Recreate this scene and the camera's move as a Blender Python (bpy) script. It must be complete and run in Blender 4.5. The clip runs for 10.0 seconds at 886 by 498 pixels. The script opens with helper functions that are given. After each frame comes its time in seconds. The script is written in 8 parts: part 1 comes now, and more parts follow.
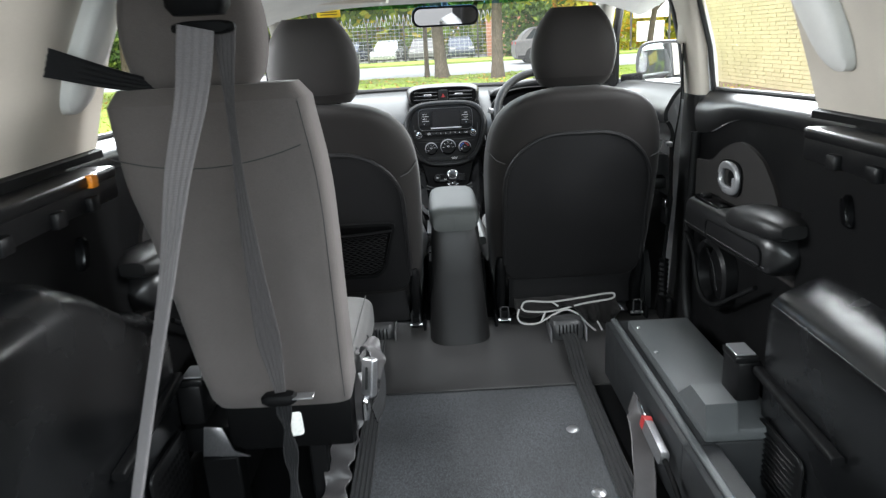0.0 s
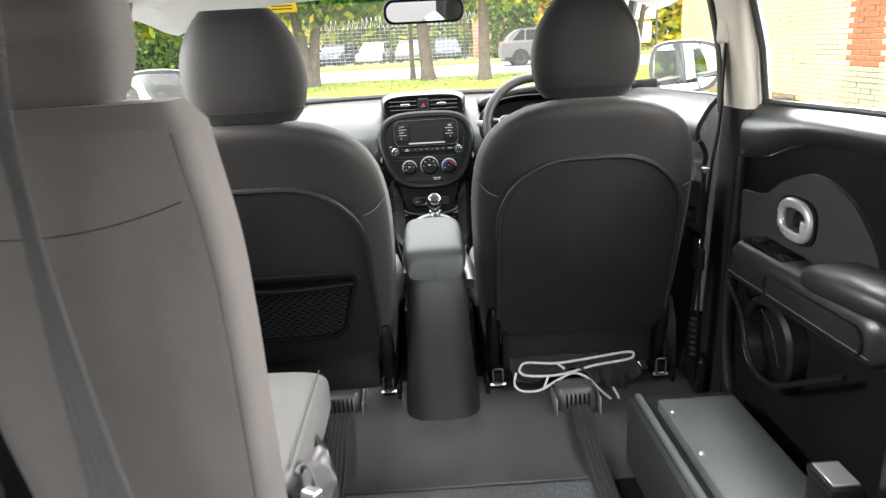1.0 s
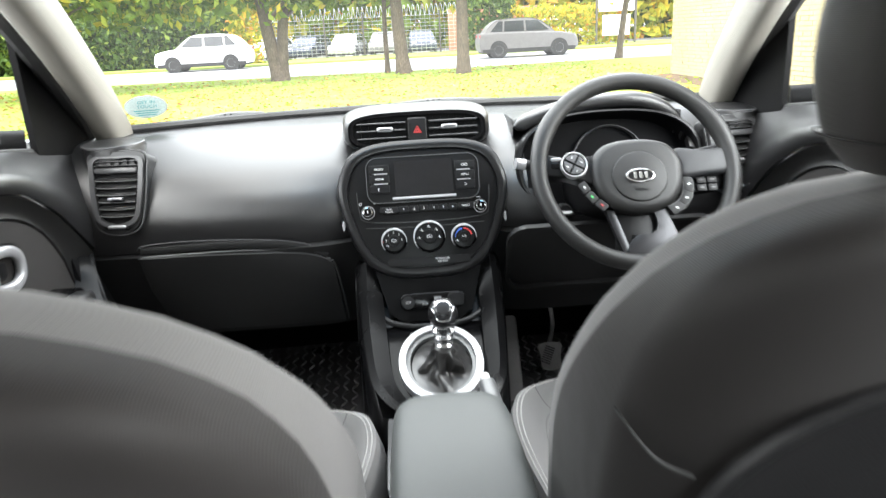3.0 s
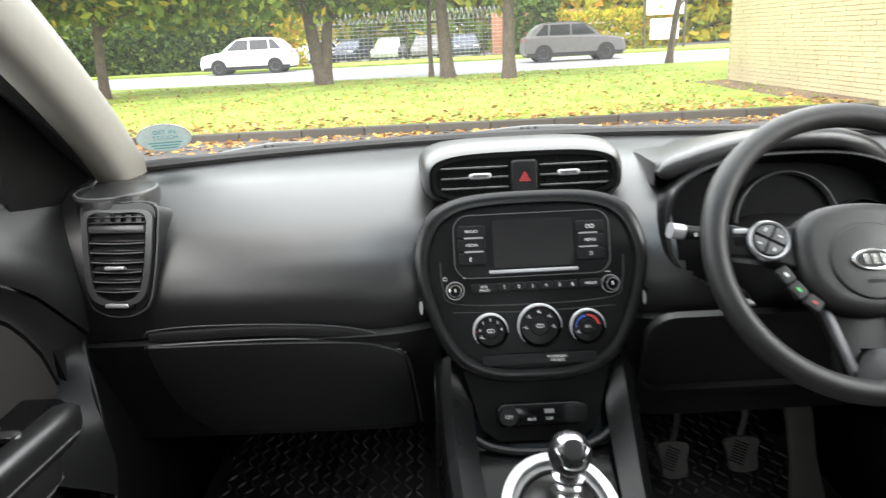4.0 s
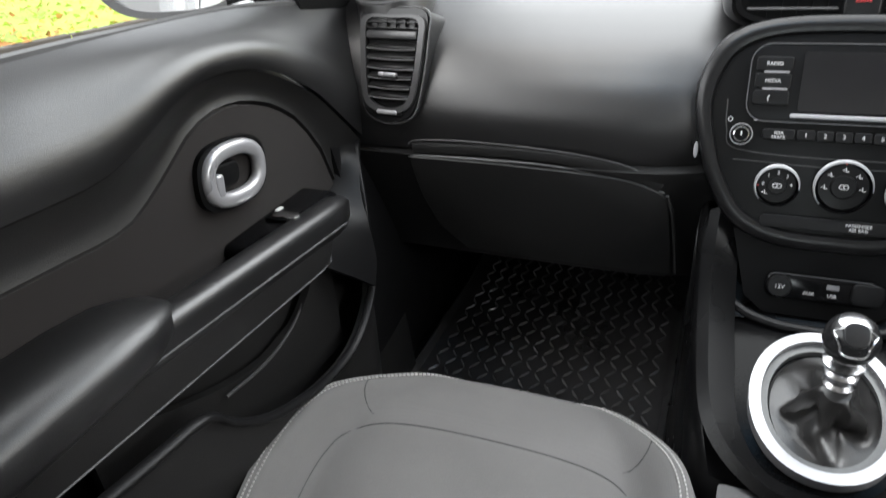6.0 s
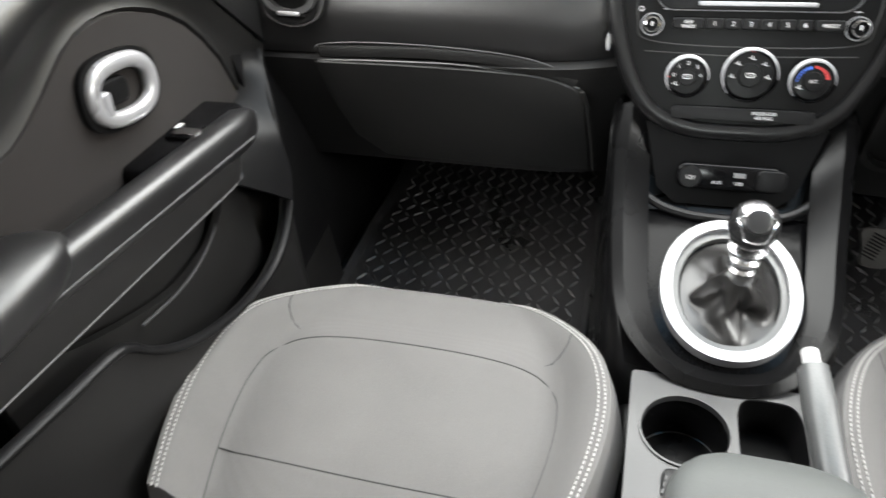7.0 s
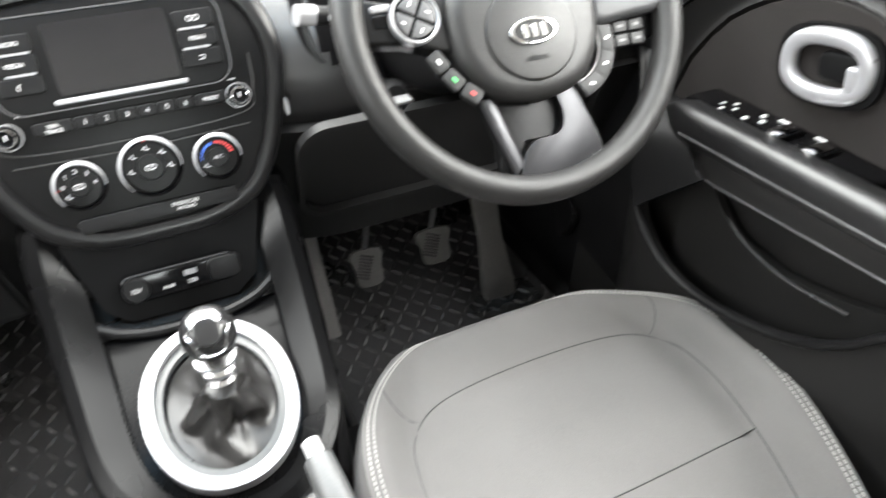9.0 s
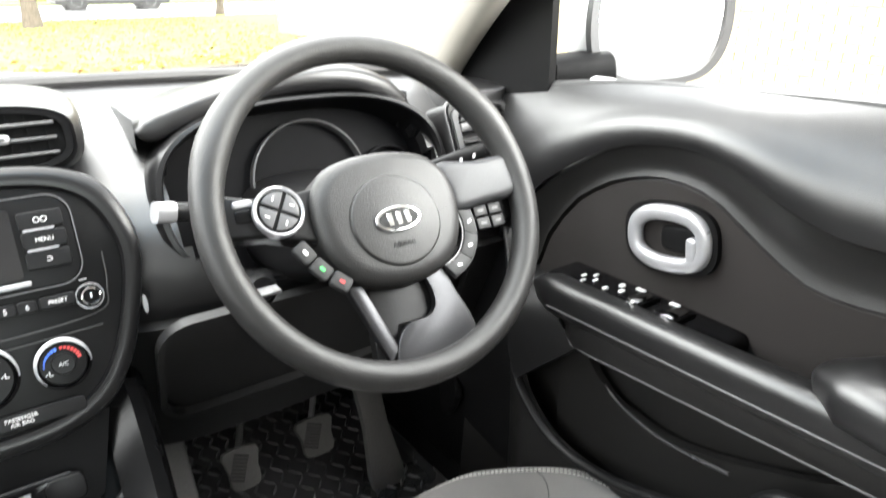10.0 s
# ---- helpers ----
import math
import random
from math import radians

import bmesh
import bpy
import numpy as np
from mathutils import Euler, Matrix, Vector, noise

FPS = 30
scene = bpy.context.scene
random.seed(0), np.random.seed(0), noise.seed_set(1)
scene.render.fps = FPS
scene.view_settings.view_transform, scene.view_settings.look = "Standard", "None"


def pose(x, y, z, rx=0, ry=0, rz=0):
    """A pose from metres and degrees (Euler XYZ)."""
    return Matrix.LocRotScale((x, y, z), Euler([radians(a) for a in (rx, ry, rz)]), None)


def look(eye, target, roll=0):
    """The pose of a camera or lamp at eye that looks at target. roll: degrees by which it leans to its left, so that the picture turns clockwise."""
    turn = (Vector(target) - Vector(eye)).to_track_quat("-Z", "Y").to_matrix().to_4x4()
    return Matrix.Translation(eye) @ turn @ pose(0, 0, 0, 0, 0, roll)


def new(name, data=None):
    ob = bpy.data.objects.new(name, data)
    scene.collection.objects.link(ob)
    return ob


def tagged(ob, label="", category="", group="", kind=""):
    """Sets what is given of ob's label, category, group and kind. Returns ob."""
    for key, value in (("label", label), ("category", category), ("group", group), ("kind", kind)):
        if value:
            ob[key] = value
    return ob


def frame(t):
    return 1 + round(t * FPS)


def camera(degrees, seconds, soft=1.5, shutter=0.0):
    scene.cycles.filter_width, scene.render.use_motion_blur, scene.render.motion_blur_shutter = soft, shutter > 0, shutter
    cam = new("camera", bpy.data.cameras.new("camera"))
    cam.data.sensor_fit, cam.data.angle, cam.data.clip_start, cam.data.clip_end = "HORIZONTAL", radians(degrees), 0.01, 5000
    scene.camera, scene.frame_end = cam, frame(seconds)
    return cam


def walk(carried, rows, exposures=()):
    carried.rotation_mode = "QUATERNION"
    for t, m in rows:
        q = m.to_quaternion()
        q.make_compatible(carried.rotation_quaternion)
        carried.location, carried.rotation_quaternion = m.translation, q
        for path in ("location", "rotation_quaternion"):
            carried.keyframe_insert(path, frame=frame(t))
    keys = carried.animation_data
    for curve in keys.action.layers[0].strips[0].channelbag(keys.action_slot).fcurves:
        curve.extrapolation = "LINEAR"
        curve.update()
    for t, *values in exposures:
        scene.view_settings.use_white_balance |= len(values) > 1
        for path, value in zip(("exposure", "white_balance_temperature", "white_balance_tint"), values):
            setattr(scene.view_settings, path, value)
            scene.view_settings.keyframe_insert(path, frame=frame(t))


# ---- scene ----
cam = camera(66.1, 10.0, soft=1.35, shutter=0.4)
PATH = [
    (0, (-0.04, -0.276, 1.302), (-0.04, 1.637, 0.718), -3.2),
    (0.5, (-0.039, -0.043, 1.281), (-0.023, 1.87, 0.697), -3.1),
    (1, (-0.008, 0.167, 1.295), (0.028, 2.08, 0.714), -3.2),
    (1.5, (0.006, 0.434, 1.248), (0.06, 2.343, 0.653), -3.5),
    (2, (-0.031, 0.753, 1.243), (0.043, 2.661, 0.648), -3.5),
    (2.2, (-0.032, 0.849, 1.235), (0.047, 2.754, 0.63), -3.5),
    (3.3, (-0.058, 1.428, 1.272), (0.053, 3.332, 0.669), -2.9),
    (3.5, (-0.079, 1.514, 1.27), (0.003, 3.422, 0.677), -3.0),
    (4, (-0.128, 1.685, 1.281), (-0.131, 3.596, 0.691), -2.9),
    (4.5, (-0.15, 1.742, 1.264), (-0.37, 3.637, 0.665), -3.2),
    (5, (-0.145, 1.738, 1.253), (-0.589, 3.578, 0.609), -3.2),
    (5.5, (-0.121, 1.734, 1.243), (-0.828, 3.432, 0.458), -4.1),
    (5.7, (-0.125, 1.731, 1.24), (-0.867, 3.38, 0.385), -4.2),
    (6.8, (-0.137, 1.74, 1.238), (-0.726, 3.234, 0.046), -4.9),
    (7, (-0.118, 1.753, 1.238), (-0.629, 3.255, 0.02), -5.3),
    (7.5, (-0.108, 1.777, 1.236), (-0.364, 3.31, -0.023), -5.4),
    (8, (-0.066, 1.826, 1.229), (-0.017, 3.366, -0.046), -4.7),
    (8.5, (-0.031, 1.855, 1.223), (0.347, 3.363, -0.035), -2.9),
    (9, (0.023, 1.881, 1.228), (0.689, 3.353, 0.05), -1.4),
    (9.2, (0.036, 1.885, 1.231), (0.831, 3.34, 0.114), -0.3),
    (9.5, (0.048, 1.892, 1.232), (0.986, 3.351, 0.236), -0.1),
    (10, (0.043, 1.892, 1.231), (1.12, 3.407, 0.492), -0.0),
]
EXPOSURES = [(0.0, 0.72, 6120, 9), (0.5, 1.0, 6450, 10), (1.0, 1.30, 6480, 10), (1.5, 1.5, 6500, 10), (2.2, 1.72, 6420, 9.7), (3.3, 1.10, 6250, 9.4), (4.0, 0.74, 6400, 10), (4.6, 0.56, 6350, 10.5), (5.5, 0.45, 6200, 12), (6.8, 1.48, 6600, 10.5), (7.5, 1.63, 6600, 10.5), (8.5, 1.85, 6600, 10.5), (9.2, 2.05, 6600, 10.5), (10.0, 1.98, 6550, 10)]
walk(cam, [(t, look(eye, target, roll)) for t, eye, target, roll in PATH], EXPOSURES)

# ---- world and light: overcast autumn daylight ----
world = bpy.data.worlds.new("overcast_sky")
scene.world = world
world.use_nodes = True
wn, wl = world.node_tree.nodes, world.node_tree.links
sky = wn.new("ShaderNodeTexSky")
sky.sky_type, sky.sun_disc = "NISHITA", False
sky.sun_elevation, sky.sun_rotation = radians(48), radians(200)
sky.air_density, sky.dust_density = 1.0, 4.0
cloud = wn.new("ShaderNodeMixRGB")
cloud.inputs[0].default_value = 0.75
cloud.inputs[2].default_value = (9.3, 9.3, 9.2, 1)
wl.new(sky.outputs[0], cloud.inputs[1])
wl.new(cloud.outputs[0], wn["Background"].inputs[0])
wn["Background"].inputs[1].default_value = 0.33

sun = new("sun", bpy.data.lights.new("sun", "SUN"))
sun.data.energy, sun.data.angle, sun.data.color = 0.9, radians(30), (1.0, 0.97, 0.92)
sun.matrix_world = look((0, 0, 10), (0.25, 0.6, 9.0))


def sky_window(name, at, towards, w, h, watts, tint=(1.0, 1.0, 0.98)):
    """The sky's light in a window's opening."""
    la = new(name, bpy.data.lights.new(name, "AREA"))
    la.data.shape, la.data.size, la.data.size_y, la.data.energy = "RECTANGLE", w, h, watts
    la.data.color = tint
    la.matrix_world = look(at, towards)
    return la


sky_window("windscreen_daylight", (0, 2.80, 1.42), (0, 2.42, 0.70), 1.15, 0.62, 9)
for s_ in (-1, 1):
    sky_window("front_window_daylight", (s_ * 0.80, 2.12, 1.31), (0, 2.12, 0.95), 0.62, 0.30, 2 if s_ < 0 else 7)
    rear_ = sky_window("rear_window_daylight", (s_ * 0.80, 1.32, 1.32), (0, 0.95, 0.75), 0.46, 0.28, 10)
    rear_.data.spread = radians(130)
sky_window("open_tailgate_daylight", (0, -0.95, 1.62), (0, 0.45, 0.45), 1.10, 0.70, 30, (0.90, 1.0, 1.0))

# ---- mesh helpers ----
def thing(name, label, category, at=(0, 0, 0), group="", kind=""):
    """An empty at the thing's base that parents its parts."""
    ob = new(name)
    ob.location = at
    ob.empty_display_size = 0.05
    return tagged(ob, label, category, group, kind)


def link_mesh(name, me, material, parent=None, label="", angle=38):
    me.materials.append(material)
    me.polygons.foreach_set("use_smooth", [True] * len(me.polygons))
    me.set_sharp_from_angle(angle=radians(angle))
    ob = new(name, me)
    if parent is not None:
        ob.parent = parent
        if parent.type == "EMPTY":
            ob.matrix_parent_inverse = Matrix.Translation(-parent.location)
    if label:
        ob["label"] = label
    return ob


def part(name, bm, material, parent=None, label="", angle=38):
    """Link a bmesh as one mesh object under a thing or a part."""
    bmesh.ops.recalc_face_normals(bm, faces=bm.faces)
    me = bpy.data.meshes.new(name)
    bm.to_mesh(me)
    bm.free()
    return link_mesh(name, me, material, parent, label, angle)


def solo(name, bm, material, label, category, group="", kind="", angle=38):
    """A thing of one mesh."""
    return tagged(part(name, bm, material, None, label, angle), label, category, group, kind)


def axes(origin, xa, ya):
    """A placing matrix: local x along xa, local y along ya (made square), z their cross."""
    x = Vector(xa).normalized()
    z = x.cross(Vector(ya)).normalized()
    y = z.cross(x)
    m = Matrix((x, y, z)).transposed().to_4x4()
    m.translation = origin
    return m


def joined(*bms):
    out = bms[0]
    for b in bms[1:]:
        me = bpy.data.meshes.new("tmp")
        b.to_mesh(me)
        b.free()
        out.from_mesh(me)
        bpy.data.meshes.remove(me)
    return out


def moved(bm, m):
    bm.transform(m)
    return bm


def box(c, s, bevel=0.0, segs=2, m=None):
    bm = bmesh.new()
    bmesh.ops.create_cube(bm, size=1)
    bmesh.ops.scale(bm, vec=s, verts=bm.verts)
    if bevel:
        bmesh.ops.bevel(bm, geom=list(bm.edges), offset=bevel, segments=segs, profile=0.5, affect="EDGES", clamp_overlap=True)
    bmesh.ops.translate(bm, vec=c, verts=bm.verts)
    if m is not None:
        bm.transform(m)
    return bm


def rrect(w, h, r, n=6):
    """Outline of a rounded rectangle, counter-clockwise."""
    r = min(r, w / 2 - 1e-4, h / 2 - 1e-4)
    out = []
    for cx, cy, a0 in ((w / 2 - r, h / 2 - r, 0), (-w / 2 + r, h / 2 - r, 90), (-w / 2 + r, -h / 2 + r, 180), (w / 2 - r, -h / 2 + r, 270)):
        for k in range(n + 1):
            a = radians(a0 + 90 * k / n)
            out.append((cx + r * math.cos(a), cy + r * math.sin(a)))
    return out


def oval(w, h, p=2.0, n=48):
    out = []
    for k in range(n):
        a = 2 * math.pi * k / n
        c, s = math.cos(a), math.sin(a)
        out.append((w / 2 * math.copysign(abs(c) ** (2 / p), c), h / 2 * math.copysign(abs(s) ** (2 / p), s)))
    return out


def spline(pts, n=8, closed=False):
    """Catmull-Rom through points of any dimension."""
    P = [np.array(p, float) for p in pts]
    N = len(P)
    out = []
    for i in range(N if closed else N - 1):
        if closed:
            a, b, c, d = P[(i - 1) % N], P[i], P[(i + 1) % N], P[(i + 2) % N]
        else:
            b, c = P[i], P[i + 1]
            a = P[i - 1] if i else 2 * b - c
            d = P[i + 2] if i + 2 < N else 2 * c - b
        for k in range(n):
            t = k / n
            out.append(tuple(0.5 * (2 * b + (c - a) * t + (2 * a - 5 * b + 4 * c - d) * t * t + (3 * b - a - 3 * c + d) * t ** 3)))
    if not closed:
        out.append(tuple(P[-1]))
    return out


def loft(rings, close=True, caps=True, loop=False):
    bm = bmesh.new()
    vs = [[bm.verts.new(p) for p in r] for r in rings]
    n = len(rings[0])
    for i in range(len(vs) - 1 + (1 if loop else 0)):
        a, b = vs[i], vs[(i + 1) % len(vs)]
        for j in range(n if close else n - 1):
            k = (j + 1) % n
            bm.faces.new((a[j], a[k], b[k], b[j]))
    if caps and close and not loop:
        bm.faces.new(vs[0][::-1])
        bm.faces.new(vs[-1])
    return bm


def slab(outline, depth, m, round_=0.0, steps=3, back_round=0.0):
    """A plate: outline in local x, y; from z=0 up to z=depth, its top edge rounded over."""
    cx = sum(p[0] for p in outline) / len(outline)
    cy = sum(p[1] for p in outline) / len(outline)
    ext = max(max(abs(p[0] - cx) for p in outline), 1e-6), max(max(abs(p[1] - cy) for p in outline), 1e-6)

    def inset(d):
        return [(cx + (p[0] - cx) * (1 - d / ext[0]), cy + (p[1] - cy) * (1 - d / ext[1])) for p in outline]
    rings = []
    for k in range(steps + 1 if back_round else 1):
        a = math.pi / 2 * k / steps
        d = back_round * (1 - math.sin(a))
        rings.append([(x, y, back_round * (1 - math.cos(a))) for x, y in inset(d)])
    if round_:
        for k in range(steps + 1):
            a = math.pi / 2 * k / steps
            rings.append([(x, y, depth - round_ * (1 - math.sin(a))) for x, y in inset(round_ * (1 - math.cos(a)))])
    else:
        rings.append([(x, y, depth) for x, y in outline])
    return moved(loft(rings), m)


def frame_ring(outer, inner, depth, m, lip=0.0):
    """A frame between two outlines with the same number of points."""
    rings = [[(x, y, 0) for x, y in outer], [(x, y, depth - lip) for x, y in outer],
             [(x * 0.985 + 0.015 * xi, y * 0.985 + 0.015 * yi, depth) for (x, y), (xi, yi) in zip(outer, inner)],
             [(x, y, depth) for x, y in inner], [(x, y, 0) for x, y in inner]]
    return moved(loft(rings, loop=True), m)


def revolve(profile, n=32, m=None, arc=360.0):
    rings = []
    for k in range(n if arc >= 360 else n + 1):
        a = radians(arc) * k / n
        rings.append([(r * math.cos(a), r * math.sin(a), h) for r, h in profile])
    bm = loft(rings, close=False, caps=False, loop=arc >= 360)
    bmesh.ops.remove_doubles(bm, verts=bm.verts, dist=1e-6)
    if m is not None:
        bm.transform(m)
    return bm


def sweep(path, section, loop=False, up=(0, 0, 1), scales=None):
    """Sweep a 2D section (side, up) along a path of points."""
    P = [Vector(p) for p in path]
    rings = []
    for i, p in enumerate(P):
        a = P[i - 1] if i or loop else p
        b = P[(i + 1) % len(P)] if i + 1 < len(P) or loop else p
        d = (b - a).normalized()
        side = d.cross(Vector(up)).normalized()
        u = side.cross(d)
        k = scales[i] if scales else 1.0
        rings.append([p + side * (x * k) + u * (y * k) for x, y in section])
    return loft(rings, loop=loop)


def tube(path, r, n=10, loop=False, up=(0, 0, 1), scales=None):
    return sweep(path, [(r * math.cos(2 * math.pi * k / n), r * math.sin(2 * math.pi * k / n)) for k in range(n)], loop, up, scales)


RIBS = [(-1, -1)] + [(-0.92 + 0.23 * k, -0.6 if k % 2 else -2.6) for k in range(9)] + [(1, -1), (1, 1)] + [(0.92 - 0.23 * k, 0.6 if k % 2 else 2.6) for k in range(9)] + [(-1, 1)]


def webbing(path, sides, width, thick=0.0016):
    """A flat belt: points and, for each, the direction across it."""
    rings = []
    for i, p in enumerate(path):
        p = Vector(p)
        a, b = Vector(path[max(i - 1, 0)]), Vector(path[min(i + 1, len(path) - 1)])
        d = (b - a).normalized()
        s = Vector(sides[i])
        w = width if not isinstance(width, (list, tuple)) else width[i]
        s = (s - d * s.dot(d)).normalized()
        u = s.cross(d) * thick / 2
        rings.append([p + s * (x * w / 2) + u * y for x, y in RIBS])
    return loft(rings)


def stitches(pts, step, length, width, up=(0, 0, 1), height=0.0009):
    """Thread dashes along a line: small raised lozenges at an even pitch."""
    bm = bmesh.new()
    acc, nxt = 0.0, 0.0
    for a, b in zip(pts[:-1], pts[1:]):
        a, b = Vector(a), Vector(b)
        seg = (b - a).length
        if seg < 1e-9:
            continue
        d = (b - a) / seg
        s = d.cross(Vector(up)).normalized() * width / 2
        h = s.cross(d).normalized()
        h = h if h.dot(Vector(up)) > 0 else -h
        while nxt < acc + seg:
            c = a + d * (nxt - acc)
            e = d * length / 2
            lo = [bm.verts.new(c + q) for q in (-e - s, e - s, e + s, -e + s)]
            hi = [bm.verts.new(c + q * 0.75 + h * height) for q in (-e - s, e - s, e + s, -e + s)]
            bm.faces.new(hi)
            for i in range(4):
                bm.faces.new((lo[i], lo[(i + 1) % 4], hi[(i + 1) % 4], hi[i]))
            nxt += step
        acc += seg
    return bm


def grid(fn, nu, nv):
    """An open surface fn(u, v), u and v from 0 to 1."""
    return loft([[fn(i / nu, j / nv) for j in range(nv + 1)] for i in range(nu + 1)], close=False, caps=False)


def thick(bm, d):
    """Give an open surface a thickness."""
    bmesh.ops.recalc_face_normals(bm, faces=bm.faces)
    bmesh.ops.solidify(bm, geom=list(bm.faces), thickness=d)
    return bm


def smoothstep(a, b, x):
    t = min(1.0, max(0.0, (x - a) / (b - a)))
    return t * t * (3 - 2 * t)


def curve1(pts):
    """A smooth function through (x, y) pairs in rising x."""
    xs, ys = [p[0] for p in pts], [p[1] for p in pts]

    def f(x):
        if x <= xs[0]:
            return ys[0]
        for i in range(len(xs) - 1):
            if x <= xs[i + 1]:
                t = (x - xs[i]) / (xs[i + 1] - xs[i])
                a = ys[max(i - 1, 0)]
                d = ys[min(i + 2, len(ys) - 1)]
                b, c = ys[i], ys[i + 1]
                return 0.5 * (2 * b + (c - a) * t + (2 * a - 5 * b + 4 * c - d) * t * t + (3 * b - a - 3 * c + d) * t ** 3)
        return ys[-1]
    return f


def lettering(text, size, m, material, parent, align="CENTER", depth=0.0003, name="lettering"):
    cu = bpy.data.curves.new("lettering", "FONT")
    cu.body, cu.size, cu.align_x, cu.align_y, cu.extrude, cu.resolution_u = text, size, align, "CENTER", depth, 2
    tmp = bpy.data.objects.new("tmp", cu)
    me = bpy.data.meshes.new_from_object(tmp)
    bpy.data.objects.remove(tmp)
    bpy.data.curves.remove(cu)
    me.transform(m)
    return link_mesh(name, me, material, parent)


# ---- materials ----
def material(name, color, rough=0.5, metal=0.0, grain=300.0, grain_amt=0.12, bump=0.15, blotch=6.0, blotch_amt=0.12, spec=0.5,
             coat=0.0, rough_var=0.1, sheen=0.0, per_object=0.0, stretch=(1, 1, 1)):
    """Principled surface with fine grain and larger blotches in colour, gloss and relief."""
    ma = bpy.data.materials.new(name)
    ma.use_nodes = True
    n, l = ma.node_tree.nodes, ma.node_tree.links
    p = n["Principled BSDF"]
    co = n.new("ShaderNodeTexCoord")
    mp = n.new("ShaderNodeMapping")
    mp.inputs["Scale"].default_value = stretch
    l.new(co.outputs["Object"], mp.inputs["Vector"])
    f, b = n.new("ShaderNodeTexNoise"), n.new("ShaderNodeTexNoise")
    f.inputs["Scale"].default_value, f.inputs["Detail"].default_value = grain, 3
    b.inputs["Scale"].default_value, b.inputs["Detail"].default_value = blotch, 4
    l.new(mp.outputs[0], f.inputs["Vector"]), l.new(co.outputs["Object"], b.inputs["Vector"])

    def ranged(src, lo, hi):
        r = n.new("ShaderNodeMapRange")
        r.inputs[1].default_value, r.inputs[2].default_value, r.inputs[3].default_value, r.inputs[4].default_value = 0.25, 0.75, lo, hi
        l.new(src, r.inputs[0])
        return r.outputs[0]
    mul = n.new("ShaderNodeMath")
    mul.operation = "MULTIPLY"
    l.new(ranged(f.outputs[0], 1 - grain_amt, 1 + grain_amt), mul.inputs[0])
    l.new(ranged(b.outputs[0], 1 - blotch_amt, 1 + blotch_amt), mul.inputs[1])
    val = mul.outputs[0]
    if per_object:
        oi = n.new("ShaderNodeObjectInfo")
        r = n.new("ShaderNodeMapRange")
        r.inputs[3].default_value, r.inputs[4].default_value = 1 - per_object, 1 + per_object
        l.new(oi.outputs["Random"], r.inputs[0])
        m2 = n.new("ShaderNodeMath")
        m2.operation = "MULTIPLY"
        l.new(val, m2.inputs[0]), l.new(r.outputs[0], m2.inputs[1])
        val = m2.outputs[0]
    mix = n.new("ShaderNodeVectorMath")
    mix.operation = "SCALE"
    mix.inputs[0].default_value = color
    l.new(val, mix.inputs["Scale"])
    l.new(mix.outputs[0], p.inputs["Base Color"])
    l.new(ranged(b.outputs[0], max(0.02, rough - rough_var), min(1, rough + rough_var)), p.inputs["Roughness"])
    p.inputs["Metallic"].default_value = metal
    p.inputs["Specular IOR Level"].default_value = spec
    p.inputs["Coat Weight"].default_value = coat
    p.inputs["Sheen Weight"].default_value = sheen
    if bump:
        bp = n.new("ShaderNodeBump")
        bp.inputs["Strength"].default_value, bp.inputs["Distance"].default_value = bump, 0.002
        l.new(f.outputs[0], bp.inputs["Height"])
        l.new(bp.outputs[0], p.inputs["Normal"])
    return ma


def fabric(name, color, scale=700.0, amt=0.25, bump=0.3, rough=0.85, spec=0.15):
    """Woven cloth: two crossed wave textures and noise."""
    ma = material(name, color, rough, grain=scale, grain_amt=amt, bump=0, blotch=9, blotch_amt=0.1, sheen=0.08, spec=spec)
    n, l = ma.node_tree.nodes, ma.node_tree.links
    p = n["Principled BSDF"]
    co = [x for x in n if x.type == "TEX_COORD"][0]
    hs = []
    for ax in ("X", "Z"):
        w = n.new("ShaderNodeTexWave")
        w.bands_direction = ax
        w.inputs["Scale"].default_value, w.inputs["Distortion"].default_value = scale / 6, 0.6
        l.new(co.outputs["Object"], w.inputs["Vector"])
        hs.append(w.outputs["Fac"])
    add = n.new("ShaderNodeMath")
    l.new(hs[0], add.inputs[0]), l.new(hs[1], add.inputs[1])
    bp = n.new("ShaderNodeBump")
    bp.inputs["Strength"].default_value, bp.inputs["Distance"].default_value = bump, 0.001
    l.new(add.outputs[0], bp.inputs["Height"])
    l.new(bp.outputs[0], p.inputs["Normal"])
    return ma


def glass(name, gloss=0.06, tint=(0.96, 0.98, 0.97), film=0.0):
    ma = bpy.data.materials.new(name)
    ma.use_nodes = True
    n, l = ma.node_tree.nodes, ma.node_tree.links
    n.remove(n["Principled BSDF"])
    t, g, m = n.new("ShaderNodeBsdfTransparent"), n.new("ShaderNodeBsdfGlossy"), n.new("ShaderNodeMixShader")
    t.inputs[0].default_value = (*tint, 1)
    g.inputs["Roughness"].default_value = 0.02
    m.inputs[0].default_value = gloss
    l.new(t.outputs[0], m.inputs[1]), l.new(g.outputs[0], m.inputs[2])
    if film:
        # a thin even film of dust on the pane that scatters the daylight
        d, m2 = n.new("ShaderNodeBsdfTranslucent"), n.new("ShaderNodeMixShader")
        d.inputs[0].default_value = (0.8, 0.8, 0.78, 1)
        m2.inputs[0].default_value = film
        l.new(m.outputs[0], m2.inputs[1]), l.new(d.outputs[0], m2.inputs[2])
        m = m2
    l.new(m.outputs[0], n["Material Output"].inputs[0])
    return ma


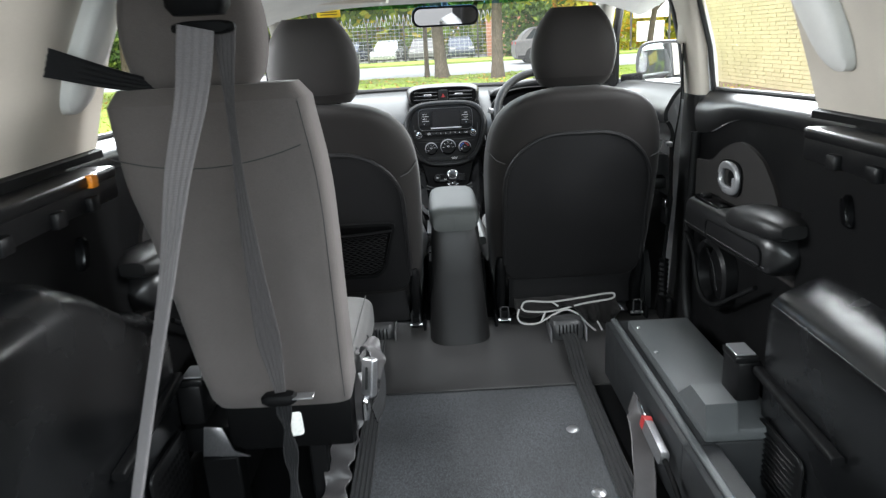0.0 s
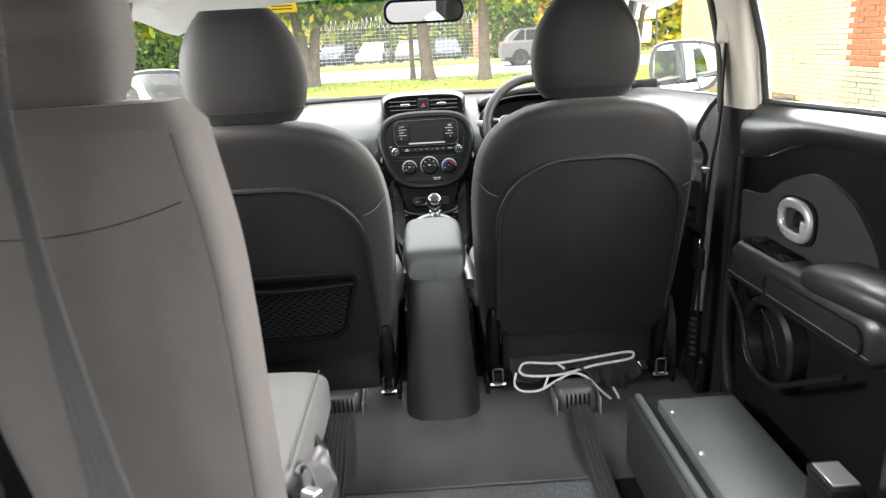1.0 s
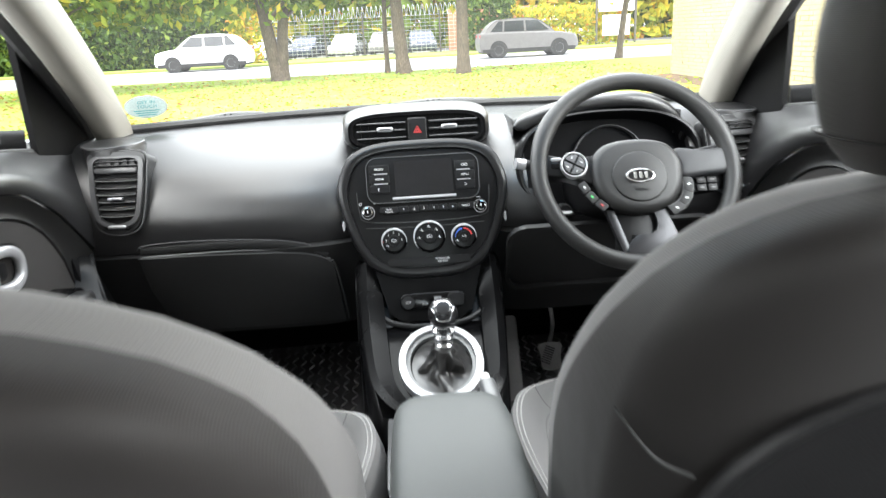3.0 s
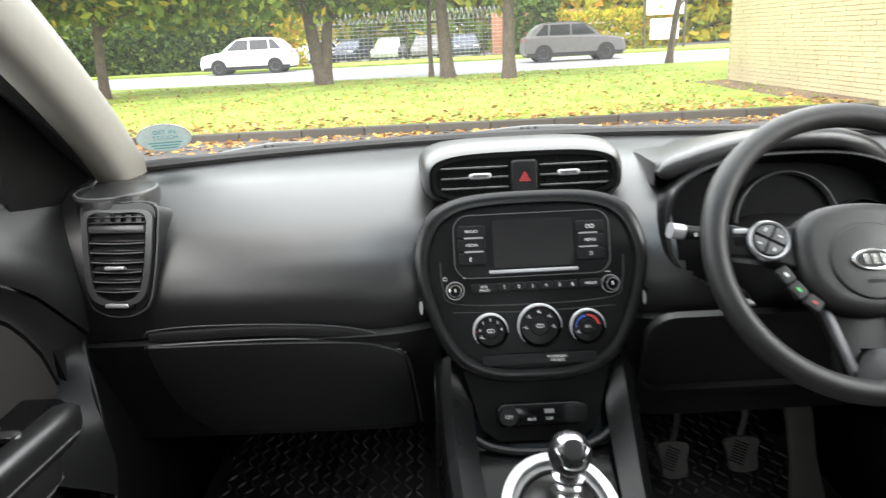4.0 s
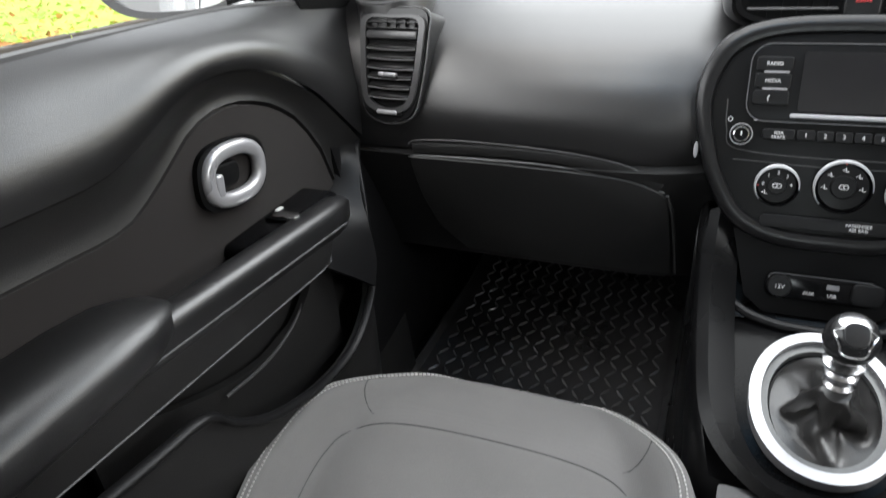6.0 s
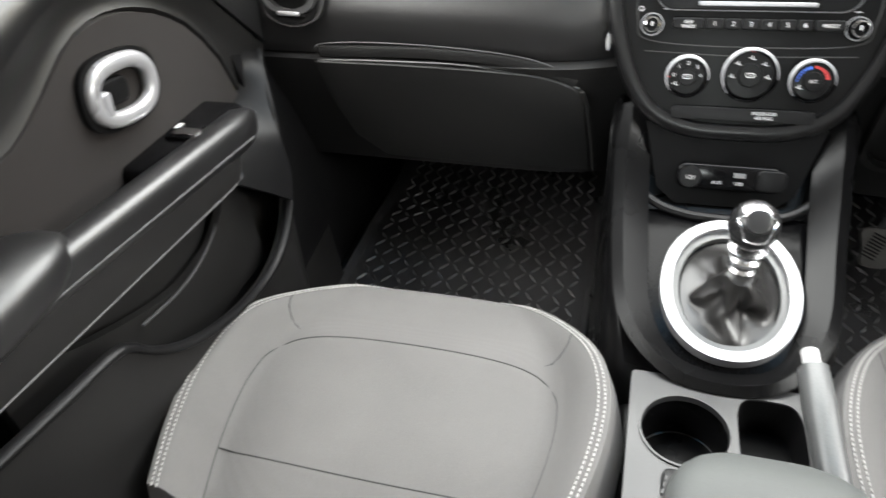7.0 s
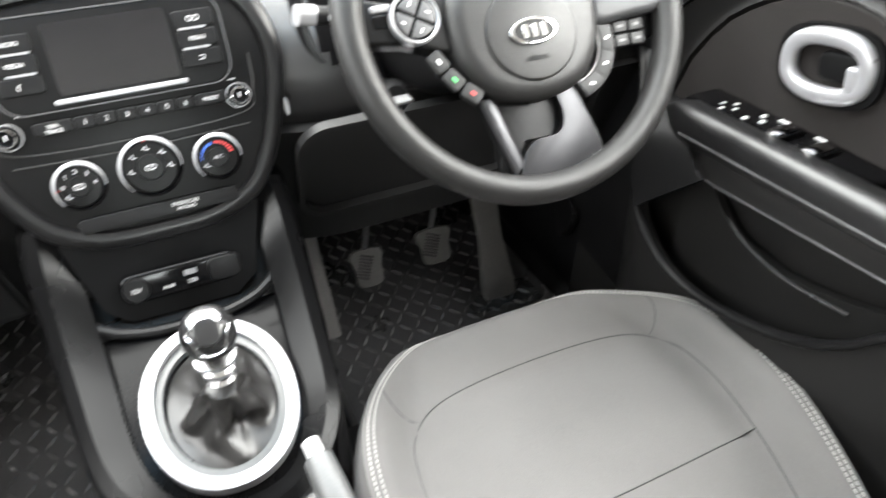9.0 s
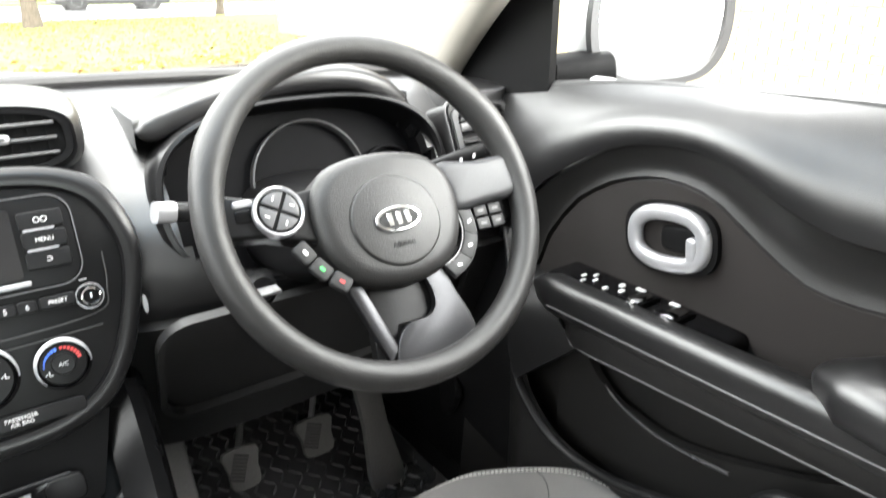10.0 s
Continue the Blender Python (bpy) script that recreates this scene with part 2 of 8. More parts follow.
SOFT = material("soft_black_dash_plastic", (0.0062, 0.0062, 0.0065), 0.36, grain=950, bump=0.14, grain_amt=0.12, blotch_amt=0.08, rough_var=0.05, spec=0.68)
HARD = material("hard_black_plastic", (0.0065, 0.0065, 0.0068), 0.36, grain=600, bump=0.12, spec=0.15)
MATTE = material("matte_black_plastic", (0.004, 0.004, 0.0042), 0.5, grain=500, bump=0.2, spec=0.07)
GLOSSBLK = material("gloss_black_plastic", (0.0032, 0.0032, 0.0035), 0.15, grain=50, bump=0.0, grain_amt=0.05, rough_var=0.04, spec=0.15)
FACE = material("satin_black_fascia_plastic", (0.0042, 0.0042, 0.0044), 0.34, grain=500, bump=0.05, grain_amt=0.06, rough_var=0.04, spec=0.14)
BEZEL = material("smooth_black_bezel_plastic", (0.0050, 0.0050, 0.0053), 0.30, grain=400, bump=0.03, grain_amt=0.05, rough_var=0.04, spec=0.30)
SATIN = material("satin_silver_plastic", (0.31, 0.31, 0.32), 0.32, metal=0.5, grain=800, bump=0.03, grain_amt=0.05, blotch_amt=0.04)
CHROME = material("polished_chrome", (0.75, 0.75, 0.76), 0.08, metal=1.0, grain=40, bump=0.0, grain_amt=0.02, rough_var=0.03)
STEEL = material("bare_steel", (0.42, 0.42, 0.43), 0.35, metal=0.9, grain=200, bump=0.08)
# one front-seat cloth in two tones: shade behind, daylight ahead, put into colour
CLOTH = fabric("shaded_seat_cloth", (0.0138, 0.0120, 0.0113), scale=1500, amt=0.18, bump=0.10, rough=0.66, spec=0.24)
CLOTH_LT = fabric("lit_grey_seat_cloth", (0.112, 0.109, 0.107), scale=1300, amt=0.12, bump=0.12)
CLOTH_R = fabric("grey_ribbed_rear_seat_cloth", (0.116, 0.103, 0.098), scale=900, amt=0.18, bump=0.18)
VINYL = material("black_seat_back_vinyl", (0.0118, 0.0115, 0.0119), 0.44, grain=500, bump=0.3, spec=0.22)
DOORPLAST = material("grained_door_plastic", (0.0115, 0.0113, 0.0112), 0.40, grain=700, bump=0.15, spec=0.26)
LEATHER = material("black_grained_leather", (0.0078, 0.0076, 0.0077), 0.44, grain=450, bump=0.25, spec=0.40)
DOORCLOTH = fabric("brown_black_door_cloth", (0.0122, 0.0105, 0.0099), scale=1300, amt=0.15, bump=0.12)
GAUGE = material("dull_black_gauge_face", (0.004, 0.004, 0.0045), 0.6, grain=60, bump=0, spec=0.06)
WHEELKEY = material("charcoal_rubber_wheel_key", (0.017, 0.017, 0.0172), 0.55, grain=300, bump=0.05, spec=0.25)
TRIMGREY = material("satin_grey_vent_trim", (0.034, 0.034, 0.035), 0.36, grain=600, bump=0.05, grain_amt=0.06, spec=0.45)
KEYGREY = material("dark_grey_rubber_key", (0.052, 0.052, 0.054), 0.5, grain=300, bump=0.05)
GRIPGREY = material("grey_handbrake_plastic", (0.078, 0.080, 0.080), 0.35, grain=500, bump=0.05)
THREAD = material("pale_grey_stitching", (0.30, 0.295, 0.285), 0.8, grain=900)
SEAM = material("dark_seam_thread", (0.040, 0.040, 0.040), 0.8, grain=900)
BELT = fabric("dark_grey_belt_webbing", (0.17, 0.158, 0.160), scale=900, rough=0.55)
BELT_BK = fabric("black_belt_webbing", (0.009, 0.009, 0.0098), scale=900, rough=0.6)
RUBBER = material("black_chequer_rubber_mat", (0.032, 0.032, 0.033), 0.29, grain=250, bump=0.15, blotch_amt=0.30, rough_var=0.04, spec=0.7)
CARPET = material("black_loop_carpet", (0.012, 0.012, 0.0123), 0.95, grain=700, bump=0.7, grain_amt=0.4, spec=0.05)
RAMP = material("speckled_grit_floor", (0.031, 0.033, 0.036), 0.70, grain=260, bump=0.9, grain_amt=0.95, blotch=5, blotch_amt=0.4)
FLOORVINYL = material("charcoal_vinyl_floor", (0.024, 0.0232, 0.023), 0.55, grain=500, bump=0.25, blotch=7, blotch_amt=0.25)
CREAM = material("pale_beige_pillar_plastic", (0.52, 0.475, 0.41), 0.5, grain=500, bump=0.15, grain_amt=0.05)
LINER = fabric("light_grey_headliner_cloth", (0.55, 0.54, 0.51), scale=400, amt=0.08, bump=0.15)
WHITE = material("white_car_paint", (0.80, 0.81, 0.82), 0.22, grain=300, bump=0.0, grain_amt=0.01, blotch_amt=0.02, coat=0.6)
SEAL = material("black_rubber_seal", (0.012, 0.012, 0.012), 0.65, grain=300)
PRINT = material("white_print", (0.50, 0.50, 0.50), 0.6, grain=500, bump=0)
RED = material("red_plastic", (0.36, 0.025, 0.025), 0.4, grain=300, bump=0)
BLUE = material("blue_print", (0.04, 0.12, 0.50), 0.5, grain=300, bump=0)
GREEN = material("green_print", (0.05, 0.40, 0.10), 0.5, grain=300, bump=0)
ORANGE = material("orange_plastic_clip", (0.85, 0.28, 0.02), 0.4, grain=300, bump=0)
SCREEN = material("dark_display_glass", (0.008, 0.008, 0.009), 0.08, grain=20, bump=0, coat=0.3, rough_var=0.02)
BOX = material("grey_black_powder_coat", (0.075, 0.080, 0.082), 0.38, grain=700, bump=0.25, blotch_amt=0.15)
GLASS = glass("clear_window_glass", 0.05)
SCREENGLASS = glass("windscreen_glass", 0.04, film=0.010)
TINTBAND = glass("blue_sun_band_glass", 0.04, (0.22, 0.52, 0.80))
MIRROR = material("mirror_silver", (0.85, 0.86, 0.86), 0.01, metal=1.0, grain=10, bump=0, grain_amt=0.0, blotch_amt=0.0, rough_var=0.0)
TAG = material("white_paper_tag", (0.75, 0.74, 0.70), 0.8, grain=200)
TEAL = material("teal_print", (0.10, 0.42, 0.45), 0.6, grain=200, bump=0)
PALE = material("pale_sticker_paper", (0.62, 0.74, 0.72), 0.6, grain=200, bump=0)
# same rubber as the sheet; the bars' glints are put into a paler colour
TREAD = material("pale_glint_rubber_tread", (0.130, 0.130, 0.132), 0.22, grain=300, bump=0.1, blotch_amt=0.2, blotch=5, spec=0.8)
VENTGREY = material("vent_slat_plastic", (0.048, 0.048, 0.049), 0.30, grain=600, bump=0.05, spec=0.45)
CONSOLE = material("dark_grey_console_plastic", (0.012, 0.012, 0.0122), 0.40, grain=600, bump=0.15, spec=0.28)
LIDBLACK = material("matt_black_lid_plastic", (0.0145, 0.0147, 0.0150), 0.50, grain=500, bump=0.20, spec=0.30)
# darker copy of the beige trim plastic, its shade put into the colour
PILLAR = material("shaded_beige_screen_pillar_plastic", (0.20, 0.188, 0.165), 0.55, grain=500, bump=0.15, grain_amt=0.05)
SPOKE = material("dark_satin_spoke_metal", (0.034, 0.034, 0.036), 0.38, metal=0.85, grain=700, bump=0.04)
SPOKEGREY = material("satin_grey_spoke_plastic", (0.030, 0.0305, 0.032), 0.46, grain=600, bump=0.05, spec=0.25)
CRUISEGREY = material("mid_grey_key_plastic", (0.060, 0.060, 0.061), 0.5, grain=300, bump=0.03)
KNOBGREY = material("smooth_dark_grey_knob", (0.014, 0.014, 0.0145), 0.26, grain=300, bump=0.02, spec=0.45)
# the hanging belt's webbing again, darkened: shade put into the colour
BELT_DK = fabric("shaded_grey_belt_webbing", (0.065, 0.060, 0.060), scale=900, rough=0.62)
STRAPGREY = fabric("glossy_dark_grey_webbing", (0.052, 0.048, 0.049), scale=1000, amt=0.2, bump=0.15, rough=0.40, spec=0.5)
STRAPBLACK = fabric("black_restraint_webbing", (0.011, 0.011, 0.0115), scale=900, rough=0.6)
BAGCLOTH = fabric("dark_grey_bag_cloth", (0.0105, 0.0095, 0.0093), scale=800)
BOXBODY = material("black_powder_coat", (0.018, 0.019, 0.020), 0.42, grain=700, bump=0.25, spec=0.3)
WHITE_TRIM = material("pale_moulded_plastic", (0.72, 0.71, 0.68), 0.45, grain=500, bump=0.1, grain_amt=0.04)
KNOBMETAL = material("satin_knob_metal", (0.62, 0.62, 0.63), 0.24, metal=1.0, grain=60, bump=0.0, grain_amt=0.03, rough_var=0.05)
PEDALGREY = material("worn_grey_pedal_rubber", (0.130, 0.127, 0.122), 0.55, grain=300, bump=0.2, blotch_amt=0.25)
LID = material("smooth_grey_black_armrest_leather", (0.060, 0.064, 0.062), 0.50, grain=900, bump=0.12, grain_amt=0.08, rough_var=0.04, spec=0.22)
WHEELSKIN = material("grained_black_wheel_leather", (0.016, 0.0158, 0.0155), 0.46, grain=700, bump=0.25, grain_amt=0.15, rough_var=0.08, spec=0.34)
FLANK = material("satin_black_console_flank", (0.0036, 0.0036, 0.0038), 0.26, grain=500, bump=0.06, grain_amt=0.06, spec=0.15)
LIPBLK = material("satin_black_console_rim", (0.0018, 0.0018, 0.0020), 0.17, grain=300, bump=0.02, rough_var=0.03, spec=0.07)
PIPING = fabric("off_white_bag_piping", (0.34, 0.335, 0.325), scale=900)
TOPGREY = material("satin_grey_console_plastic", (0.025, 0.0253, 0.026), 0.40, grain=700, bump=0.08, grain_amt=0.08, spec=0.5)
ARCHGREY = material("worn_satin_wheel_arch_plastic", (0.0060, 0.0063, 0.0068), 0.24, grain=500, bump=0.10, blotch_amt=0.25, spec=0.9)
GAITER = material("creased_gaiter_leather", (0.015, 0.0145, 0.014), 0.34, grain=500, bump=0.15, spec=0.6)
YELLOW = material("yellow_sticker", (0.85, 0.58, 0.02), 0.5, grain=200, bump=0)

# ---- dashboard ----
def dash_base(x):
    return 3.02 - 0.40 * x * x


DASH_PROFILE = [(0.0, 1.086), (0.42, 1.083), (0.62, 1.066), (0.80, 1.028), (0.905, 0.983), (0.958, 0.949), (0.980, 0.924), (0.981, 0.895), (0.968, 0.872)]


DASH_LINE = spline(DASH_PROFILE, 6)


def dash_point(x, v):
    k = v * (len(DASH_LINE) - 1)
    i = min(int(k), len(DASH_LINE) - 2)
    f, z = [a + (b - a) * (k - i) for a, b in zip(DASH_LINE[i], DASH_LINE[i + 1])]
    yf = 2.612 + 0.02 * abs(x) ** 2 + 0.045 * math.exp(-(x / 0.17) ** 4)
    return (x, dash_base(x) + (yf - dash_base(x)) * f, z)


dashboard = thing("dashboard", "black grained soft-touch dashboard with silver-edged vents", "dashboard", (0, 2.7, 0.6))
pad = grid(lambda u, v: dash_point(-0.705 + 1.41 * u, v), 150, 72)
# the pad opens for the instrument cluster
hole = [f for f in pad.faces if f.calc_center_median().y < 2.80 and abs((f.calc_center_median().x - 0.392) / 0.178) ** 2.6 + abs((f.calc_center_median().z - 0.992) / 0.098) ** 2.6 < 1]
bmesh.ops.delete(pad, geom=hole, context="FACES")
part("upper_pad", thick(pad, 0.02), SOFT, dashboard)


def lower_face(x0, x1, z0, z1, inset=0.0):
    def f(u, v):
        z = z0 + (z1 - z0) * v
        x = x0 + (x1 - x0) * u
        y = 2.605 + (0.872 - z) * 0.40 + inset + 0.02 * x * x + 0.045 * math.exp(-(x / 0.17) ** 4)
        return (x, y, z)
    return f


part("lower_panel", thick(grid(lower_face(-0.705, 0.705, 0.872, 0.664, 0.0256), 48, 8), 0.02), CONSOLE, dashboard)
# glove box: a lid with a falling inner corner, and the slot above it
gl = spline([(-0.575, 0.868), (-0.42, 0.866), (-0.27, 0.858), (-0.215, 0.842), (-0.195, 0.826)], 5) + [(-0.188, 0.75), (-0.184, 0.674), (-0.35, 0.670), (-0.52, 0.674)] + spline([(-0.56, 0.72), (-0.575, 0.79), (-0.578, 0.85)], 3)
gm = axes((0, 2.618, 0.872), (1, 0, 0), (0, -0.4, 1))
gk = math.hypot(1, 0.4)
part("glove_box_lid", slab([(x, (z - 0.872) * gk) for x, z in gl], 0.010, gm, 0.003), LIDBLACK, dashboard, "matt black glove box lid")
for line, r, ma in (([(-0.580, 0.880), (-0.565, 0.889), (-0.487, 0.893), (-0.355, 0.888), (-0.257, 0.875), (-0.218, 0.853), (-0.200, 0.838)], 0.0009, KEYGREY),
                    ([(-0.580, 0.862), (-0.560, 0.866), (-0.46, 0.868), (-0.357, 0.866), (-0.258, 0.852), (-0.200, 0.834)], 0.0013, GRIPGREY)):
    part("trim_line", tube([(x, (2.617 if r < 0.001 else 2.612) + max(0.0, 0.872 - z) * 0.40, z) for x, z in spline(line, 6)], r, 6), ma, dashboard)
part("lid_gap", tube([(x, 2.609 + (0.872 - z) * 0.40, z) for x, z in ((-0.196, 0.830), (-0.188, 0.80), (-0.183, 0.75), (-0.178, 0.674))], 0.0028, 6), SEAL, dashboard)
part("glove_box_slot", sweep(spline([(-0.572, 2.620, 0.877), (-0.42, 2.619, 0.880), (-0.30, 2.619, 0.873), (-0.235, 2.623, 0.858), (-0.205, 2.629, 0.842)], 5), rrect(0.008, 0.016, 0.003, 2)), CONSOLE, dashboard)
# windscreen-base trim strip
part("windscreen_seal", tube([(x, dash_base(x) + 0.005, 1.094) for x in np.linspace(-0.66, 0.66, 40)], 0.010, 8), SEAL, dashboard)
# airbag mark
lettering("AIRBAG", 0.011, axes((-0.47, 2.800, 1.073), (1, 0, 0), (0, 0.9, 0.30)), HARD, dashboard)

# centre vents in their pod
pod_rings = []
for y, w, h, zc, lean in ((2.698, 0.134, 0.064, 1.078, 0.22), (2.691, 0.142, 0.074, 1.078, 0.22), (2.699, 0.149, 0.085, 1.078, 0.22), (2.725, 0.154, 0.093, 1.079, 0.20), (2.80, 0.160, 0.088, 1.079, 0.1), (2.90, 0.156, 0.066, 1.077, 0), (3.00, 0.140, 0.040, 1.074, 0)):
    pod_rings.append([(x - 0.003, y + lean * z, zc + z) for x, z in oval(2 * w, h, 3.6, 64)])
part("vent_pod", loft(pod_rings), SOFT, dashboard, "grained hood round the centre vents")
vm = axes((-0.003, 2.6955, 1.078), (1, 0, 0), (0, 0.22, 1))
part("vent_rim", frame_ring(oval(0.276, 0.070, 3.6, 56), oval(0.262, 0.058, 3.6, 56), 0.011, vm, 0.004), GLOSSBLK, dashboard, "gloss black vent surround")
part("vent_recess", slab(oval(0.266, 0.062, 3.6, 56), 0.003, vm @ Matrix.Translation((0, 0, -0.001))), MATTE, dashboard)
for sx in (-1, 1):
    for k in range(3):
        part("vent_slat", box((sx * 0.074, 0.0150 - 0.015 * k, 0.006), (0.100, 0.0034, 0.014), 0.0010, 1, vm), VENTGREY, dashboard)
    for k in range(6):
        part("vent_vane", box((sx * (0.034 + 0.0165 * k), 0, 0.0030), (0.0018, 0.050, 0.004), 0, 1, vm), MATTE, dashboard)
    tab = part("vent_tab", slab(rrect(0.034, 0.0095, 0.0046), 0.006, vm @ Matrix.Translation((sx * 0.066, 0.0020, 0.010)), 0.003), SATIN, dashboard, "silver vent tab")
    part("tab_inset", slab(rrect(0.024, 0.0040, 0.0019), 0.0006, vm @ Matrix.Translation((sx * 0.066, 0.0020, 0.0158))), VENTGREY, tab)
hz = part("hazard_button", slab(rrect(0.040, 0.050, 0.006), 0.013, vm @ Matrix.Translation((0, -0.001, 0.002)), 0.004), HARD, dashboard)
tri = [(-0.0085, -0.006), (0.0085, -0.006), (0.0, 0.0085)]
for k0, k1 in ((1.0, 0.80), (0.56, 0.30)):
    part("hazard_triangle", frame_ring([(x * k0, -0.0012 + (y + 0.0012) * k0) for x, y in tri], [(x * k1, -0.0012 + (y + 0.0012) * k1) for x, y in tri], 0.0006, vm @ Matrix.Translation((0, -0.002, 0.0152))), RED, hz)

# centre fascia
FASC = axes((0, 2.588, 0.819), (1, 0, 0), (0, 0.35, 1))
FK = math.hypot(1, 0.35)


def fx(x, z, h=0.0):
    """A place on the fascia's face from its x and height."""
    return FASC @ Matrix.Translation((x, (z - 0.819) * FK, h))


def fascia_outline(k=0.0):
    pts = [(0.0, 1.056), (0.09, 1.052), (0.138, 1.034), (0.161, 0.998), (0.167, 0.957), (0.155, 0.905), (0.136, 0.858), (0.107, 0.822), (0.06, 0.803)]
    full = pts + [(0.0, 0.800)] + [(-x, z) for x, z in pts[:0:-1]]
    s = spline(full, 5, True)
    return [(x * (1 - k / 0.16), (0.926 + (z - 0.926) * (1 - k / 0.125) - 0.819) * FK) for x, z in s]


fascia = part("centre_fascia", slab(fascia_outline(-0.006), 0.030, FASC @ Matrix.Translation((0, 0, -0.034)), 0.006), FACE, dashboard, "satin black centre fascia")
bz = []
for k, h in ((-0.007, -0.032), (-0.0065, -0.010), (-0.004, -0.001), (0.001, 0.0024), (0.007, 0.0030), (0.012, 0.0016), (0.014, -0.002), (0.014, -0.006)):
    bz.append([FASC @ Vector((x, y, h)) for x, y in fascia_outline(k)])
part("fascia_bezel", loft(bz, caps=False), BEZEL, fascia, "smooth rounded black bezel")
for sx in (-1, 1):
    ear = spline([(sx * 0.166, 0.99), (sx * 0.181, 0.975), (sx * 0.186, 0.945), (sx * 0.180, 0.918), (sx * 0.160, 0.896), (sx * 0.150, 0.93)], 5, True)
    part("side_grip", slab([(x, (z - 0.819) * FK) for x, z in ear], 0.020, FASC @ Matrix.Translation((0, 0, -0.034)), 0.008), HARD, fascia, "moulded black side grip")
    part("grip_chip", slab(oval(0.006, 0.022, 2, 12), 0.002, fx(sx * 0.166, 0.903, -0.012), 0.001), SATIN, fascia)
radio = part("radio_panel", slab(rrect(0.228, 0.092, 0.022), 0.004, fx(0.001, 0.985), 0.002), FACE, fascia)
part("radio_bezel", frame_ring(rrect(0.230, 0.094, 0.023), rrect(0.2275, 0.0915, 0.022), 0.0052, fx(0.001, 0.985), 0.001), KEYGREY, radio, "thin grey bezel")
part("display", slab(rrect(0.118, 0.070, 0.004), 0.003, fx(0.003, 0.987, 0.003)), SCREEN, radio, "dark glossy radio display")
part("display_sill", slab(rrect(0.130, 0.005, 0.002), 0.004, fx(0.002, 0.9485, 0.003), 0.001), SATIN, radio, "bright display sill")
for sx in (-1, 1):
    for k, txt in enumerate(("RADIO", "MEDIA", "") if sx < 0 else ("", "MENU", "")):
        z = 1.006 - 0.019 * k
        part("radio_key", slab(rrect(0.040, 0.017, 0.003), 0.0025, fx(sx * 0.087, z, 0.0035), 0.001), HARD, radio)
        if k < 2:
            part("key_line", slab(rrect(0.028, 0.0022, 0.001, 2), 0.0008, fx(sx * 0.084, z - 0.009, 0.006)), SATIN, radio)
        if txt:
            lettering(txt, 0.0060, fx(sx * 0.087, z, 0.0062), PRINT, radio)
        elif sx < 0:
            # a telephone receiver
            part("key_symbol", tube([fx(-0.087 + 0.0032 * math.cos(a), z - 0.001 + 0.0032 * math.sin(a), 0.0062).translation for a in [radians(110 + 17 * j) for j in range(8)]], 0.0007, 5), PRINT, radio)
        elif k == 0:
            for dx in (-0.0032, 0.0032):
                part("key_symbol", revolve([(0.0022, 0), (0.0030, 0), (0.0030, 0.0005), (0.0022, 0.0005)], 16, fx(0.087 + dx, z, 0.006)), PRINT, radio)
        else:
            part("key_symbol", tube([fx(x_, z_ + z, 0.0062).translation for x_, z_ in ((0.0845, -0.0015), (0.0890, -0.0015), (0.0895, 0.0005), (0.0885, 0.0020), (0.0850, 0.0020))], 0.0005, 5), PRINT, radio)
for sx in (-1, 1):
    kn = part("radio_knob", revolve([(0, 0.013), (0.008, 0.013), (0.0098, 0.0115), (0.0112, 0.003), (0.0128, 0.001), (0.0135, -0.001)], 28, fx(sx * 0.1145, 0.925, 0)), GLOSSBLK, fascia, "chrome-ringed radio knob")
    part("knob_ring", revolve([(0.0100, 0.0112), (0.0092, 0.0138), (0.0080, 0.0142), (0.0076, 0.0132)], 28, fx(sx * 0.1145, 0.925, 0)), CHROME, kn)
    part("foot_ring", revolve([(0.0136, -0.001), (0.0134, 0.0015), (0.0122, 0.0016)], 28, fx(sx * 0.1145, 0.925, 0)), SATIN, kn)
    part("knob_mark", box((0, 0.001, 0.0134), (0.0016, 0.0050, 0.0006), 0, 1, fx(sx * 0.1145, 0.925, 0)), PRINT, kn)
    part("knob_symbol", slab(rrect(0.0075, 0.0012, 0.0005, 2), 0.0006, fx(sx * 0.1145 + 0.016 * (1 if sx < 0 else -0.2), 0.942, 0.0005)), PRINT, fascia)
part("power_symbol", revolve([(0.0022, 0), (0.0029, 0), (0.0029, 0.0005), (0.0022, 0.0005)], 16, fx(-0.129, 0.942, 0.0006)), PRINT, fascia)
seek = [("SEEK", 0.0052, -0.072, 0.037), ("1", 0.0075, -0.042, 0.021), ("2", 0.0075, -0.021, 0.019), ("3", 0.0075, -0.001, 0.019), ("4", 0.0075, 0.019, 0.019), ("5", 0.0075, 0.039, 0.019), ("6", 0.0075, 0.058, 0.017), ("PRESET", 0.0055, 0.085, 0.033)]
for txt, size, x, w in seek:
    kb = part("preset_key", slab(rrect(w, 0.013, 0.003, 3), 0.004, fx(x, 0.927, 0), 0.0015), HARD, fascia)
    lettering(txt, size, fx(x, 0.9285 if txt == "SEEK" else 0.927, 0.0043), PRINT, kb)
    if txt == "SEEK":
        lettering("TRACK", size, fx(x, 0.9235, 0.0043), PRINT, kb)
part("fascia_groove", tube([fx(x, z, 0.0006).translation for x, z in spline([(-0.135, 0.965), (-0.132, 0.93), (-0.115, 0.907), (0, 0.902), (0.115, 0.907), (0.132, 0.93), (0.135, 0.965)], 6)], 0.0009, 5), SEAL, fascia)
part("fascia_groove", tube([fx(x, z, 0.0006).translation for x, z in spline([(-0.12, 0.895), (0, 0.892), (0.12, 0.895)], 6)], 0.0008, 5), SEAL, fascia)


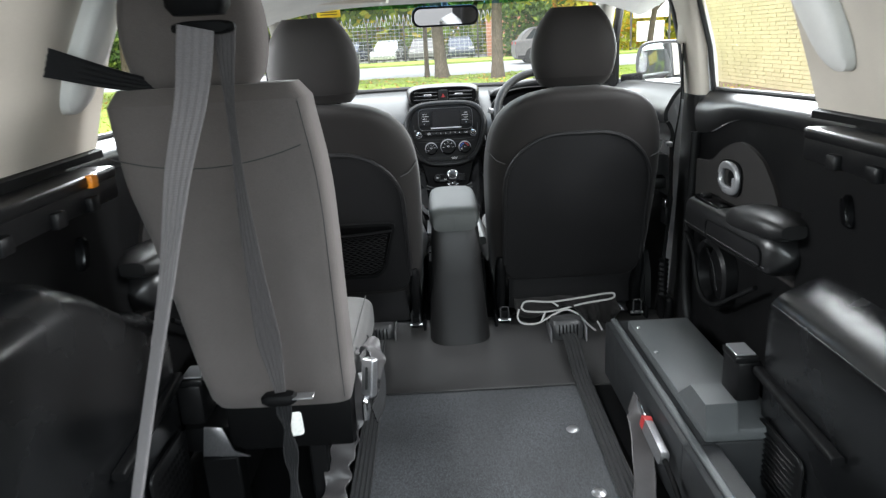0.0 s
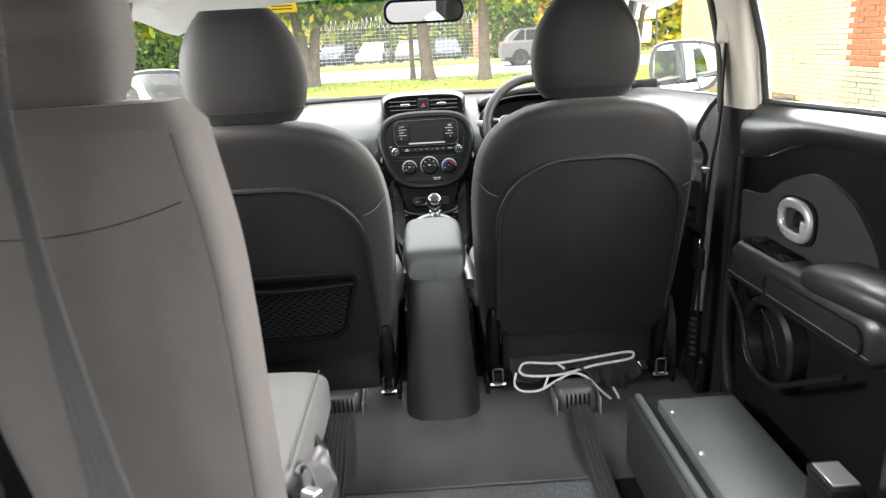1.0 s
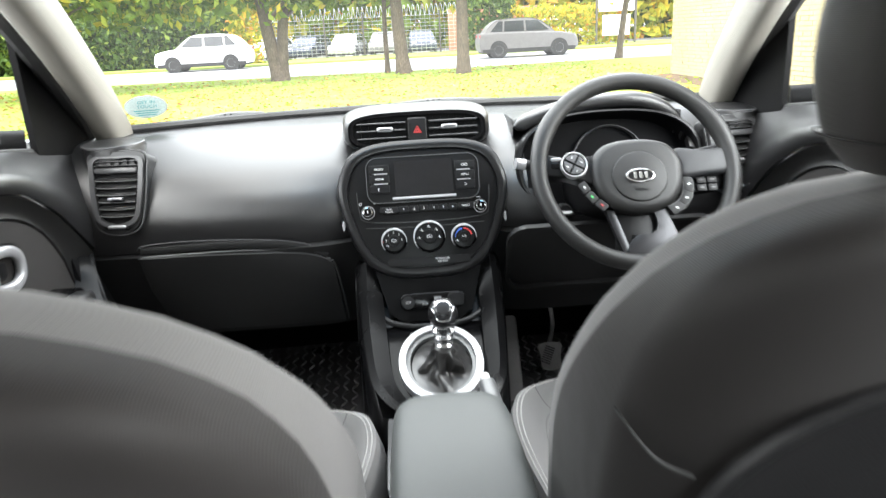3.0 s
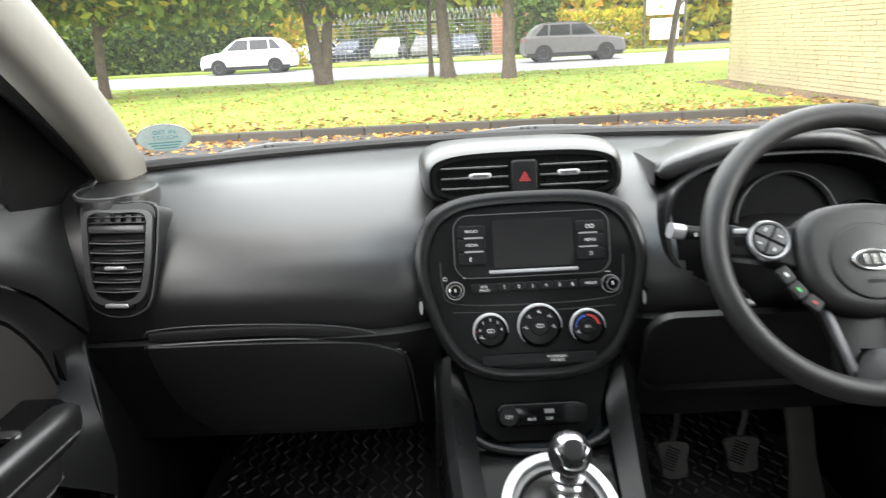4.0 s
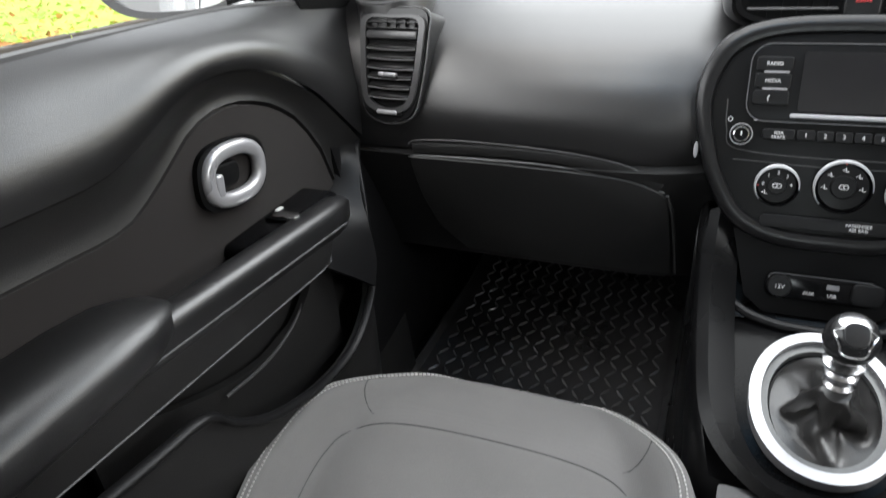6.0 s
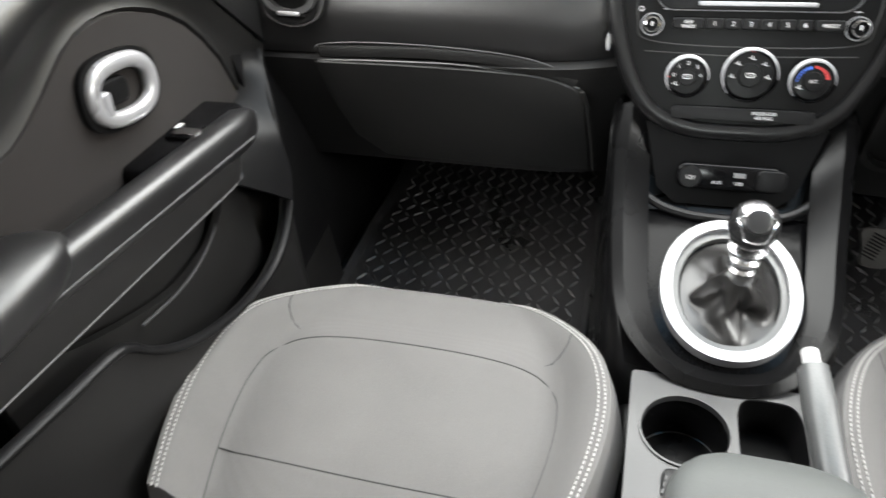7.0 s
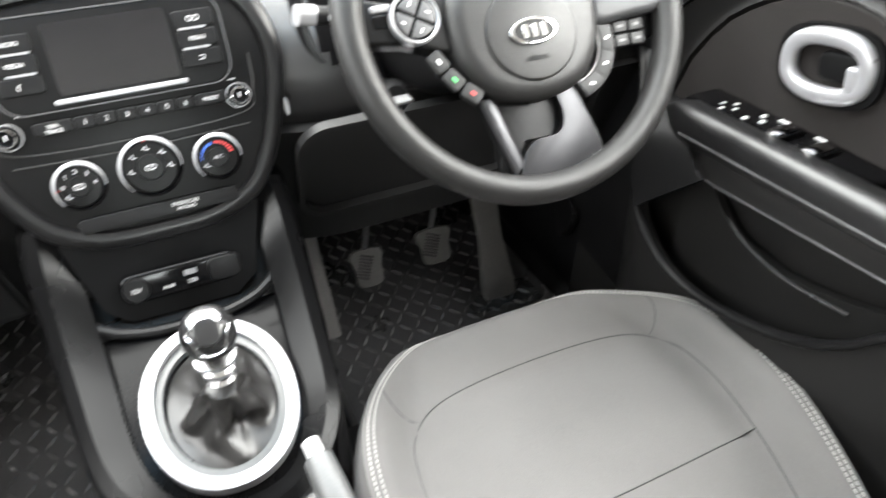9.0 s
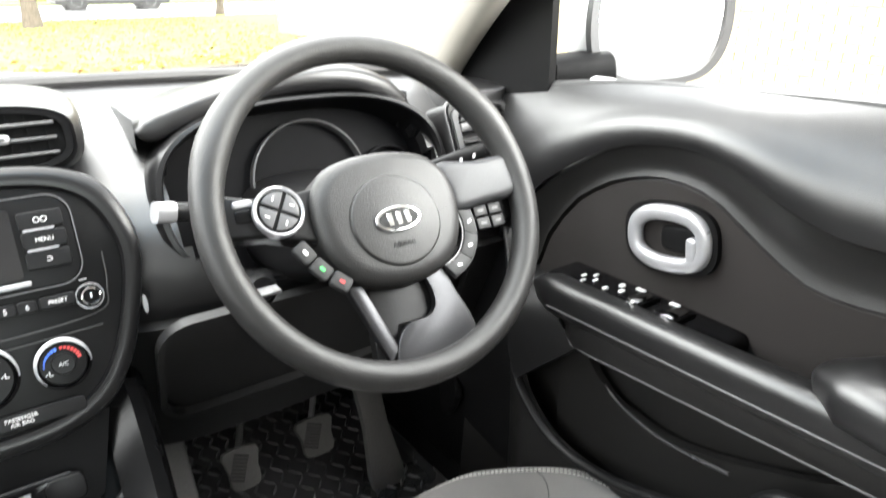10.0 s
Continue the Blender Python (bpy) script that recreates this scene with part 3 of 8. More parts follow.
def climate_dial(x, z, r, marks, mid):
    d = part("climate_dial", revolve([(r + 0.004, -0.002), (r + 0.004, 0.004), (r + 0.001, 0.006), (r, 0.004)], 40, fx(x, z, 0)), GLOSSBLK, fascia, "rotary climate dial with silver crescent")
    part("dial_face", revolve([(0, 0.011), (r * 0.45, 0.011), (r * 0.5, 0.008), (r * 0.93, 0.007), (r, 0.003)], 36, fx(x, z, 0)), FACE, d)
    # the silver crescent: broad at its top left, thin at both ends
    rings = []
    for k in range(41):
        a = radians(-8 + 232 * k / 40)
        w = 0.0006 + 0.0034 * math.sin(math.pi * k / 40) ** 0.7
        c, s_ = math.cos(a), math.sin(a)
        rings.append([fx(x, z, 0) @ Vector((q * c, q * s_, h)) for q, h in ((r + 0.0036, 0.0030), (r + 0.0036, 0.0068), (r + 0.0022, 0.0082), (r + 0.0036 - w, 0.0080), (r + 0.0036 - w, 0.0030))])
    part("dial_crescent", loft(rings), SATIN, d)
    for a, txt in marks:
        px, pz = r * 0.70 * math.sin(radians(a)), r * 0.70 * math.cos(radians(a))
        m = fx(x, z, 0.0082) @ Matrix.Translation((px, pz, 0))
        if txt:
            lettering(txt, 0.0062, m, PRINT, d)
        else:
            # a seated-figure airflow mark: a bar, a short leg and an arrow stroke
            part("dial_mark", joined(box((0, 0.0006, 0), (0.0010, 0.0042, 0.0005), 0, 1, m), box((0.0016, -0.0016, 0), (0.0036, 0.0009, 0.0005), 0, 1, m), box((-0.0022, 0.0012, 0), (0.0024, 0.0008, 0.0005), 0, 1, m @ pose(0, 0, 0, 0, 0, 30))), PRINT, d)
    if mid:
        lettering(mid, 0.0055, fx(x, z, 0.0114), PRINT, d)
    else:
        part("dial_symbol", frame_ring(rrect(0.0105, 0.0055, 0.0024, 3), rrect(0.0088, 0.0038, 0.0015, 3), 0.0005, fx(x, z, 0.0112)), PRINT, d)
        part("dial_symbol", box((0, 0, 0.0114), (0.0014, 0.0014, 0.0004), 0, 1, fx(x, z, 0)), PRINT, d)
    return d


d1 = climate_dial(-0.066, 0.868, 0.0225, [(-125, ""), (-85, "0"), (-42, "1"), (0, "2"), (42, "3"), (85, "4")], "")
part("dial_pointer", slab(rrect(0.0026, 0.0016, 0.0006, 2), 0.0006, fx(-0.0875, 0.867, 0.0066)), RED, d1)
d2 = climate_dial(0.006, 0.872, 0.029, [(-95, ""), (-48, ""), (0, ""), (48, ""), (95, "")], "")
part("dial_pointer", slab(rrect(0.0016, 0.0036, 0.0006, 2), 0.0006, fx(0.006, 0.8990, 0.0066)), RED, d2)
d3 = climate_dial(0.076, 0.868, 0.0225, [(-118, "")], "A/C")
for k in range(7):
    for ma, a0 in ((BLUE, 174 - 12 * k), (RED, 82 - 12 * k)):
        part("cold_dash" if ma is BLUE else "hot_dash", revolve([(0.0178, 0.0080), (0.0178 - 0.0010 - 0.0004 * k if ma is BLUE else 0.0150 - 0.0002 * k, 0.0080)], 3, fx(0.076, 0.868) @ pose(0, 0, 0, 0, 0, a0), 9), ma, d3)
strip = part("indicator_strip", slab(rrect(0.168, 0.016, 0.006), 0.003, fx(0.004, 0.826), 0.001), HARD, fascia)
lettering("PASSENGER", 0.0055, fx(0.030, 0.8285, 0.0034), PRINT, strip)
lettering("AIR BAG", 0.0055, fx(0.030, 0.8235, 0.0034), PRINT, strip)


# corner vents with a speaker disc on top
def corner_vent(s):
    DX = 0.046 if s > 0 else 0.0
    v = thing("corner_vent", "upright black dashboard air vent with round speaker on top", "air vent", (s * 0.605 + DX, 2.70, 0.93), "corner vents")
    m = axes((s * 0.602 + DX, 2.634, 1.000), (1, 0.12 * s, 0), (0, 0.32, 1))
    out = [(x, y) for x, y in spline([(-0.052, 0.074), (0, 0.077), (0.052, 0.074), (0.056, 0.035), (0.050, -0.035), (0.038, -0.072), (0, -0.084), (-0.038, -0.072), (-0.050, -0.035), (-0.056, 0.035)], 5, True)]
    hole = [(x * 0.80, 0.013 + (y - 0.013) * 0.80) for x, y in out]
    part("housing", loft([[m @ Vector((x * k, y * k, z)) for x, y in [(px, min(py, 0.076 / k)) for px, py in out]] for k, z in ((0.96, -0.10), (1.00, -0.040), (1.02, -0.014), (1.02, -0.006))]), SOFT, v)
    part("cap", loft([[(s * 0.622 + DX + x, 2.715 + y, z) for x, y in oval(0.118 * k, 0.118 * k, 2.2, 36)] for z, k in ((1.03, 1.0), (1.078, 1.0), (1.0835, 0.97))]), SOFT, v)
    part("rim", frame_ring([(x * 1.01, y * 1.01) for x, y in out], hole, 0.006, m @ Matrix.Translation((0, 0, -0.006)), 0.003), BEZEL, v, "smooth black vent rim")
    part("rim_band", frame_ring([(x * 0.97, 0.008 + (y - 0.008) * 0.875) for x, y in out], hole, 0.010, m @ Matrix.Translation((0, 0, -0.006)), 0.004), TRIMGREY, v, "satin grey band round the slats")
    part("rim_line", frame_ring([(x * 1.06, y * 1.05) for x, y in out], [(x * 1.035, y * 1.03) for x, y in out], 0.004, m @ Matrix.Translation((0, 0, -0.007)), 0.001), KEYGREY, v)
    part("throat", slab([(x * 1.02, y * 1.01) for x, y in hole], 0.001, m @ Matrix.Translation((0, 0, -0.0058))), MATTE, v)
    for k in range(6):
        y = 0.026 - 0.0140 * k
        w = 0.085 - 0.0016 * k * (1 if k < 3 else 1.9)
        sl = part("slat", box((0, 0, 0), (w, 0.0036, 0.015), 0.0010, 1, m @ Matrix.Translation((0, y, -0.003)) @ pose(0, 0, 0, 28, 0, 0)), CONSOLE, v)
        part("slat_edge", tube([m @ Vector((w * (j / 8 - 0.5), y - 0.0050 - 0.0016 * (1 - (j / 4 - 1) ** 2), 0.0036)) for j in range(9)], 0.0010, 5), KEYGREY, sl)
    part("slat", box((0, 0.0405, 0.0005), (0.088, 0.0120, 0.010), 0.003, 2, m), TRIMGREY, v)
    for y in (0.0505, 0.0585):
        part("slat", box((0, y, -0.001), (0.088, 0.0016, 0.010), 0.0006, 1, m), TRIMGREY, v)
    for k in range(5):
        part("vane", box((-0.032 + 0.016 * k, 0.0560, -0.003), (0.008, 0.012, 0.004), 0, 1, m), CONSOLE, v)
    part("tab", slab(rrect(0.030, 0.006, 0.003), 0.008, m @ Matrix.Translation((0, -0.016, 0.004)), 0.002), SATIN, v, "silver vent tab")
    th = part("thumb_wheel", slab(rrect(0.054, 0.010, 0.005), 0.003, m @ Matrix.Translation((0, -0.0705, 0.0005)), 0.001), MATTE, v)
    part("thumb_grip", slab(rrect(0.036, 0.0065, 0.003), 0.005, m @ Matrix.Translation((0, -0.0705, 0.001)), 0.002), SATIN, th)
    dm = axes((s * 0.625 + DX, 2.716, 1.083), (1, 0, 0), (0, 1, 0.04))
    part("speaker_ring", revolve([(0.0605, -0.003), (0.0610, 0.0015), (0.0590, 0.0030), (0.0565, 0.0028)], 40, dm), KEYGREY, v, "grey speaker ring")
    part("speaker_grille", revolve([(0, 0.0060), (0.03, 0.0055), (0.0572, 0.0026)], 32, dm), SOFT, v)
    return v


corner_vent(-1), corner_vent(1)

# instrument cluster and its visor
cl = thing("instrument_cluster", "hooded instrument cluster with dark unlit dials", "instrument cluster", (0.37, 2.66, 0.92))
cm = axes((0.392, 2.656, 0.992), (1, 0, 0), (0, 0.30, 1))
part("binnacle", loft([[cm @ Vector((x * k, y * k, h)) for x, y in oval(0.374, 0.208, 2.6, 64)] for k, h in ((1.13, -0.11), (1.06, -0.020), (1.055, 0.004), (1.03, 0.011), (1.0, 0.012), (0.985, 0.006))], caps=False), BEZEL, cl, "smooth black cluster rim")
part("bezel", loft([[cm @ Vector((x * k, y * k + d, h)) for x, y in oval(0.374, 0.208, 2.6, 64)] for k, h, d in ((0.99, 0.008, 0), (0.965, -0.02, 0), (0.94, -0.052, 0))], caps=False), GAUGE, cl)
part("face", slab(oval(0.358, 0.200, 2.6, 64), 0.004, cm @ Matrix.Translation((0, 0, -0.056))), GAUGE, cl, "dark unlit gauge face")
for x, y, r, ma in ((0.012, 0.004, 0.080, KEYGREY), (-0.040, -0.044, 0.036, SATIN), (0.128, -0.010, 0.046, GAUGE)):
    part("gauge_ring", revolve([(r, 0.0), (r, 0.012), (r - 0.0022, 0.013), (r - 0.0045, 0.002)], 44, cm @ Matrix.Translation((x, y, -0.050))), ma, cl)
# padded crescent visor: for each x its top and under edge at the front lip
vis = []
vtop = curve1([(0.198, 1.074), (0.206, 1.086), (0.222, 1.095), (0.265, 1.109), (0.320, 1.1215), (0.363, 1.127), (0.410, 1.130), (0.454, 1.129), (0.495, 1.119), (0.525, 1.105), (0.548, 1.084), (0.558, 1.069)])
vlow = curve1([(0.198, 1.070), (0.206, 1.062), (0.222, 1.060), (0.235, 1.066), (0.302, 1.086), (0.374, 1.0964), (0.420, 1.098), (0.468, 1.0950), (0.505, 1.083), (0.528, 1.070), (0.548, 1.062), (0.558, 1.064)])
for k in range(49):
    x = 0.378 - 0.180 * math.cos(math.pi * k / 48)
    zt, zl = vtop(x), vlow(x)
    h = (zt - zl) / 2
    zc = (zt + zl) / 2
    e = math.sin(math.pi * k / 48) ** 0.35
    ring = [(x, 2.704 - 0.022 * e * math.cos(a) ** 0.6, zc + h * math.copysign(abs(math.sin(a)) ** 0.8, math.sin(a))) for a in [radians(-89.9 + 14.98 * j) for j in range(13)]]
    ring += [(x, 2.704 + 0.07 * e, zt - 0.009 * e), (x, 2.704 + 0.16 * e, max(1.085, zt - 0.026 * e)), (x, 2.704 + 0.25 * e, 1.082), (x, 2.704 + 0.25 * e, min(zl, 1.05)), (x, 2.704 + 0.10 * e, zl + 0.002)]
    vis.append(ring)
part("visor", loft(vis), SOFT, cl, "padded grained cluster visor")

# ---- steering wheel ----
wheel = thing("steering_wheel", "three-spoke black leather steering wheel with silver trim", "steering wheel", (0.385, 2.48, 0.84))
WM = Matrix.Translation((0.3845, 2.479, 1.012)) @ pose(0, 0, 0, 0, 0, -2.6) @ pose(0, 0, 0, 90 - 32.5, 0, 0)
rim = []
for k in range(72):
    a = 2 * math.pi * k / 72
    bulge = 1 + 0.13 * sum(math.exp(-((math.degrees(a) - g + 180) % 360 - 180) ** 2 / 160) for g in (28, 152))
    rim.append([WM @ Vector(((0.1767 + 0.0155 * bulge * math.cos(b)) * math.cos(a), (0.1767 + 0.0155 * bulge * math.cos(b)) * math.sin(a), 0.0172 * bulge * math.sin(b))) for b in [2 * math.pi * j / 16 for j in range(16)]])
part("rim", loft(rim, loop=True), WHEELSKIN, wheel, "grained black leather rim")
hub = [(0.062, 0.046), (0.080, 0.022), (0.083, -0.012), (0.074, -0.046), (0.048, -0.074), (0, -0.084), (-0.048, -0.074), (-0.074, -0.046), (-0.083, -0.012), (-0.080, 0.022), (-0.062, 0.046), (-0.035, 0.056), (0, 0.059), (0.035, 0.056)]
hub = spline(hub, 4, True)
part("airbag_cover", slab(hub, 0.046, WM @ Matrix.Translation((0, -0.004, -0.028)), 0.018, 5), WHEELSKIN, wheel, "grained airbag cover")
part("cover_ring", slab(oval(0.100, 0.096, 2, 40), 0.004, WM @ Matrix.Translation((0, -0.022, 0.017)), 0.003), WHEELSKIN, wheel)
badge = part("badge", slab(oval(0.052, 0.027, 2, 36), 0.0035, WM @ Matrix.Translation((0, -0.022, 0.021)), 0.0015), CHROME, wheel, "oval chrome badge")
part("badge_inlay", slab(oval(0.045, 0.021, 2, 32), 0.0006, WM @ Matrix.Translation((0, -0.022, 0.0245))), HARD, badge)
for x, tilt in ((-0.010, 0), (0.0, 0), (0.010, 0)):
    part("badge_bar", box((0, 0, 0), (0.0055, 0.013, 0.0012), 0.0003, 1, WM @ Matrix.Translation((x, -0.022, 0.0252)) @ pose(0, 0, 0, 0, 0, tilt)), CHROME, badge)
lettering("AIRBAG", 0.0075, WM @ Matrix.Translation((0, -0.048, 0.0215)), HARD, wheel)
part("spoke", slab([(-0.070, 0.030), (-0.120, 0.026), (-0.172, 0.040), (-0.172, -0.006), (-0.125, -0.012), (-0.075, -0.030)], 0.026, WM @ Matrix.Translation((0, 0, -0.022)), 0.009, 4), HARD, wheel)
part("spoke", slab(spline([(0.172, -0.014), (0.172, 0.012), (0.170, 0.032), (0.125, 0.030), (0.074, 0.034), (0.078, 0.0), (0.080, -0.022), (0.120, -0.020)], 4, True), 0.024, WM @ Matrix.Translation((0, 0, -0.016)), 0.010, 4), SPOKEGREY, wheel, "smooth dark silver spoke cover")
part("under_spoke", slab([(0.172, -0.008), (0.078, -0.012), (0.072, -0.052), (0.100, -0.050), (0.150, -0.044), (0.166, -0.040)], 0.016, WM @ Matrix.Translation((0, 0, -0.026)), 0.005, 3), MATTE, wheel)
pad = part("round_control", revolve([(0.0250, -0.004), (0.0250, 0.006), (0.0234, 0.0078), (0.0210, 0.006)], 36, WM @ Matrix.Translation((-0.113, 0.010, 0.004))), SATIN, wheel, "silver-ringed round audio control")
part("control_face", revolve([(0, 0.0066), (0.0212, 0.0062)], 30, WM @ Matrix.Translation((-0.113, 0.010, 0.004))), MATTE, pad)
for a in (45, 135, 225, 315):
    quarter = [(0.0016, 0.0016)] + [(0.0190 * math.cos(radians(g)), 0.0190 * math.sin(radians(g))) for g in (6, 20, 35, 55, 70, 84)]
    cm = WM @ Matrix.Translation((-0.113, 0.010, 0.0095)) @ pose(0, 0, 0, 0, 0, a - 75)
    qk = part("control_key", slab(quarter, 0.0022, cm, 0.0006), KEYGREY, pad, "grey quarter key")
    part("control_mark", box((0.0095, 0.0095, 0.0024), (0.0048, 0.0016, 0.0006), 0, 1, cm), PRINT, qk)
part("mode_key", slab(rrect(0.016, 0.014, 0.003), 0.006, WM @ Matrix.Translation((-0.146, 0.012, -0.001)), 0.002), GLOSSBLK, wheel)
part("mode_trim", slab(rrect(0.020, 0.007, 0.003), 0.006, WM @ Matrix.Translation((-0.144, 0.024, 0.0)), 0.002), SATIN, wheel)
for k, (x, y, rz, ink) in enumerate(((-0.099, -0.034, -60, PRINT), (-0.087, -0.053, -54, GREEN), (-0.071, -0.069, -42, RED))):
    kb = part("phone_key", slab(rrect(0.0215, 0.0165, 0.004), 0.007, WM @ Matrix.Translation((x, y, 0.002)) @ pose(0, 0, 0, 0, 0, rz), 0.002), WHEELKEY, wheel, "grey rubber phone key")
    part("key_symbol", slab(rrect(0.006, 0.0034, 0.001, 2), 0.0006, WM @ Matrix.Translation((x, y, 0.0092)) @ pose(0, 0, 0, 0, 0, rz)), ink, kb)
# cruise keys: one grey crescent in a pale rim, parted in three
CRES = [(a, 0.0815 + 0.0125 * math.sin(math.pi * (0.12 + 0.76 * k / 12))) for k, a in enumerate(np.linspace(-8, -56, 13))]


def crescent(k0, k1, grow):
    out = [((r + 0.0125 + grow) * math.cos(radians(a)), (r + 0.0125 + grow) * math.sin(radians(a)) - 0.012) for a, r in CRES[k0:k1 + 1]]
    inn = [((r - 0.0075 - grow) * math.cos(radians(a)), (r - 0.0075 - grow) * math.sin(radians(a)) - 0.012) for a, r in CRES[k0:k1 + 1]]
    return inn + out[::-1]


blade = part("cruise_panel", slab(crescent(0, 12, 0.0), 0.006, WM @ Matrix.Translation((0, 0, 0.001)), 0.002), TRIMGREY, wheel, "grey cruise control panel with a pale rim")
for k0, k1 in ((0, 4), (4, 8), (8, 12)):
    kb = part("cruise_key", slab(crescent(k0, k1, -0.0020), 0.0035, WM @ Matrix.Translation((0, 0, 0.0050)), 0.001), WHEELKEY, blade, "grey cruise key")
    a_, r_ = CRES[k0 + 2]
    part("key_symbol", slab(rrect(0.006, 0.0030, 0.001, 2), 0.0006, WM @ Matrix.Translation(((r_ + 0.003) * math.cos(radians(a_)), (r_ + 0.003) * math.sin(radians(a_)) - 0.012, 0.0084)) @ pose(0, 0, 0, 0, 0, a_ + 40)), PRINT, kb)
for x in (0.118, 0.138):
    for y in (-0.026, -0.041):
        kb = part("panel_key", slab(rrect(0.0185, 0.0135, 0.002), 0.006, WM @ Matrix.Translation((x, y, -0.012)), 0.0015), HARD, wheel)
        part("panel_mark", slab(rrect(0.008, 0.0028, 0.001, 2), 0.0006, WM @ Matrix.Translation((x, y, -0.0062))), CRUISEGREY, kb)
# lower spoke: a thin bright arm, a broad satin arm and the plate that joins them at the rim
part("lower_spoke", slab([(-0.040, -0.070), (0.046, -0.070), (0.030, -0.100), (0.026, -0.124), (-0.020, -0.124), (-0.034, -0.160), (-0.052, -0.160)], 0.014, WM @ Matrix.Translation((0, 0, -0.022)), 0.003), HARD, wheel)
part("bright_arm", slab([(-0.066, -0.074), (-0.050, -0.074), (-0.026, -0.150), (-0.040, -0.160)][::-1], 0.010, WM @ Matrix.Translation((0, 0, -0.010)), 0.004), SPOKE, wheel, "dark chrome spoke arm")
part("spoke_trim", slab(spline([(0.022, -0.074), (0.044, -0.070), (0.052, -0.100), (0.064, -0.140), (0.058, -0.158), (0.020, -0.168), (-0.022, -0.168), (-0.034, -0.160), (-0.026, -0.138), (-0.012, -0.126), (0.012, -0.124), (0.024, -0.114), (0.026, -0.096)], 4, True)[::-1], 0.010, WM @ Matrix.Translation((0, 0, -0.008)), 0.0035), SPOKE, wheel, "satin grey lower trim")
part("column_shroud", loft([[(0.385 + x, y, zc + z) for x, z in oval(w, h, 3, 32)] for y, w, h, zc in ((2.54, 0.11, 0.09, 0.965), (2.60, 0.15, 0.12, 0.945), (2.72, 0.17, 0.13, 0.93))]), HARD, wheel)


def stalk(name, label, tip, root, cap):
    st = thing(name, label, "stalk", root, "column stalks")
    d = Vector(tip) - Vector(root)
    part("lever", sweep([Vector(root) + d * k / 5 for k in range(6)], oval(0.016, 0.019, 2.6, 16), scales=[0.7, 0.75, 0.8, 0.9, 1.0, 1.0]), HARD, st)
    part("tip", sweep([Vector(tip) - d.normalized() * 0.002, Vector(tip) + d.normalized() * 0.018], oval(0.017, 0.021, 3, 16)), cap, st)
    for k in (0.62, 0.74, 0.86):
        part("lever_mark", box(Vector(root) + d * k + Vector((0, -0.0095, 0)), (0.004, 0.001, 0.005), 0, 1), PRINT, st)
    return st


stalk("indicator_stalk", "black indicator stalk with a pale grey tip", (0.196, 2.575, 1.014), (0.33, 2.61, 0.985), SATIN)
stalk("wiper_stalk", "black wiper stalk marked in white", (0.592, 2.572, 1.024), (0.45, 2.61, 0.99), HARD)
# lower column panel round the key
part("knee_panel", frame_ring(rrect(0.44, 0.17, 0.04), rrect(0.425, 0.155, 0.035), 0.012, axes((0.385, 2.634, 0.805), (1, 0, 0), (0, -0.4, 1)), 0.008), CONSOLE, dashboard)
part("knee_hollow", slab(rrect(0.42, 0.15, 0.04), 0.004, axes((0.385, 2.640, 0.805), (1, 0, 0), (0, -0.4, 1))), CONSOLE, dashboard)
part("ignition_lock", revolve([(0.0, 0.02), (0.013, 0.02), (0.018, 0.012), (0.02, 0)], 24, axes((0.27, 2.56, 0.915), (1, 0, 0), (0, 0.4, 1))), HARD, dashboard)
part("key_blade", box((0.27, 2.535, 0.922), (0.028, 0.02, 0.004), 0.001, 1), STEEL, dashboard)

# ---- centre console ----
console = thing("centre_console", "black plastic centre console with gear lever and cup holders", "console", (0, 2.1, 0.36))
secs = []
for y, w, zt, e in ((2.66, 0.150, 0.795, 0.02), (2.62, 0.149, 0.775, 0.034), (2.575, 0.146, 0.705, 0.056), (2.49, 0.141, 0.672, 0.028), (2.38, 0.124, 0.640, 0.015), (2.335, 0.112, 0.620, 0.006), (2.318, 0.104, 0.572, 0.0), (2.08, 0.096, 0.575, 0.0)):
    secs.append([(-w * 1.10, y, 0.36), (-w * 1.04, y, zt - 0.10), (-w - 0.002, y, zt + e - 0.014), (-w + 0.003, y, zt + e - 0.003), (-w + 0.008, y, zt + e), (-w + 0.026, y, zt), (w - 0.026, y, zt), (w - 0.008, y, zt + e), (w - 0.003, y, zt + e - 0.003), (w + 0.002, y, zt + e - 0.014), (w * 1.04, y, zt - 0.10), (w * 1.10, y, 0.36)])
part("console_body", loft(secs), FLANK, console)
# rear half, curving down to the floor behind the seats
rear = []
for z, w, y0, r in ((0.755, 0.066, 1.755, 0.03), (0.745, 0.073, 1.738, 0.035), (0.70, 0.076, 1.722, 0.04), (0.60, 0.080, 1.712, 0.045), (0.50, 0.086, 1.702, 0.05), (0.42, 0.094, 1.690, 0.06), (0.37, 0.098, 1.680, 0.07)):
    ring = [(w, 2.07, z)] + [(w * math.copysign(abs(math.cos(a)) ** 0.62, math.cos(a)), y0 + r - r * abs(math.sin(a)) ** 0.62, z) for a in [math.pi * k / 16 for k in range(17)]] + [(-w, 2.07, z)]
    rear.append(ring)
part("rear_box", loft(rear), LEATHER, console, "black grained console back")
arm = []
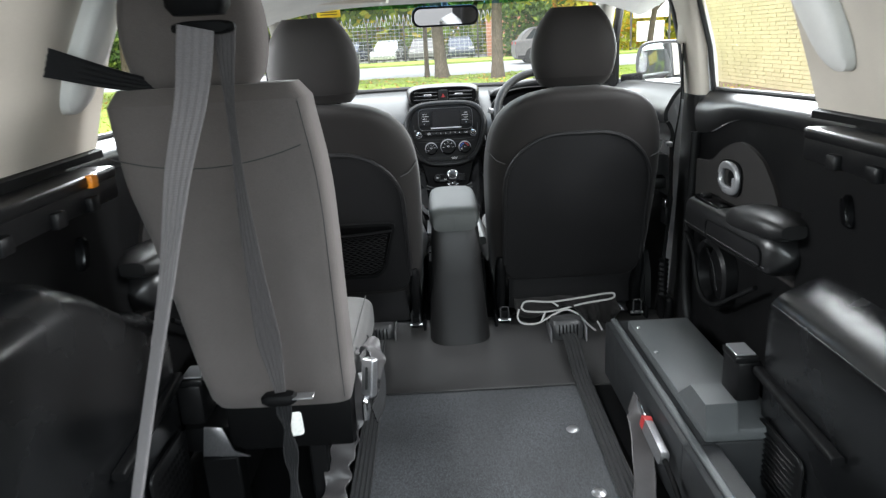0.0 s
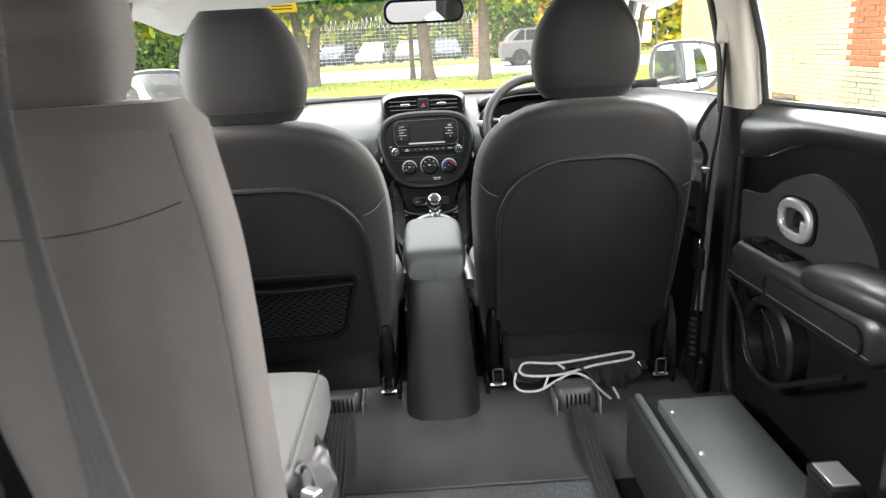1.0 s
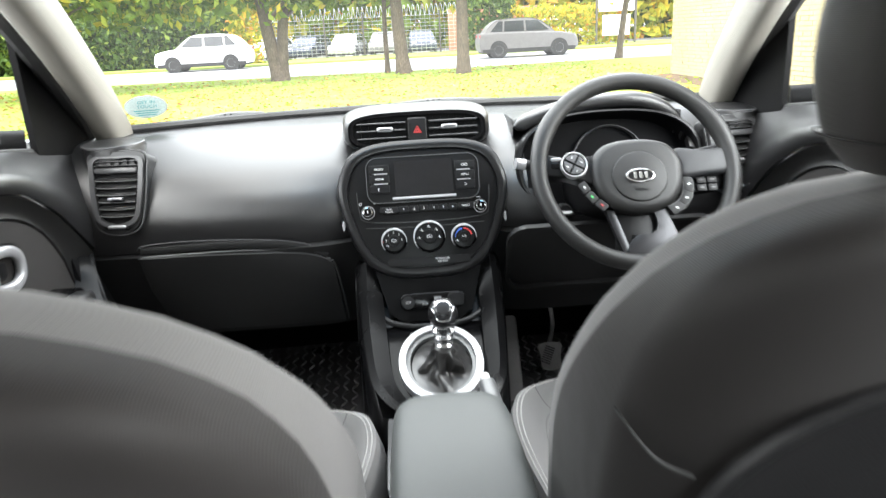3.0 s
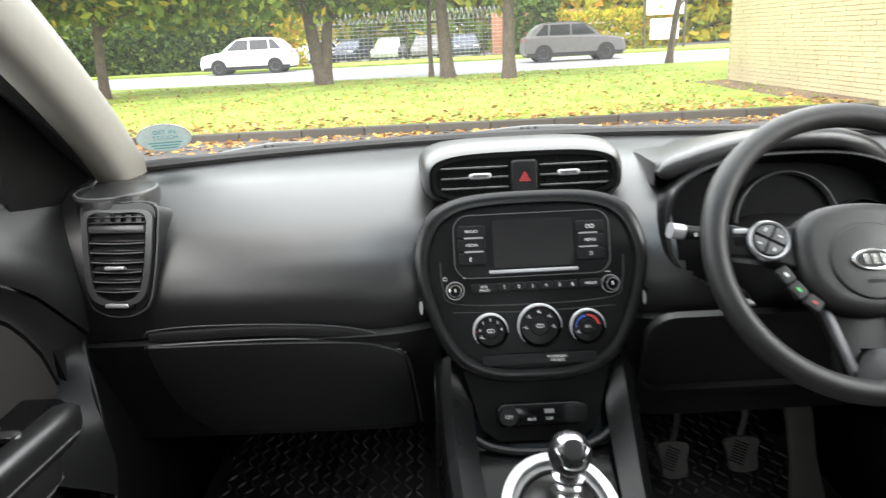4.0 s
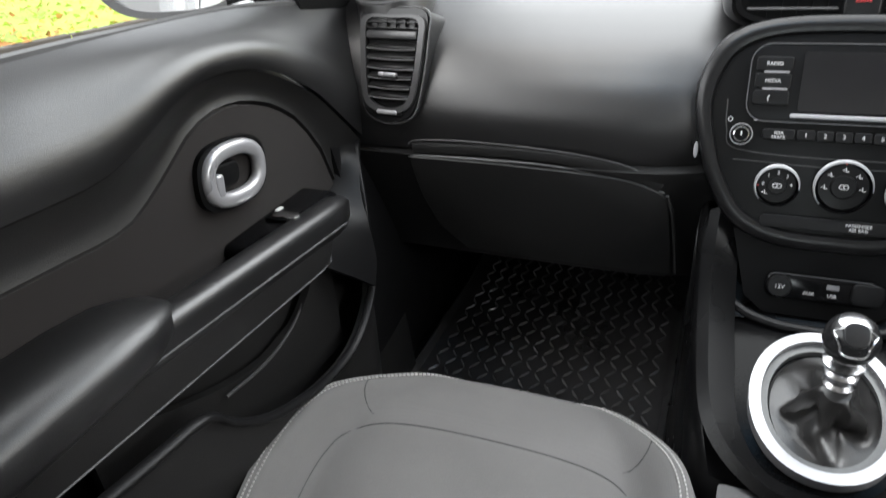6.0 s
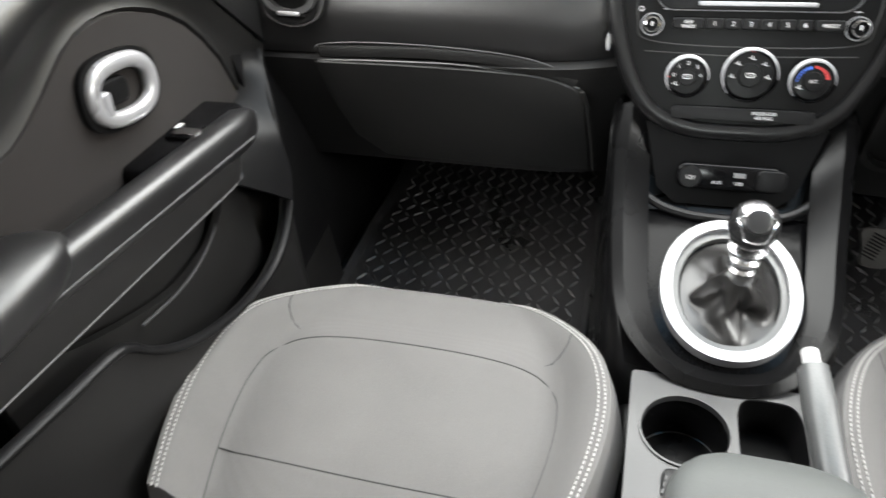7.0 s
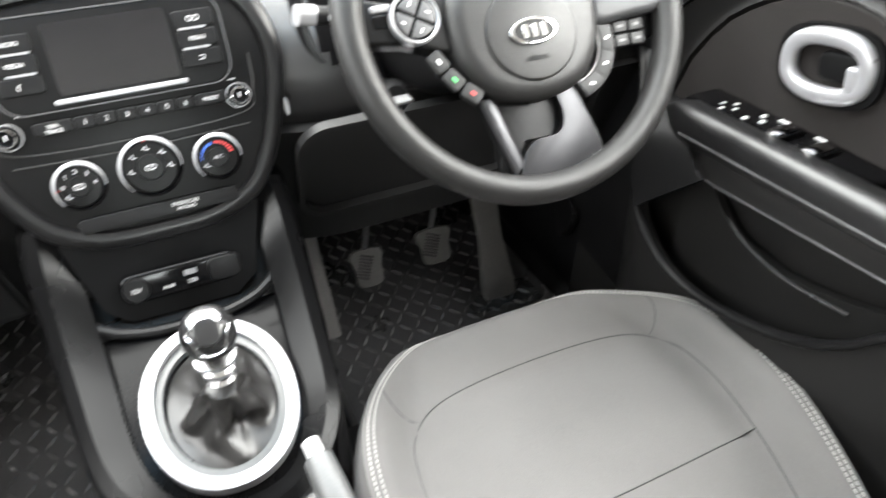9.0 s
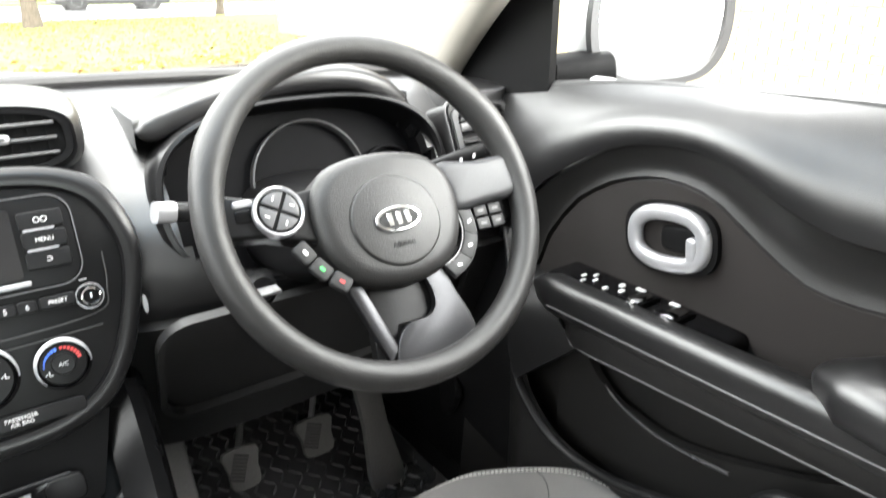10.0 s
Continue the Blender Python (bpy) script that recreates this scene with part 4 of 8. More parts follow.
for k in range(25):
    t = 0.5 - 0.5 * math.cos(math.pi * k / 24)
    y = 1.728 + 0.375 * t
    e = 1 - (2 * abs(t - 0.5)) ** 12
    w = 0.072 + 0.006 * e - 0.012 * t ** 6
    zt = 0.815 + 0.004 * math.sin(math.pi * t) - 0.016 * (1 - e)
    nose = math.sqrt(1 - 0.62 * max(0.0, (t - 0.86) / 0.14) ** 2)
    arm.append([(x, y, zt - 0.030 + z) for x, z in oval(2 * w * (0.90 + 0.10 * e) * nose, 0.062 * (0.80 + 0.2 * e) * (0.5 + 0.5 * nose), 4, 40)])
part("armrest_lid", loft(arm), LID, console, "padded grey-black leather armrest lid")
for s in (-1, 1):
    edge = []
    for k in range(41):
        t = 0.06 + 0.86 * k / 40
        e = 1 - (2 * abs(t - 0.5)) ** 12
        edge.append((s * ((0.072 + 0.006 * e - 0.012 * t ** 6) * (0.90 + 0.10 * e) + 0.0004), 1.728 + 0.375 * t, 0.7865))
    part("armrest_stitching", stitches(edge, 0.0062, 0.0042, 0.0018, (s, 0, 0), 0.0008), GRIPGREY, console)
part("rear_seam", tube([(0.0, 1.7255 - 0.004 * math.sin(math.pi * k / 6), 0.750 + 0.036 * k / 6) for k in range(7)], 0.0010, 5), SEAM, console)
part("armrest_base", box((0, 1.93, 0.748), (0.140, 0.35, 0.020), 0.006, 2), HARD, console)
# gear surround
GM = axes((0.010, 2.432, 0.664), (1, 0, 0), (0, 0.95, 0.313))
sur = spline([(0.0, -0.128), (0.06, -0.118), (0.102, -0.075), (0.116, -0.01), (0.118, 0.06), (0.122, 0.115), (0.0, 0.122), (-0.128, 0.115), (-0.128, 0.06), (-0.122, -0.01), (-0.106, -0.075), (-0.06, -0.118)], 5, True)
part("gear_surround", slab(sur, 0.012, GM @ Matrix.Translation((0, 0, -0.006)), 0.005), LIPBLK, console, "gloss black gear surround")
lip_o = spline([(-0.137, 2.625, 0.815), (-0.139, 2.575, 0.762), (-0.133, 2.49, 0.703), (-0.116, 2.38, 0.660), (-0.062, 2.318, 0.636), (0.004, 2.302, 0.631), (0.070, 2.318, 0.636), (0.120, 2.38, 0.660), (0.135, 2.49, 0.703), (0.141, 2.575, 0.762), (0.139, 2.625, 0.815)], 6)
lip_m = spline([(-0.126, 2.622, 0.822), (-0.127, 2.570, 0.770), (-0.122, 2.49, 0.711), (-0.106, 2.385, 0.668), (-0.058, 2.325, 0.644), (0.004, 2.309, 0.638), (0.066, 2.325, 0.644), (0.110, 2.385, 0.668), (0.124, 2.49, 0.711), (0.129, 2.570, 0.770), (0.128, 2.622, 0.822)], 6)
lip_i = spline([(-0.100, 2.612, 0.795), (-0.098, 2.565, 0.735), (-0.092, 2.49, 0.694), (-0.082, 2.400, 0.661), (-0.050, 2.342, 0.640), (0.006, 2.328, 0.634), (0.060, 2.342, 0.640), (0.088, 2.400, 0.661), (0.098, 2.49, 0.694), (0.102, 2.565, 0.735), (0.103, 2.612, 0.795)], 6)
part("surround_lip", thick(loft([lip_o, lip_m, lip_i], close=False, caps=False), 0.004), FLANK, console, "gloss black rim rising to the dashboard")
ring = part("gear_ring", frame_ring(oval(0.158, 0.196, 2.1, 56), oval(0.132, 0.170, 2.1, 56), 0.020, GM @ Matrix.Translation((-0.002, 0.0, 0.002)), 0.006), SATIN, console, "broad satin silver gear ring")
part("ring_step", frame_ring(oval(0.134, 0.172, 2.1, 56), oval(0.116, 0.150, 2.1, 56), 0.0125, GM @ Matrix.Translation((-0.002, 0.0, 0.002)), 0.004), GRIPGREY, ring, "grey inner step")
boot = []
for k in range(19):
    t = k / 18
    cx, cy, cz = 0.003 * t, -0.002 - 0.006 * t, 0.008 + 0.052 * t ** 1.2
    rr = (1 - t) ** 0.9
    rg = []
    for j in range(64):
        a = 2 * math.pi * j / 64
        amp = math.sin(math.pi * t) ** 0.8
        ridge = abs(math.sin(2.5 * a + 1.7 * t + 0.6)) ** 1.6
        fold = 1 - amp * (0.34 * ridge + 0.14 * abs(math.sin(4 * a - 3.5 * t)) + 0.07 * math.sin(11 * t + 2 * a))
        rg.append(GM @ Vector((cx + (0.014 + 0.043 * rr) * fold * math.cos(a), cy + (0.014 + 0.060 * rr) * fold * math.sin(a), cz + 0.006 * amp * math.sin(3 * a + 5 * t))))
    boot.append(rg)
part("gear_gaiter", loft(boot), GAITER, console, "creased black leather gear gaiter")
KM = axes((0.015, 2.421, 0.716), (1, 0, 0), (0, 1, 0.1))
lever = part("gear_lever", revolve([(0.015, 0.0), (0.017, 0.005), (0.0135, 0.009), (0.0135, 0.013), (0.0175, 0.017), (0.0175, 0.021), (0.013, 0.025), (0.016, 0.029), (0.021, 0.032), (0.021, 0.036), (0.012, 0.040), (0.010, 0.048)], 28, KM), KNOBMETAL, console, "ringed chrome gear lever collar")
part("gear_knob", revolve([(0, 0.0930), (0.012, 0.0915), (0.021, 0.0855), (0.0265, 0.074), (0.0272, 0.064), (0.0235, 0.052), (0.015, 0.044), (0.010, 0.042)], 32, KM), KNOBGREY, lever, "round dark grey gear knob")
part("knob_cap", revolve([(0.0, 0.0944), (0.009, 0.0936), (0.0150, 0.0912), (0.0165, 0.0898)], 32, KM), KNOBMETAL, lever, "bright knob cap")


def on_knob(az, el, r=0.0284):
    return KM @ Vector((r * math.cos(radians(el)) * math.cos(radians(az)), r * math.cos(radians(el)) * math.sin(radians(az)), 0.0660 + r * math.sin(radians(el))))


shield = spline([(-90, 62), (-125, 60), (-146, 48), (-148, 36), (-132, 30), (-120, 18), (-112, 4), (-90, 0), (-68, 4), (-60, 18), (-48, 30), (-32, 36), (-34, 48), (-55, 60), (-90, 62)], 4)
part("knob_outline", tube([on_knob(a, e) for a, e in shield], 0.0016, 6), KNOBMETAL, lever, "chrome shield outline")
part("knob_inlay", slab(oval(0.024, 0.026, 2.6, 28), 0.004, KM @ axes((0, -0.0172, 0.0862), (1, 0, 0), (0, 0.80, 0.60)), 0.0015), KNOBGREY, lever, "dark inlay")
# tray and sockets ahead of the lever
TM = axes((0.0, 2.602, 0.752), (1, 0, 0), (0, 0.30, 1))
tray = part("tray_back", slab([(-0.108, 0.052), (-0.085, -0.035), (-0.06, -0.055), (0.06, -0.055), (0.085, -0.035), (0.108, 0.052)], 0.004, TM @ Matrix.Translation((0, 0, 0.020))), MATTE, console)
strip = part("socket_strip", slab(rrect(0.130, 0.034, 0.013), 0.012, TM @ Matrix.Translation((0.002, -0.014, 0.024)), 0.004), GLOSSBLK, tray, "gloss black socket strip")
part("power_socket", revolve([(0, 0.008), (0.013, 0.008), (0.0145, 0.005), (0.0145, 0)], 28, TM @ Matrix.Translation((-0.046, -0.014, 0.034))), HARD, strip)
part("socket_cap", slab(rrect(0.036, 0.028, 0.008), 0.006, TM @ Matrix.Translation((0.052, -0.014, 0.033)), 0.002), HARD, strip)
lettering("12V", 0.0075, TM @ Matrix.Translation((-0.046, -0.014, 0.0424)), PRINT, strip)
lettering("AUX", 0.006, TM @ Matrix.Translation((-0.012, -0.020, 0.0364)), PRINT, strip)
lettering("USB", 0.006, TM @ Matrix.Translation((0.014, -0.020, 0.0364)), PRINT, strip)
part("usb_port", box((0.014, -0.009, 0.0362), (0.014, 0.006, 0.001), 0, 1, TM), SATIN, strip)
for s in (-1, 1):
    wing = spline([(s * 0.110, 2.628, 0.800), (s * 0.118, 2.600, 0.765), (s * 0.116, 2.570, 0.735), (s * 0.085, 2.545, 0.716), (s * 0.045, 2.535, 0.708), (0.0, 2.533, 0.706)], 6)
    part("tray_lip", tube(wing, 0.006, 8), HARD, tray)
    sidewall = grid(lambda u, v, s=s: (s * (0.112 + 0.038 * v), 2.640 - 0.085 * u + 0.01 * v, 0.800 - 0.085 * u * u - 0.05 * v * u), 8, 4)
    part("tray_side", thick(sidewall, 0.006), FLANK, tray)
# cup holders
top = joined(frame_ring([(x - 0.040, y) for x, y in oval(0.108, 0.196, 30, 48)], [(x - 0.036, y + 0.022) for x, y in oval(0.092, 0.092, 2, 48)], 0.010, Matrix.Translation((0, 2.222, 0.622))),
             frame_ring([(x + 0.055, y) for x, y in oval(0.082, 0.196, 30, 48)], [(x + 0.050, y + 0.030) for x, y in oval(0.066, 0.100, 4, 48)], 0.010, Matrix.Translation((0, 2.222, 0.622))))
part("cup_tray", top, TOPGREY, console, "satin grey cup holder top")
part("cup_holder", revolve([(0.046, 0.0), (0.044, -0.055), (0.036, -0.058), (0.0, -0.058)], 36, Matrix.Translation((-0.036, 2.244, 0.628))), GLOSSBLK, console)
part("cup_rim", revolve([(0.0475, 0.0), (0.0475, 0.003), (0.045, 0.003), (0.044, -0.004)], 36, Matrix.Translation((-0.036, 2.244, 0.631))), TOPGREY, console)
part("coin_well", loft([[(0.050 + x, 2.252 + y, z) for x, y in oval(0.066 * k, 0.100 * k, 4, 32)] for z, k in ((0.630, 1.0), (0.580, 0.95), (0.5795, 0.02))], caps=False), MATTE, console)
# handbrake
hb = thing("handbrake", "silver-grey handbrake lever with a white button", "handbrake", (0.09, 2.03, 0.60))
hp = [(0.098, 2.00, 0.630), (0.094, 2.08, 0.648), (0.088, 2.16, 0.667), (0.081, 2.24, 0.687), (0.077, 2.292, 0.700)]
part("grip", sweep(spline(hp, 4), oval(0.030, 0.034, 2.6, 20), scales=[0.95] * 12 + [1.0, 1.0, 0.97, 0.95, 0.9]), GRIPGREY, hb, "smooth grey grip")
part("button", sweep([hp[-1], (0.0752, 2.312, 0.7045)], oval(0.017, 0.018, 2, 16)), PRINT, hb, "white release button")

# ---- pedals, footwells, mats ----
def pedal(name, label, x, y, z, w, h, root, ridges=8):
    pd = thing(name, label, "pedal", (x, y, z - h / 2), "foot pedals")
    m = axes((x, y, z), (1, 0, 0), (0, 0.45, 1))
    pdl = part("pad", slab(spline([(-w * 0.56, h / 2), (w * 0.56, h / 2), (w * 0.5, 0), (w * 0.42, -h / 2), (-w * 0.42, -h / 2), (-w * 0.5, 0)], 3, True), 0.012, m, 0.003), PEDALGREY, pd)
    for k in range(ridges):
        part("ridge", box((-w * 0.16, -h * 0.36 + h * 0.72 * (k + 0.5) / ridges, 0.0125), (w * 0.50, 0.0030, 0.003), 0.001, 1, m @ pose(0, 0, 0, 0, 0, -24)), SEAL, pdl)
    part("arm", tube(spline([(x, y + 0.015, z + h * 0.3), (x + 0.01, y + 0.02, z + 0.10), root], 5), 0.006, 8), STEEL, pd)
    return pd


pedal("clutch_pedal", "black ribbed clutch pedal on a steel arm", 0.312, 2.868, 0.448, 0.052, 0.066, (0.30, 2.95, 0.68))
pedal("brake_pedal", "black ribbed brake pedal on a steel arm", 0.452, 2.874, 0.450, 0.058, 0.064, (0.45, 2.95, 0.68))
acc = thing("accelerator_pedal", "long black floor-hinged accelerator pedal", "pedal", (0.545, 2.80, 0.36), "foot pedals")
part("pad", slab(spline([(-0.022, 0.11), (0.022, 0.11), (0.024, 0), (0.032, -0.12), (-0.032, -0.12), (-0.024, 0)], 3, True), 0.014, axes((0.545, 2.82, 0.47), (1, 0, 0), (0, 0.42, 1)), 0.004), PEDALGREY, acc)

floor_front = solo("floor_1", joined(box((0, 2.53, 0.352), (1.42, 1.46, 0.012), 0), thick(grid(lambda u, v: (-0.71 + 1.42 * u, 3.235 + 0.11 * v, 0.356 + 0.34 * v), 4, 4), 0.01), box((0, 3.36, 0.68), (1.42, 0.02, 0.62))), CARPET, "black carpeted front footwell floor and bulkhead", "floor", kind="structure")


def mat_with_bars(name, label, x0, x1, y0, y1, z):
    mt = thing(name, label, "floor mat", ((x0 + x1) / 2, (y0 + y1) / 2, z), "floor mats")

    def f(u, v):
        y = y0 + (y1 - y0) * v
        up = max(0, y - 3.03)
        return (x0 + (x1 - x0) * u, y - 0.25 * up, z + 0.0065 + 0.10 * up + 0.003 * math.sin(9 * y + 5 * u) + 0.016 * (max(0, abs(u - 0.5) - 0.46) * 25) ** 2 + (0.004 * math.exp(-((y - 2.885 - 0.75 * (x0 + (x1 - x0) * u + 0.622)) / 0.022) ** 2) * smoothstep(0.55, 0.10, u) if x0 < 0 else 0))
    part("sheet", thick(grid(f, 40, 90), 0.004), RUBBER, mt)
    V, Fc = [], []
    nx, ny = int((x1 - x0) / 0.025), int((y1 - y0) / 0.027)
    for i in range(nx):
        for j in range(ny):
            u, v = (i + 0.5 + 0.03 * math.sin(i * j)) / nx, (j + 0.5) / ny
            if u < 0.05 or u > 0.95:
                continue
            p = Vector(f(u, v)) + Vector((0, 0, 0.0045))
            d = Vector(f(u, min(1, v + 0.01))) - Vector(f(u, v))
            d.normalize()
            a = Vector((0.72, 0, 0)) + d * (1 if (i + j) % 2 else -1)
            a = a.normalized() * 0.0148
            b = Vector((1, 0, 0)) - d * (0.72 if (i + j) % 2 else -0.72)
            b = b.normalized() * 0.0034
            k = len(V)
            V += [p - a, p + b, p + a, p - b, p - a * 0.5 + Vector((0, 0, 0.0040)), p + a * 0.5 + Vector((0, 0, 0.0040))]
            Fc += [(k, k + 1, k + 4), (k + 1, k + 5, k + 4), (k + 1, k + 2, k + 5), (k + 2, k + 3, k + 5), (k + 3, k + 4, k + 5), (k + 3, k, k + 4)]
    me = bpy.data.meshes.new("tread")
    me.from_pydata([tuple(q) for q in V], [], Fc)
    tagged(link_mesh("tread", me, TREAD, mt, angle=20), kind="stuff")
    return mt


mat_with_bars("floor_mat", "black chequer-plate rubber mat in the passenger footwell", -0.66, -0.165, 2.42, 3.22, 0.358)
mat_with_bars("floor_mat", "black chequer-plate rubber mat under the pedals", 0.175, 0.63, 2.42, 3.18, 0.358)
part("foot_rest", slab(rrect(0.05, 0.26, 0.012), 0.03, axes((0.205, 2.86, 0.43), (1, 0, 0), (0, 0.55, 1)), 0.006), PEDALGREY, floor_front)
for s in (-1, 1):
    part("kick_panel", thick(grid(lambda u, v, s=s: (s * (0.695 - 0.035 * math.sin(math.pi * v) * (1 - u)), 2.56 + 0.70 * u, 0.36 + 0.55 * v), 10, 8), 0.01), HARD, floor_front)

for s in (-1, 1):
    part("footwell_side", box((s * 0.722, 3.04, 0.645), (0.020, 0.66, 0.59), 0.004, 1), HARD, floor_front)

br_ = thing("bonnet_release", "black bonnet release lever on the driver footwell side", "lever", (0.655, 2.75, 0.50))
BM = axes((0.648, 2.735, 0.545), (0.35, 1, 0), (0.15, 0, 1))
part("bracket", slab(spline([(-0.045, 0.030), (0.045, 0.034), (0.030, -0.020), (0.0, -0.044), (-0.030, -0.022)], 5, True), 0.014, BM, 0.005), HARD, br_)
part("pull", slab(rrect(0.052, 0.016, 0.006), 0.012, BM @ Matrix.Translation((0.004, 0.010, 0.013)), 0.004), GLOSSBLK, br_)
part("pivot", revolve([(0, 0.008), (0.006, 0.007), (0.008, 0.0)], 16, BM @ Matrix.Translation((-0.004, -0.020, 0.013))), STEEL, br_)

# ---- front seats ----
def arch(w, h, rt, rb, n=8):
    """Outline with round top corners rt and bottom corners rb."""
    out = []
    for cx, cy, r, a0 in ((w / 2 - rt, h / 2 - rt, rt, 0), (-w / 2 + rt, h / 2 - rt, rt, 90), (-w / 2 + rb, -h / 2 + rb, rb, 180), (w / 2 - rb, -h / 2 + rb, rb, 270)):
        for k in range(n + 1):
            a = radians(a0 + 90 * k / n)
            out.append((cx + r * math.cos(a), cy + r * math.sin(a)))
    return out


def headrest_mesh(cx, cy, z0, z1, w, d, lean, pinch=0.86):
    rings = []
    for k in range(15):
        t = k / 14
        e = math.sin(math.pi * min(1, max(0, (t * 0.985 + 0.0075)))) ** 0.30
        ww = w * (pinch + (1 - pinch) * math.sin(math.pi * min(1, 0.12 + t * 0.95)) ** 0.8) * (1 - 0.22 * t ** 4)
        rings.append([(cx + x, cy - lean * t + y, z0 + (z1 - z0) * t) for x, y in oval(ww * (0.72 + 0.28 * e), d * (0.35 + 0.65 * e), 3.6, 44)])
    return loft(rings)


def cushion_z(fx_, t):
    """Height over the seat's base of a cushion at side fx_ (-1..1) and depth t (0 back, 1 front)."""
    a = abs(fx_)
    bol = 0.046 * smoothstep(0.66, 0.88, a) - 0.095 * smoothstep(0.90, 1.0, a) ** 2
    puff = 0.007 * (1 - min(1.0, (a / 0.70)) ** 4) * (1 - smoothstep(0.60, 0.74, t))
    return 0.010 * math.sin(math.pi * min(1, t)) + puff + bol * (1 - 1.0 * smoothstep(0.55, 0.95, t)) - 0.060 * smoothstep(0.86, 1.0, t) ** 2


def front_seat(name, cx, base_y, slope, head_y, label, pocket, front):
    """base_y: the back's rear face at 0.60 m; slope: how far it leans back per metre; front: the cushion's front end."""
    st = thing(name, label, "car seat", (cx, 2.1, 0.36), "front seats")
    # cushion
    rings = []
    n_top = 40
    zc = 0.582
    CY0 = 2.06
    kx = cx + (0.016 if cx > 0 else -0.008)
    W = 0.259

    def half(t):
        return W * (0.80 + 0.275 * math.sin(math.pi * (0.85 * t + 0.1))) * (1 - (max(0.0, t - 0.30) / 0.71) ** 2.7) ** 0.44

    def depth(t):
        return CY0 + (front - CY0) * t
    for k in range(41):
        t = 1 - (1 - k / 40) ** 1.7
        w = half(t)
        ring = []
        for j in range(n_top + 1):
            f = -1 + 2 * j / n_top
            f = math.copysign(abs(f) ** 0.85, f)
            kt = kx - (0.034 * (1 - t) ** 2 if cx > 0 else 0)
            ring.append((kt + w * f, depth(t) - 0.012 * f * f * smoothstep(0.8, 1, t), zc + cushion_z(f, t)))
        for f in (0.985, 0.9, 0.5, 0, -0.5, -0.9, -0.985):
            ring.append((kx - (0.034 * (1 - t) ** 2 if cx > 0 else 0) + w * f * 0.97, depth(t) - 0.03 * t, 0.545 + (0.012 if abs(f) > 0.95 else 0)))
        rings.append(ring)
    part("cushion", loft(rings), CLOTH_LT, st, "cloth seat cushion, daylight put into the colour")

    def on_top(f, t, h=0.0):
        return Vector((kx - (0.034 * (1 - t) ** 2 if cx > 0 else 0) + half(t) * f, depth(t) - 0.012 * f * f * smoothstep(0.8, 1, t), zc + cushion_z(f, t) + h))
    inset = spline([(-0.70, 0.0), (-0.705, 0.35), (-0.705, 0.50), (-0.69, 0.60), (-0.60, 0.672), (-0.38, 0.705), (0, 0.716), (0.38, 0.705), (0.60, 0.672), (0.69, 0.60), (0.705, 0.50), (0.705, 0.35), (0.70, 0.0)], 8)
    part("cushion_seam", tube([on_top(f, t * (0.97 if cx > 0 else 0.88)) for f, t in inset], 0.0011, 6), SEAM, st)
    part("cushion_seam", tube([on_top(f, (0.265 if cx > 0 else 0.17) + 0.02 * f * f) for f in np.linspace(-0.70, 0.70, 16)], 0.0010, 6), SEAM, st)
    for s in (-1, 1):
        part("cushion_seam", tube([on_top(s * (0.66 + 0.21 * k / 8), 0.635 + 0.11 * k / 8 - 0.02 * math.sin(math.pi * k / 8)) for k in range(9)], 0.0009, 5), SEAM, st)
    for off in (0.0, 0.026):
        side = [(0.89 - off, 0.0), (0.89 - off, 0.35), (0.89 - off, 0.55), (0.885 - off, 0.70), (0.87 - off, 0.81 - off * 0.3), (0.82 - off, 0.895 - off * 0.6), (0.64 - off * 0.8, 0.945 - off * 0.8), (0.30, 0.958 - off * 0.8)]
        line = spline([(-f, t) for f, t in side] + [(0.0, 0.960 - off * 0.8)] + side[::-1], 10)
        part("stitching", stitches([on_top(f, t, 0.0003) for f, t in line], 0.0062, 0.0048, 0.0023), THREAD, st, "pale double stitching")
    # base, rails and side shield
    part("seat_base", box((cx, 2.22, 0.475), (0.485, 0.46, 0.15), 0.02, 2), HARD, st)
    for s in (-1, 1):
        part("side_shield", loft([[(cx + s * (0.276 + dx), y0 + (y1 - y0) * a, z) for a, z in ((0, 0.40), (0.03, 0.53), (0.10, 0.59), (0.60, 0.555), (0.97, 0.50), (1, 0.42))] for dx, y0, y1 in ((-0.008, 1.87, 2.40), (0.010, 1.86, 2.41), (0.016, 1.88, 2.39))]), HARD, st)
    for s in (-1, 1):
        part("seat_rail", box((cx + s * 0.212, 2.08, 0.378), (0.035, 0.52, 0.032), 0.004, 1), STEEL, st)
        lt = part("rail_latch", box((cx + s * 0.217, 1.815, 0.420), (0.036, 0.045, 0.055), 0.006, 2), MATTE, st, "black rail latch")
        part("latch_loop", tube([(cx + s * 0.217 + px, 1.786, 0.442 + pz) for px, pz in rrect(0.026, 0.044, 0.006)], 0.0024, 6, True, (0, 1, 0)), VENTGREY, lt)
        part("latch_pin", tube([(cx + s * 0.217 - 0.020, 1.790, 0.418), (cx + s * 0.217 + 0.020, 1.790, 0.418)], 0.005, 8), STEEL, lt)
        part("latch_cheek", box((cx + s * 0.245, 1.800, 0.405), (0.010, 0.060, 0.070), 0.004, 2), MATTE, lt)
        part("rail_foot", loft([[(cx + s * 0.217 + x, 1.800 + y, z) for x, y in rrect(a, b, 0.012, 3)] for z, a, b in ((0.352, 0.118, 0.150), (0.360, 0.112, 0.142), (0.388, 0.070, 0.094), (0.393, 0.062, 0.086))]), FLOORVINYL, lt, "floor covering over the rail foot")

    # backrest
    def yb(z):
        return base_y - slope * (z - 0.60)
    rings = []
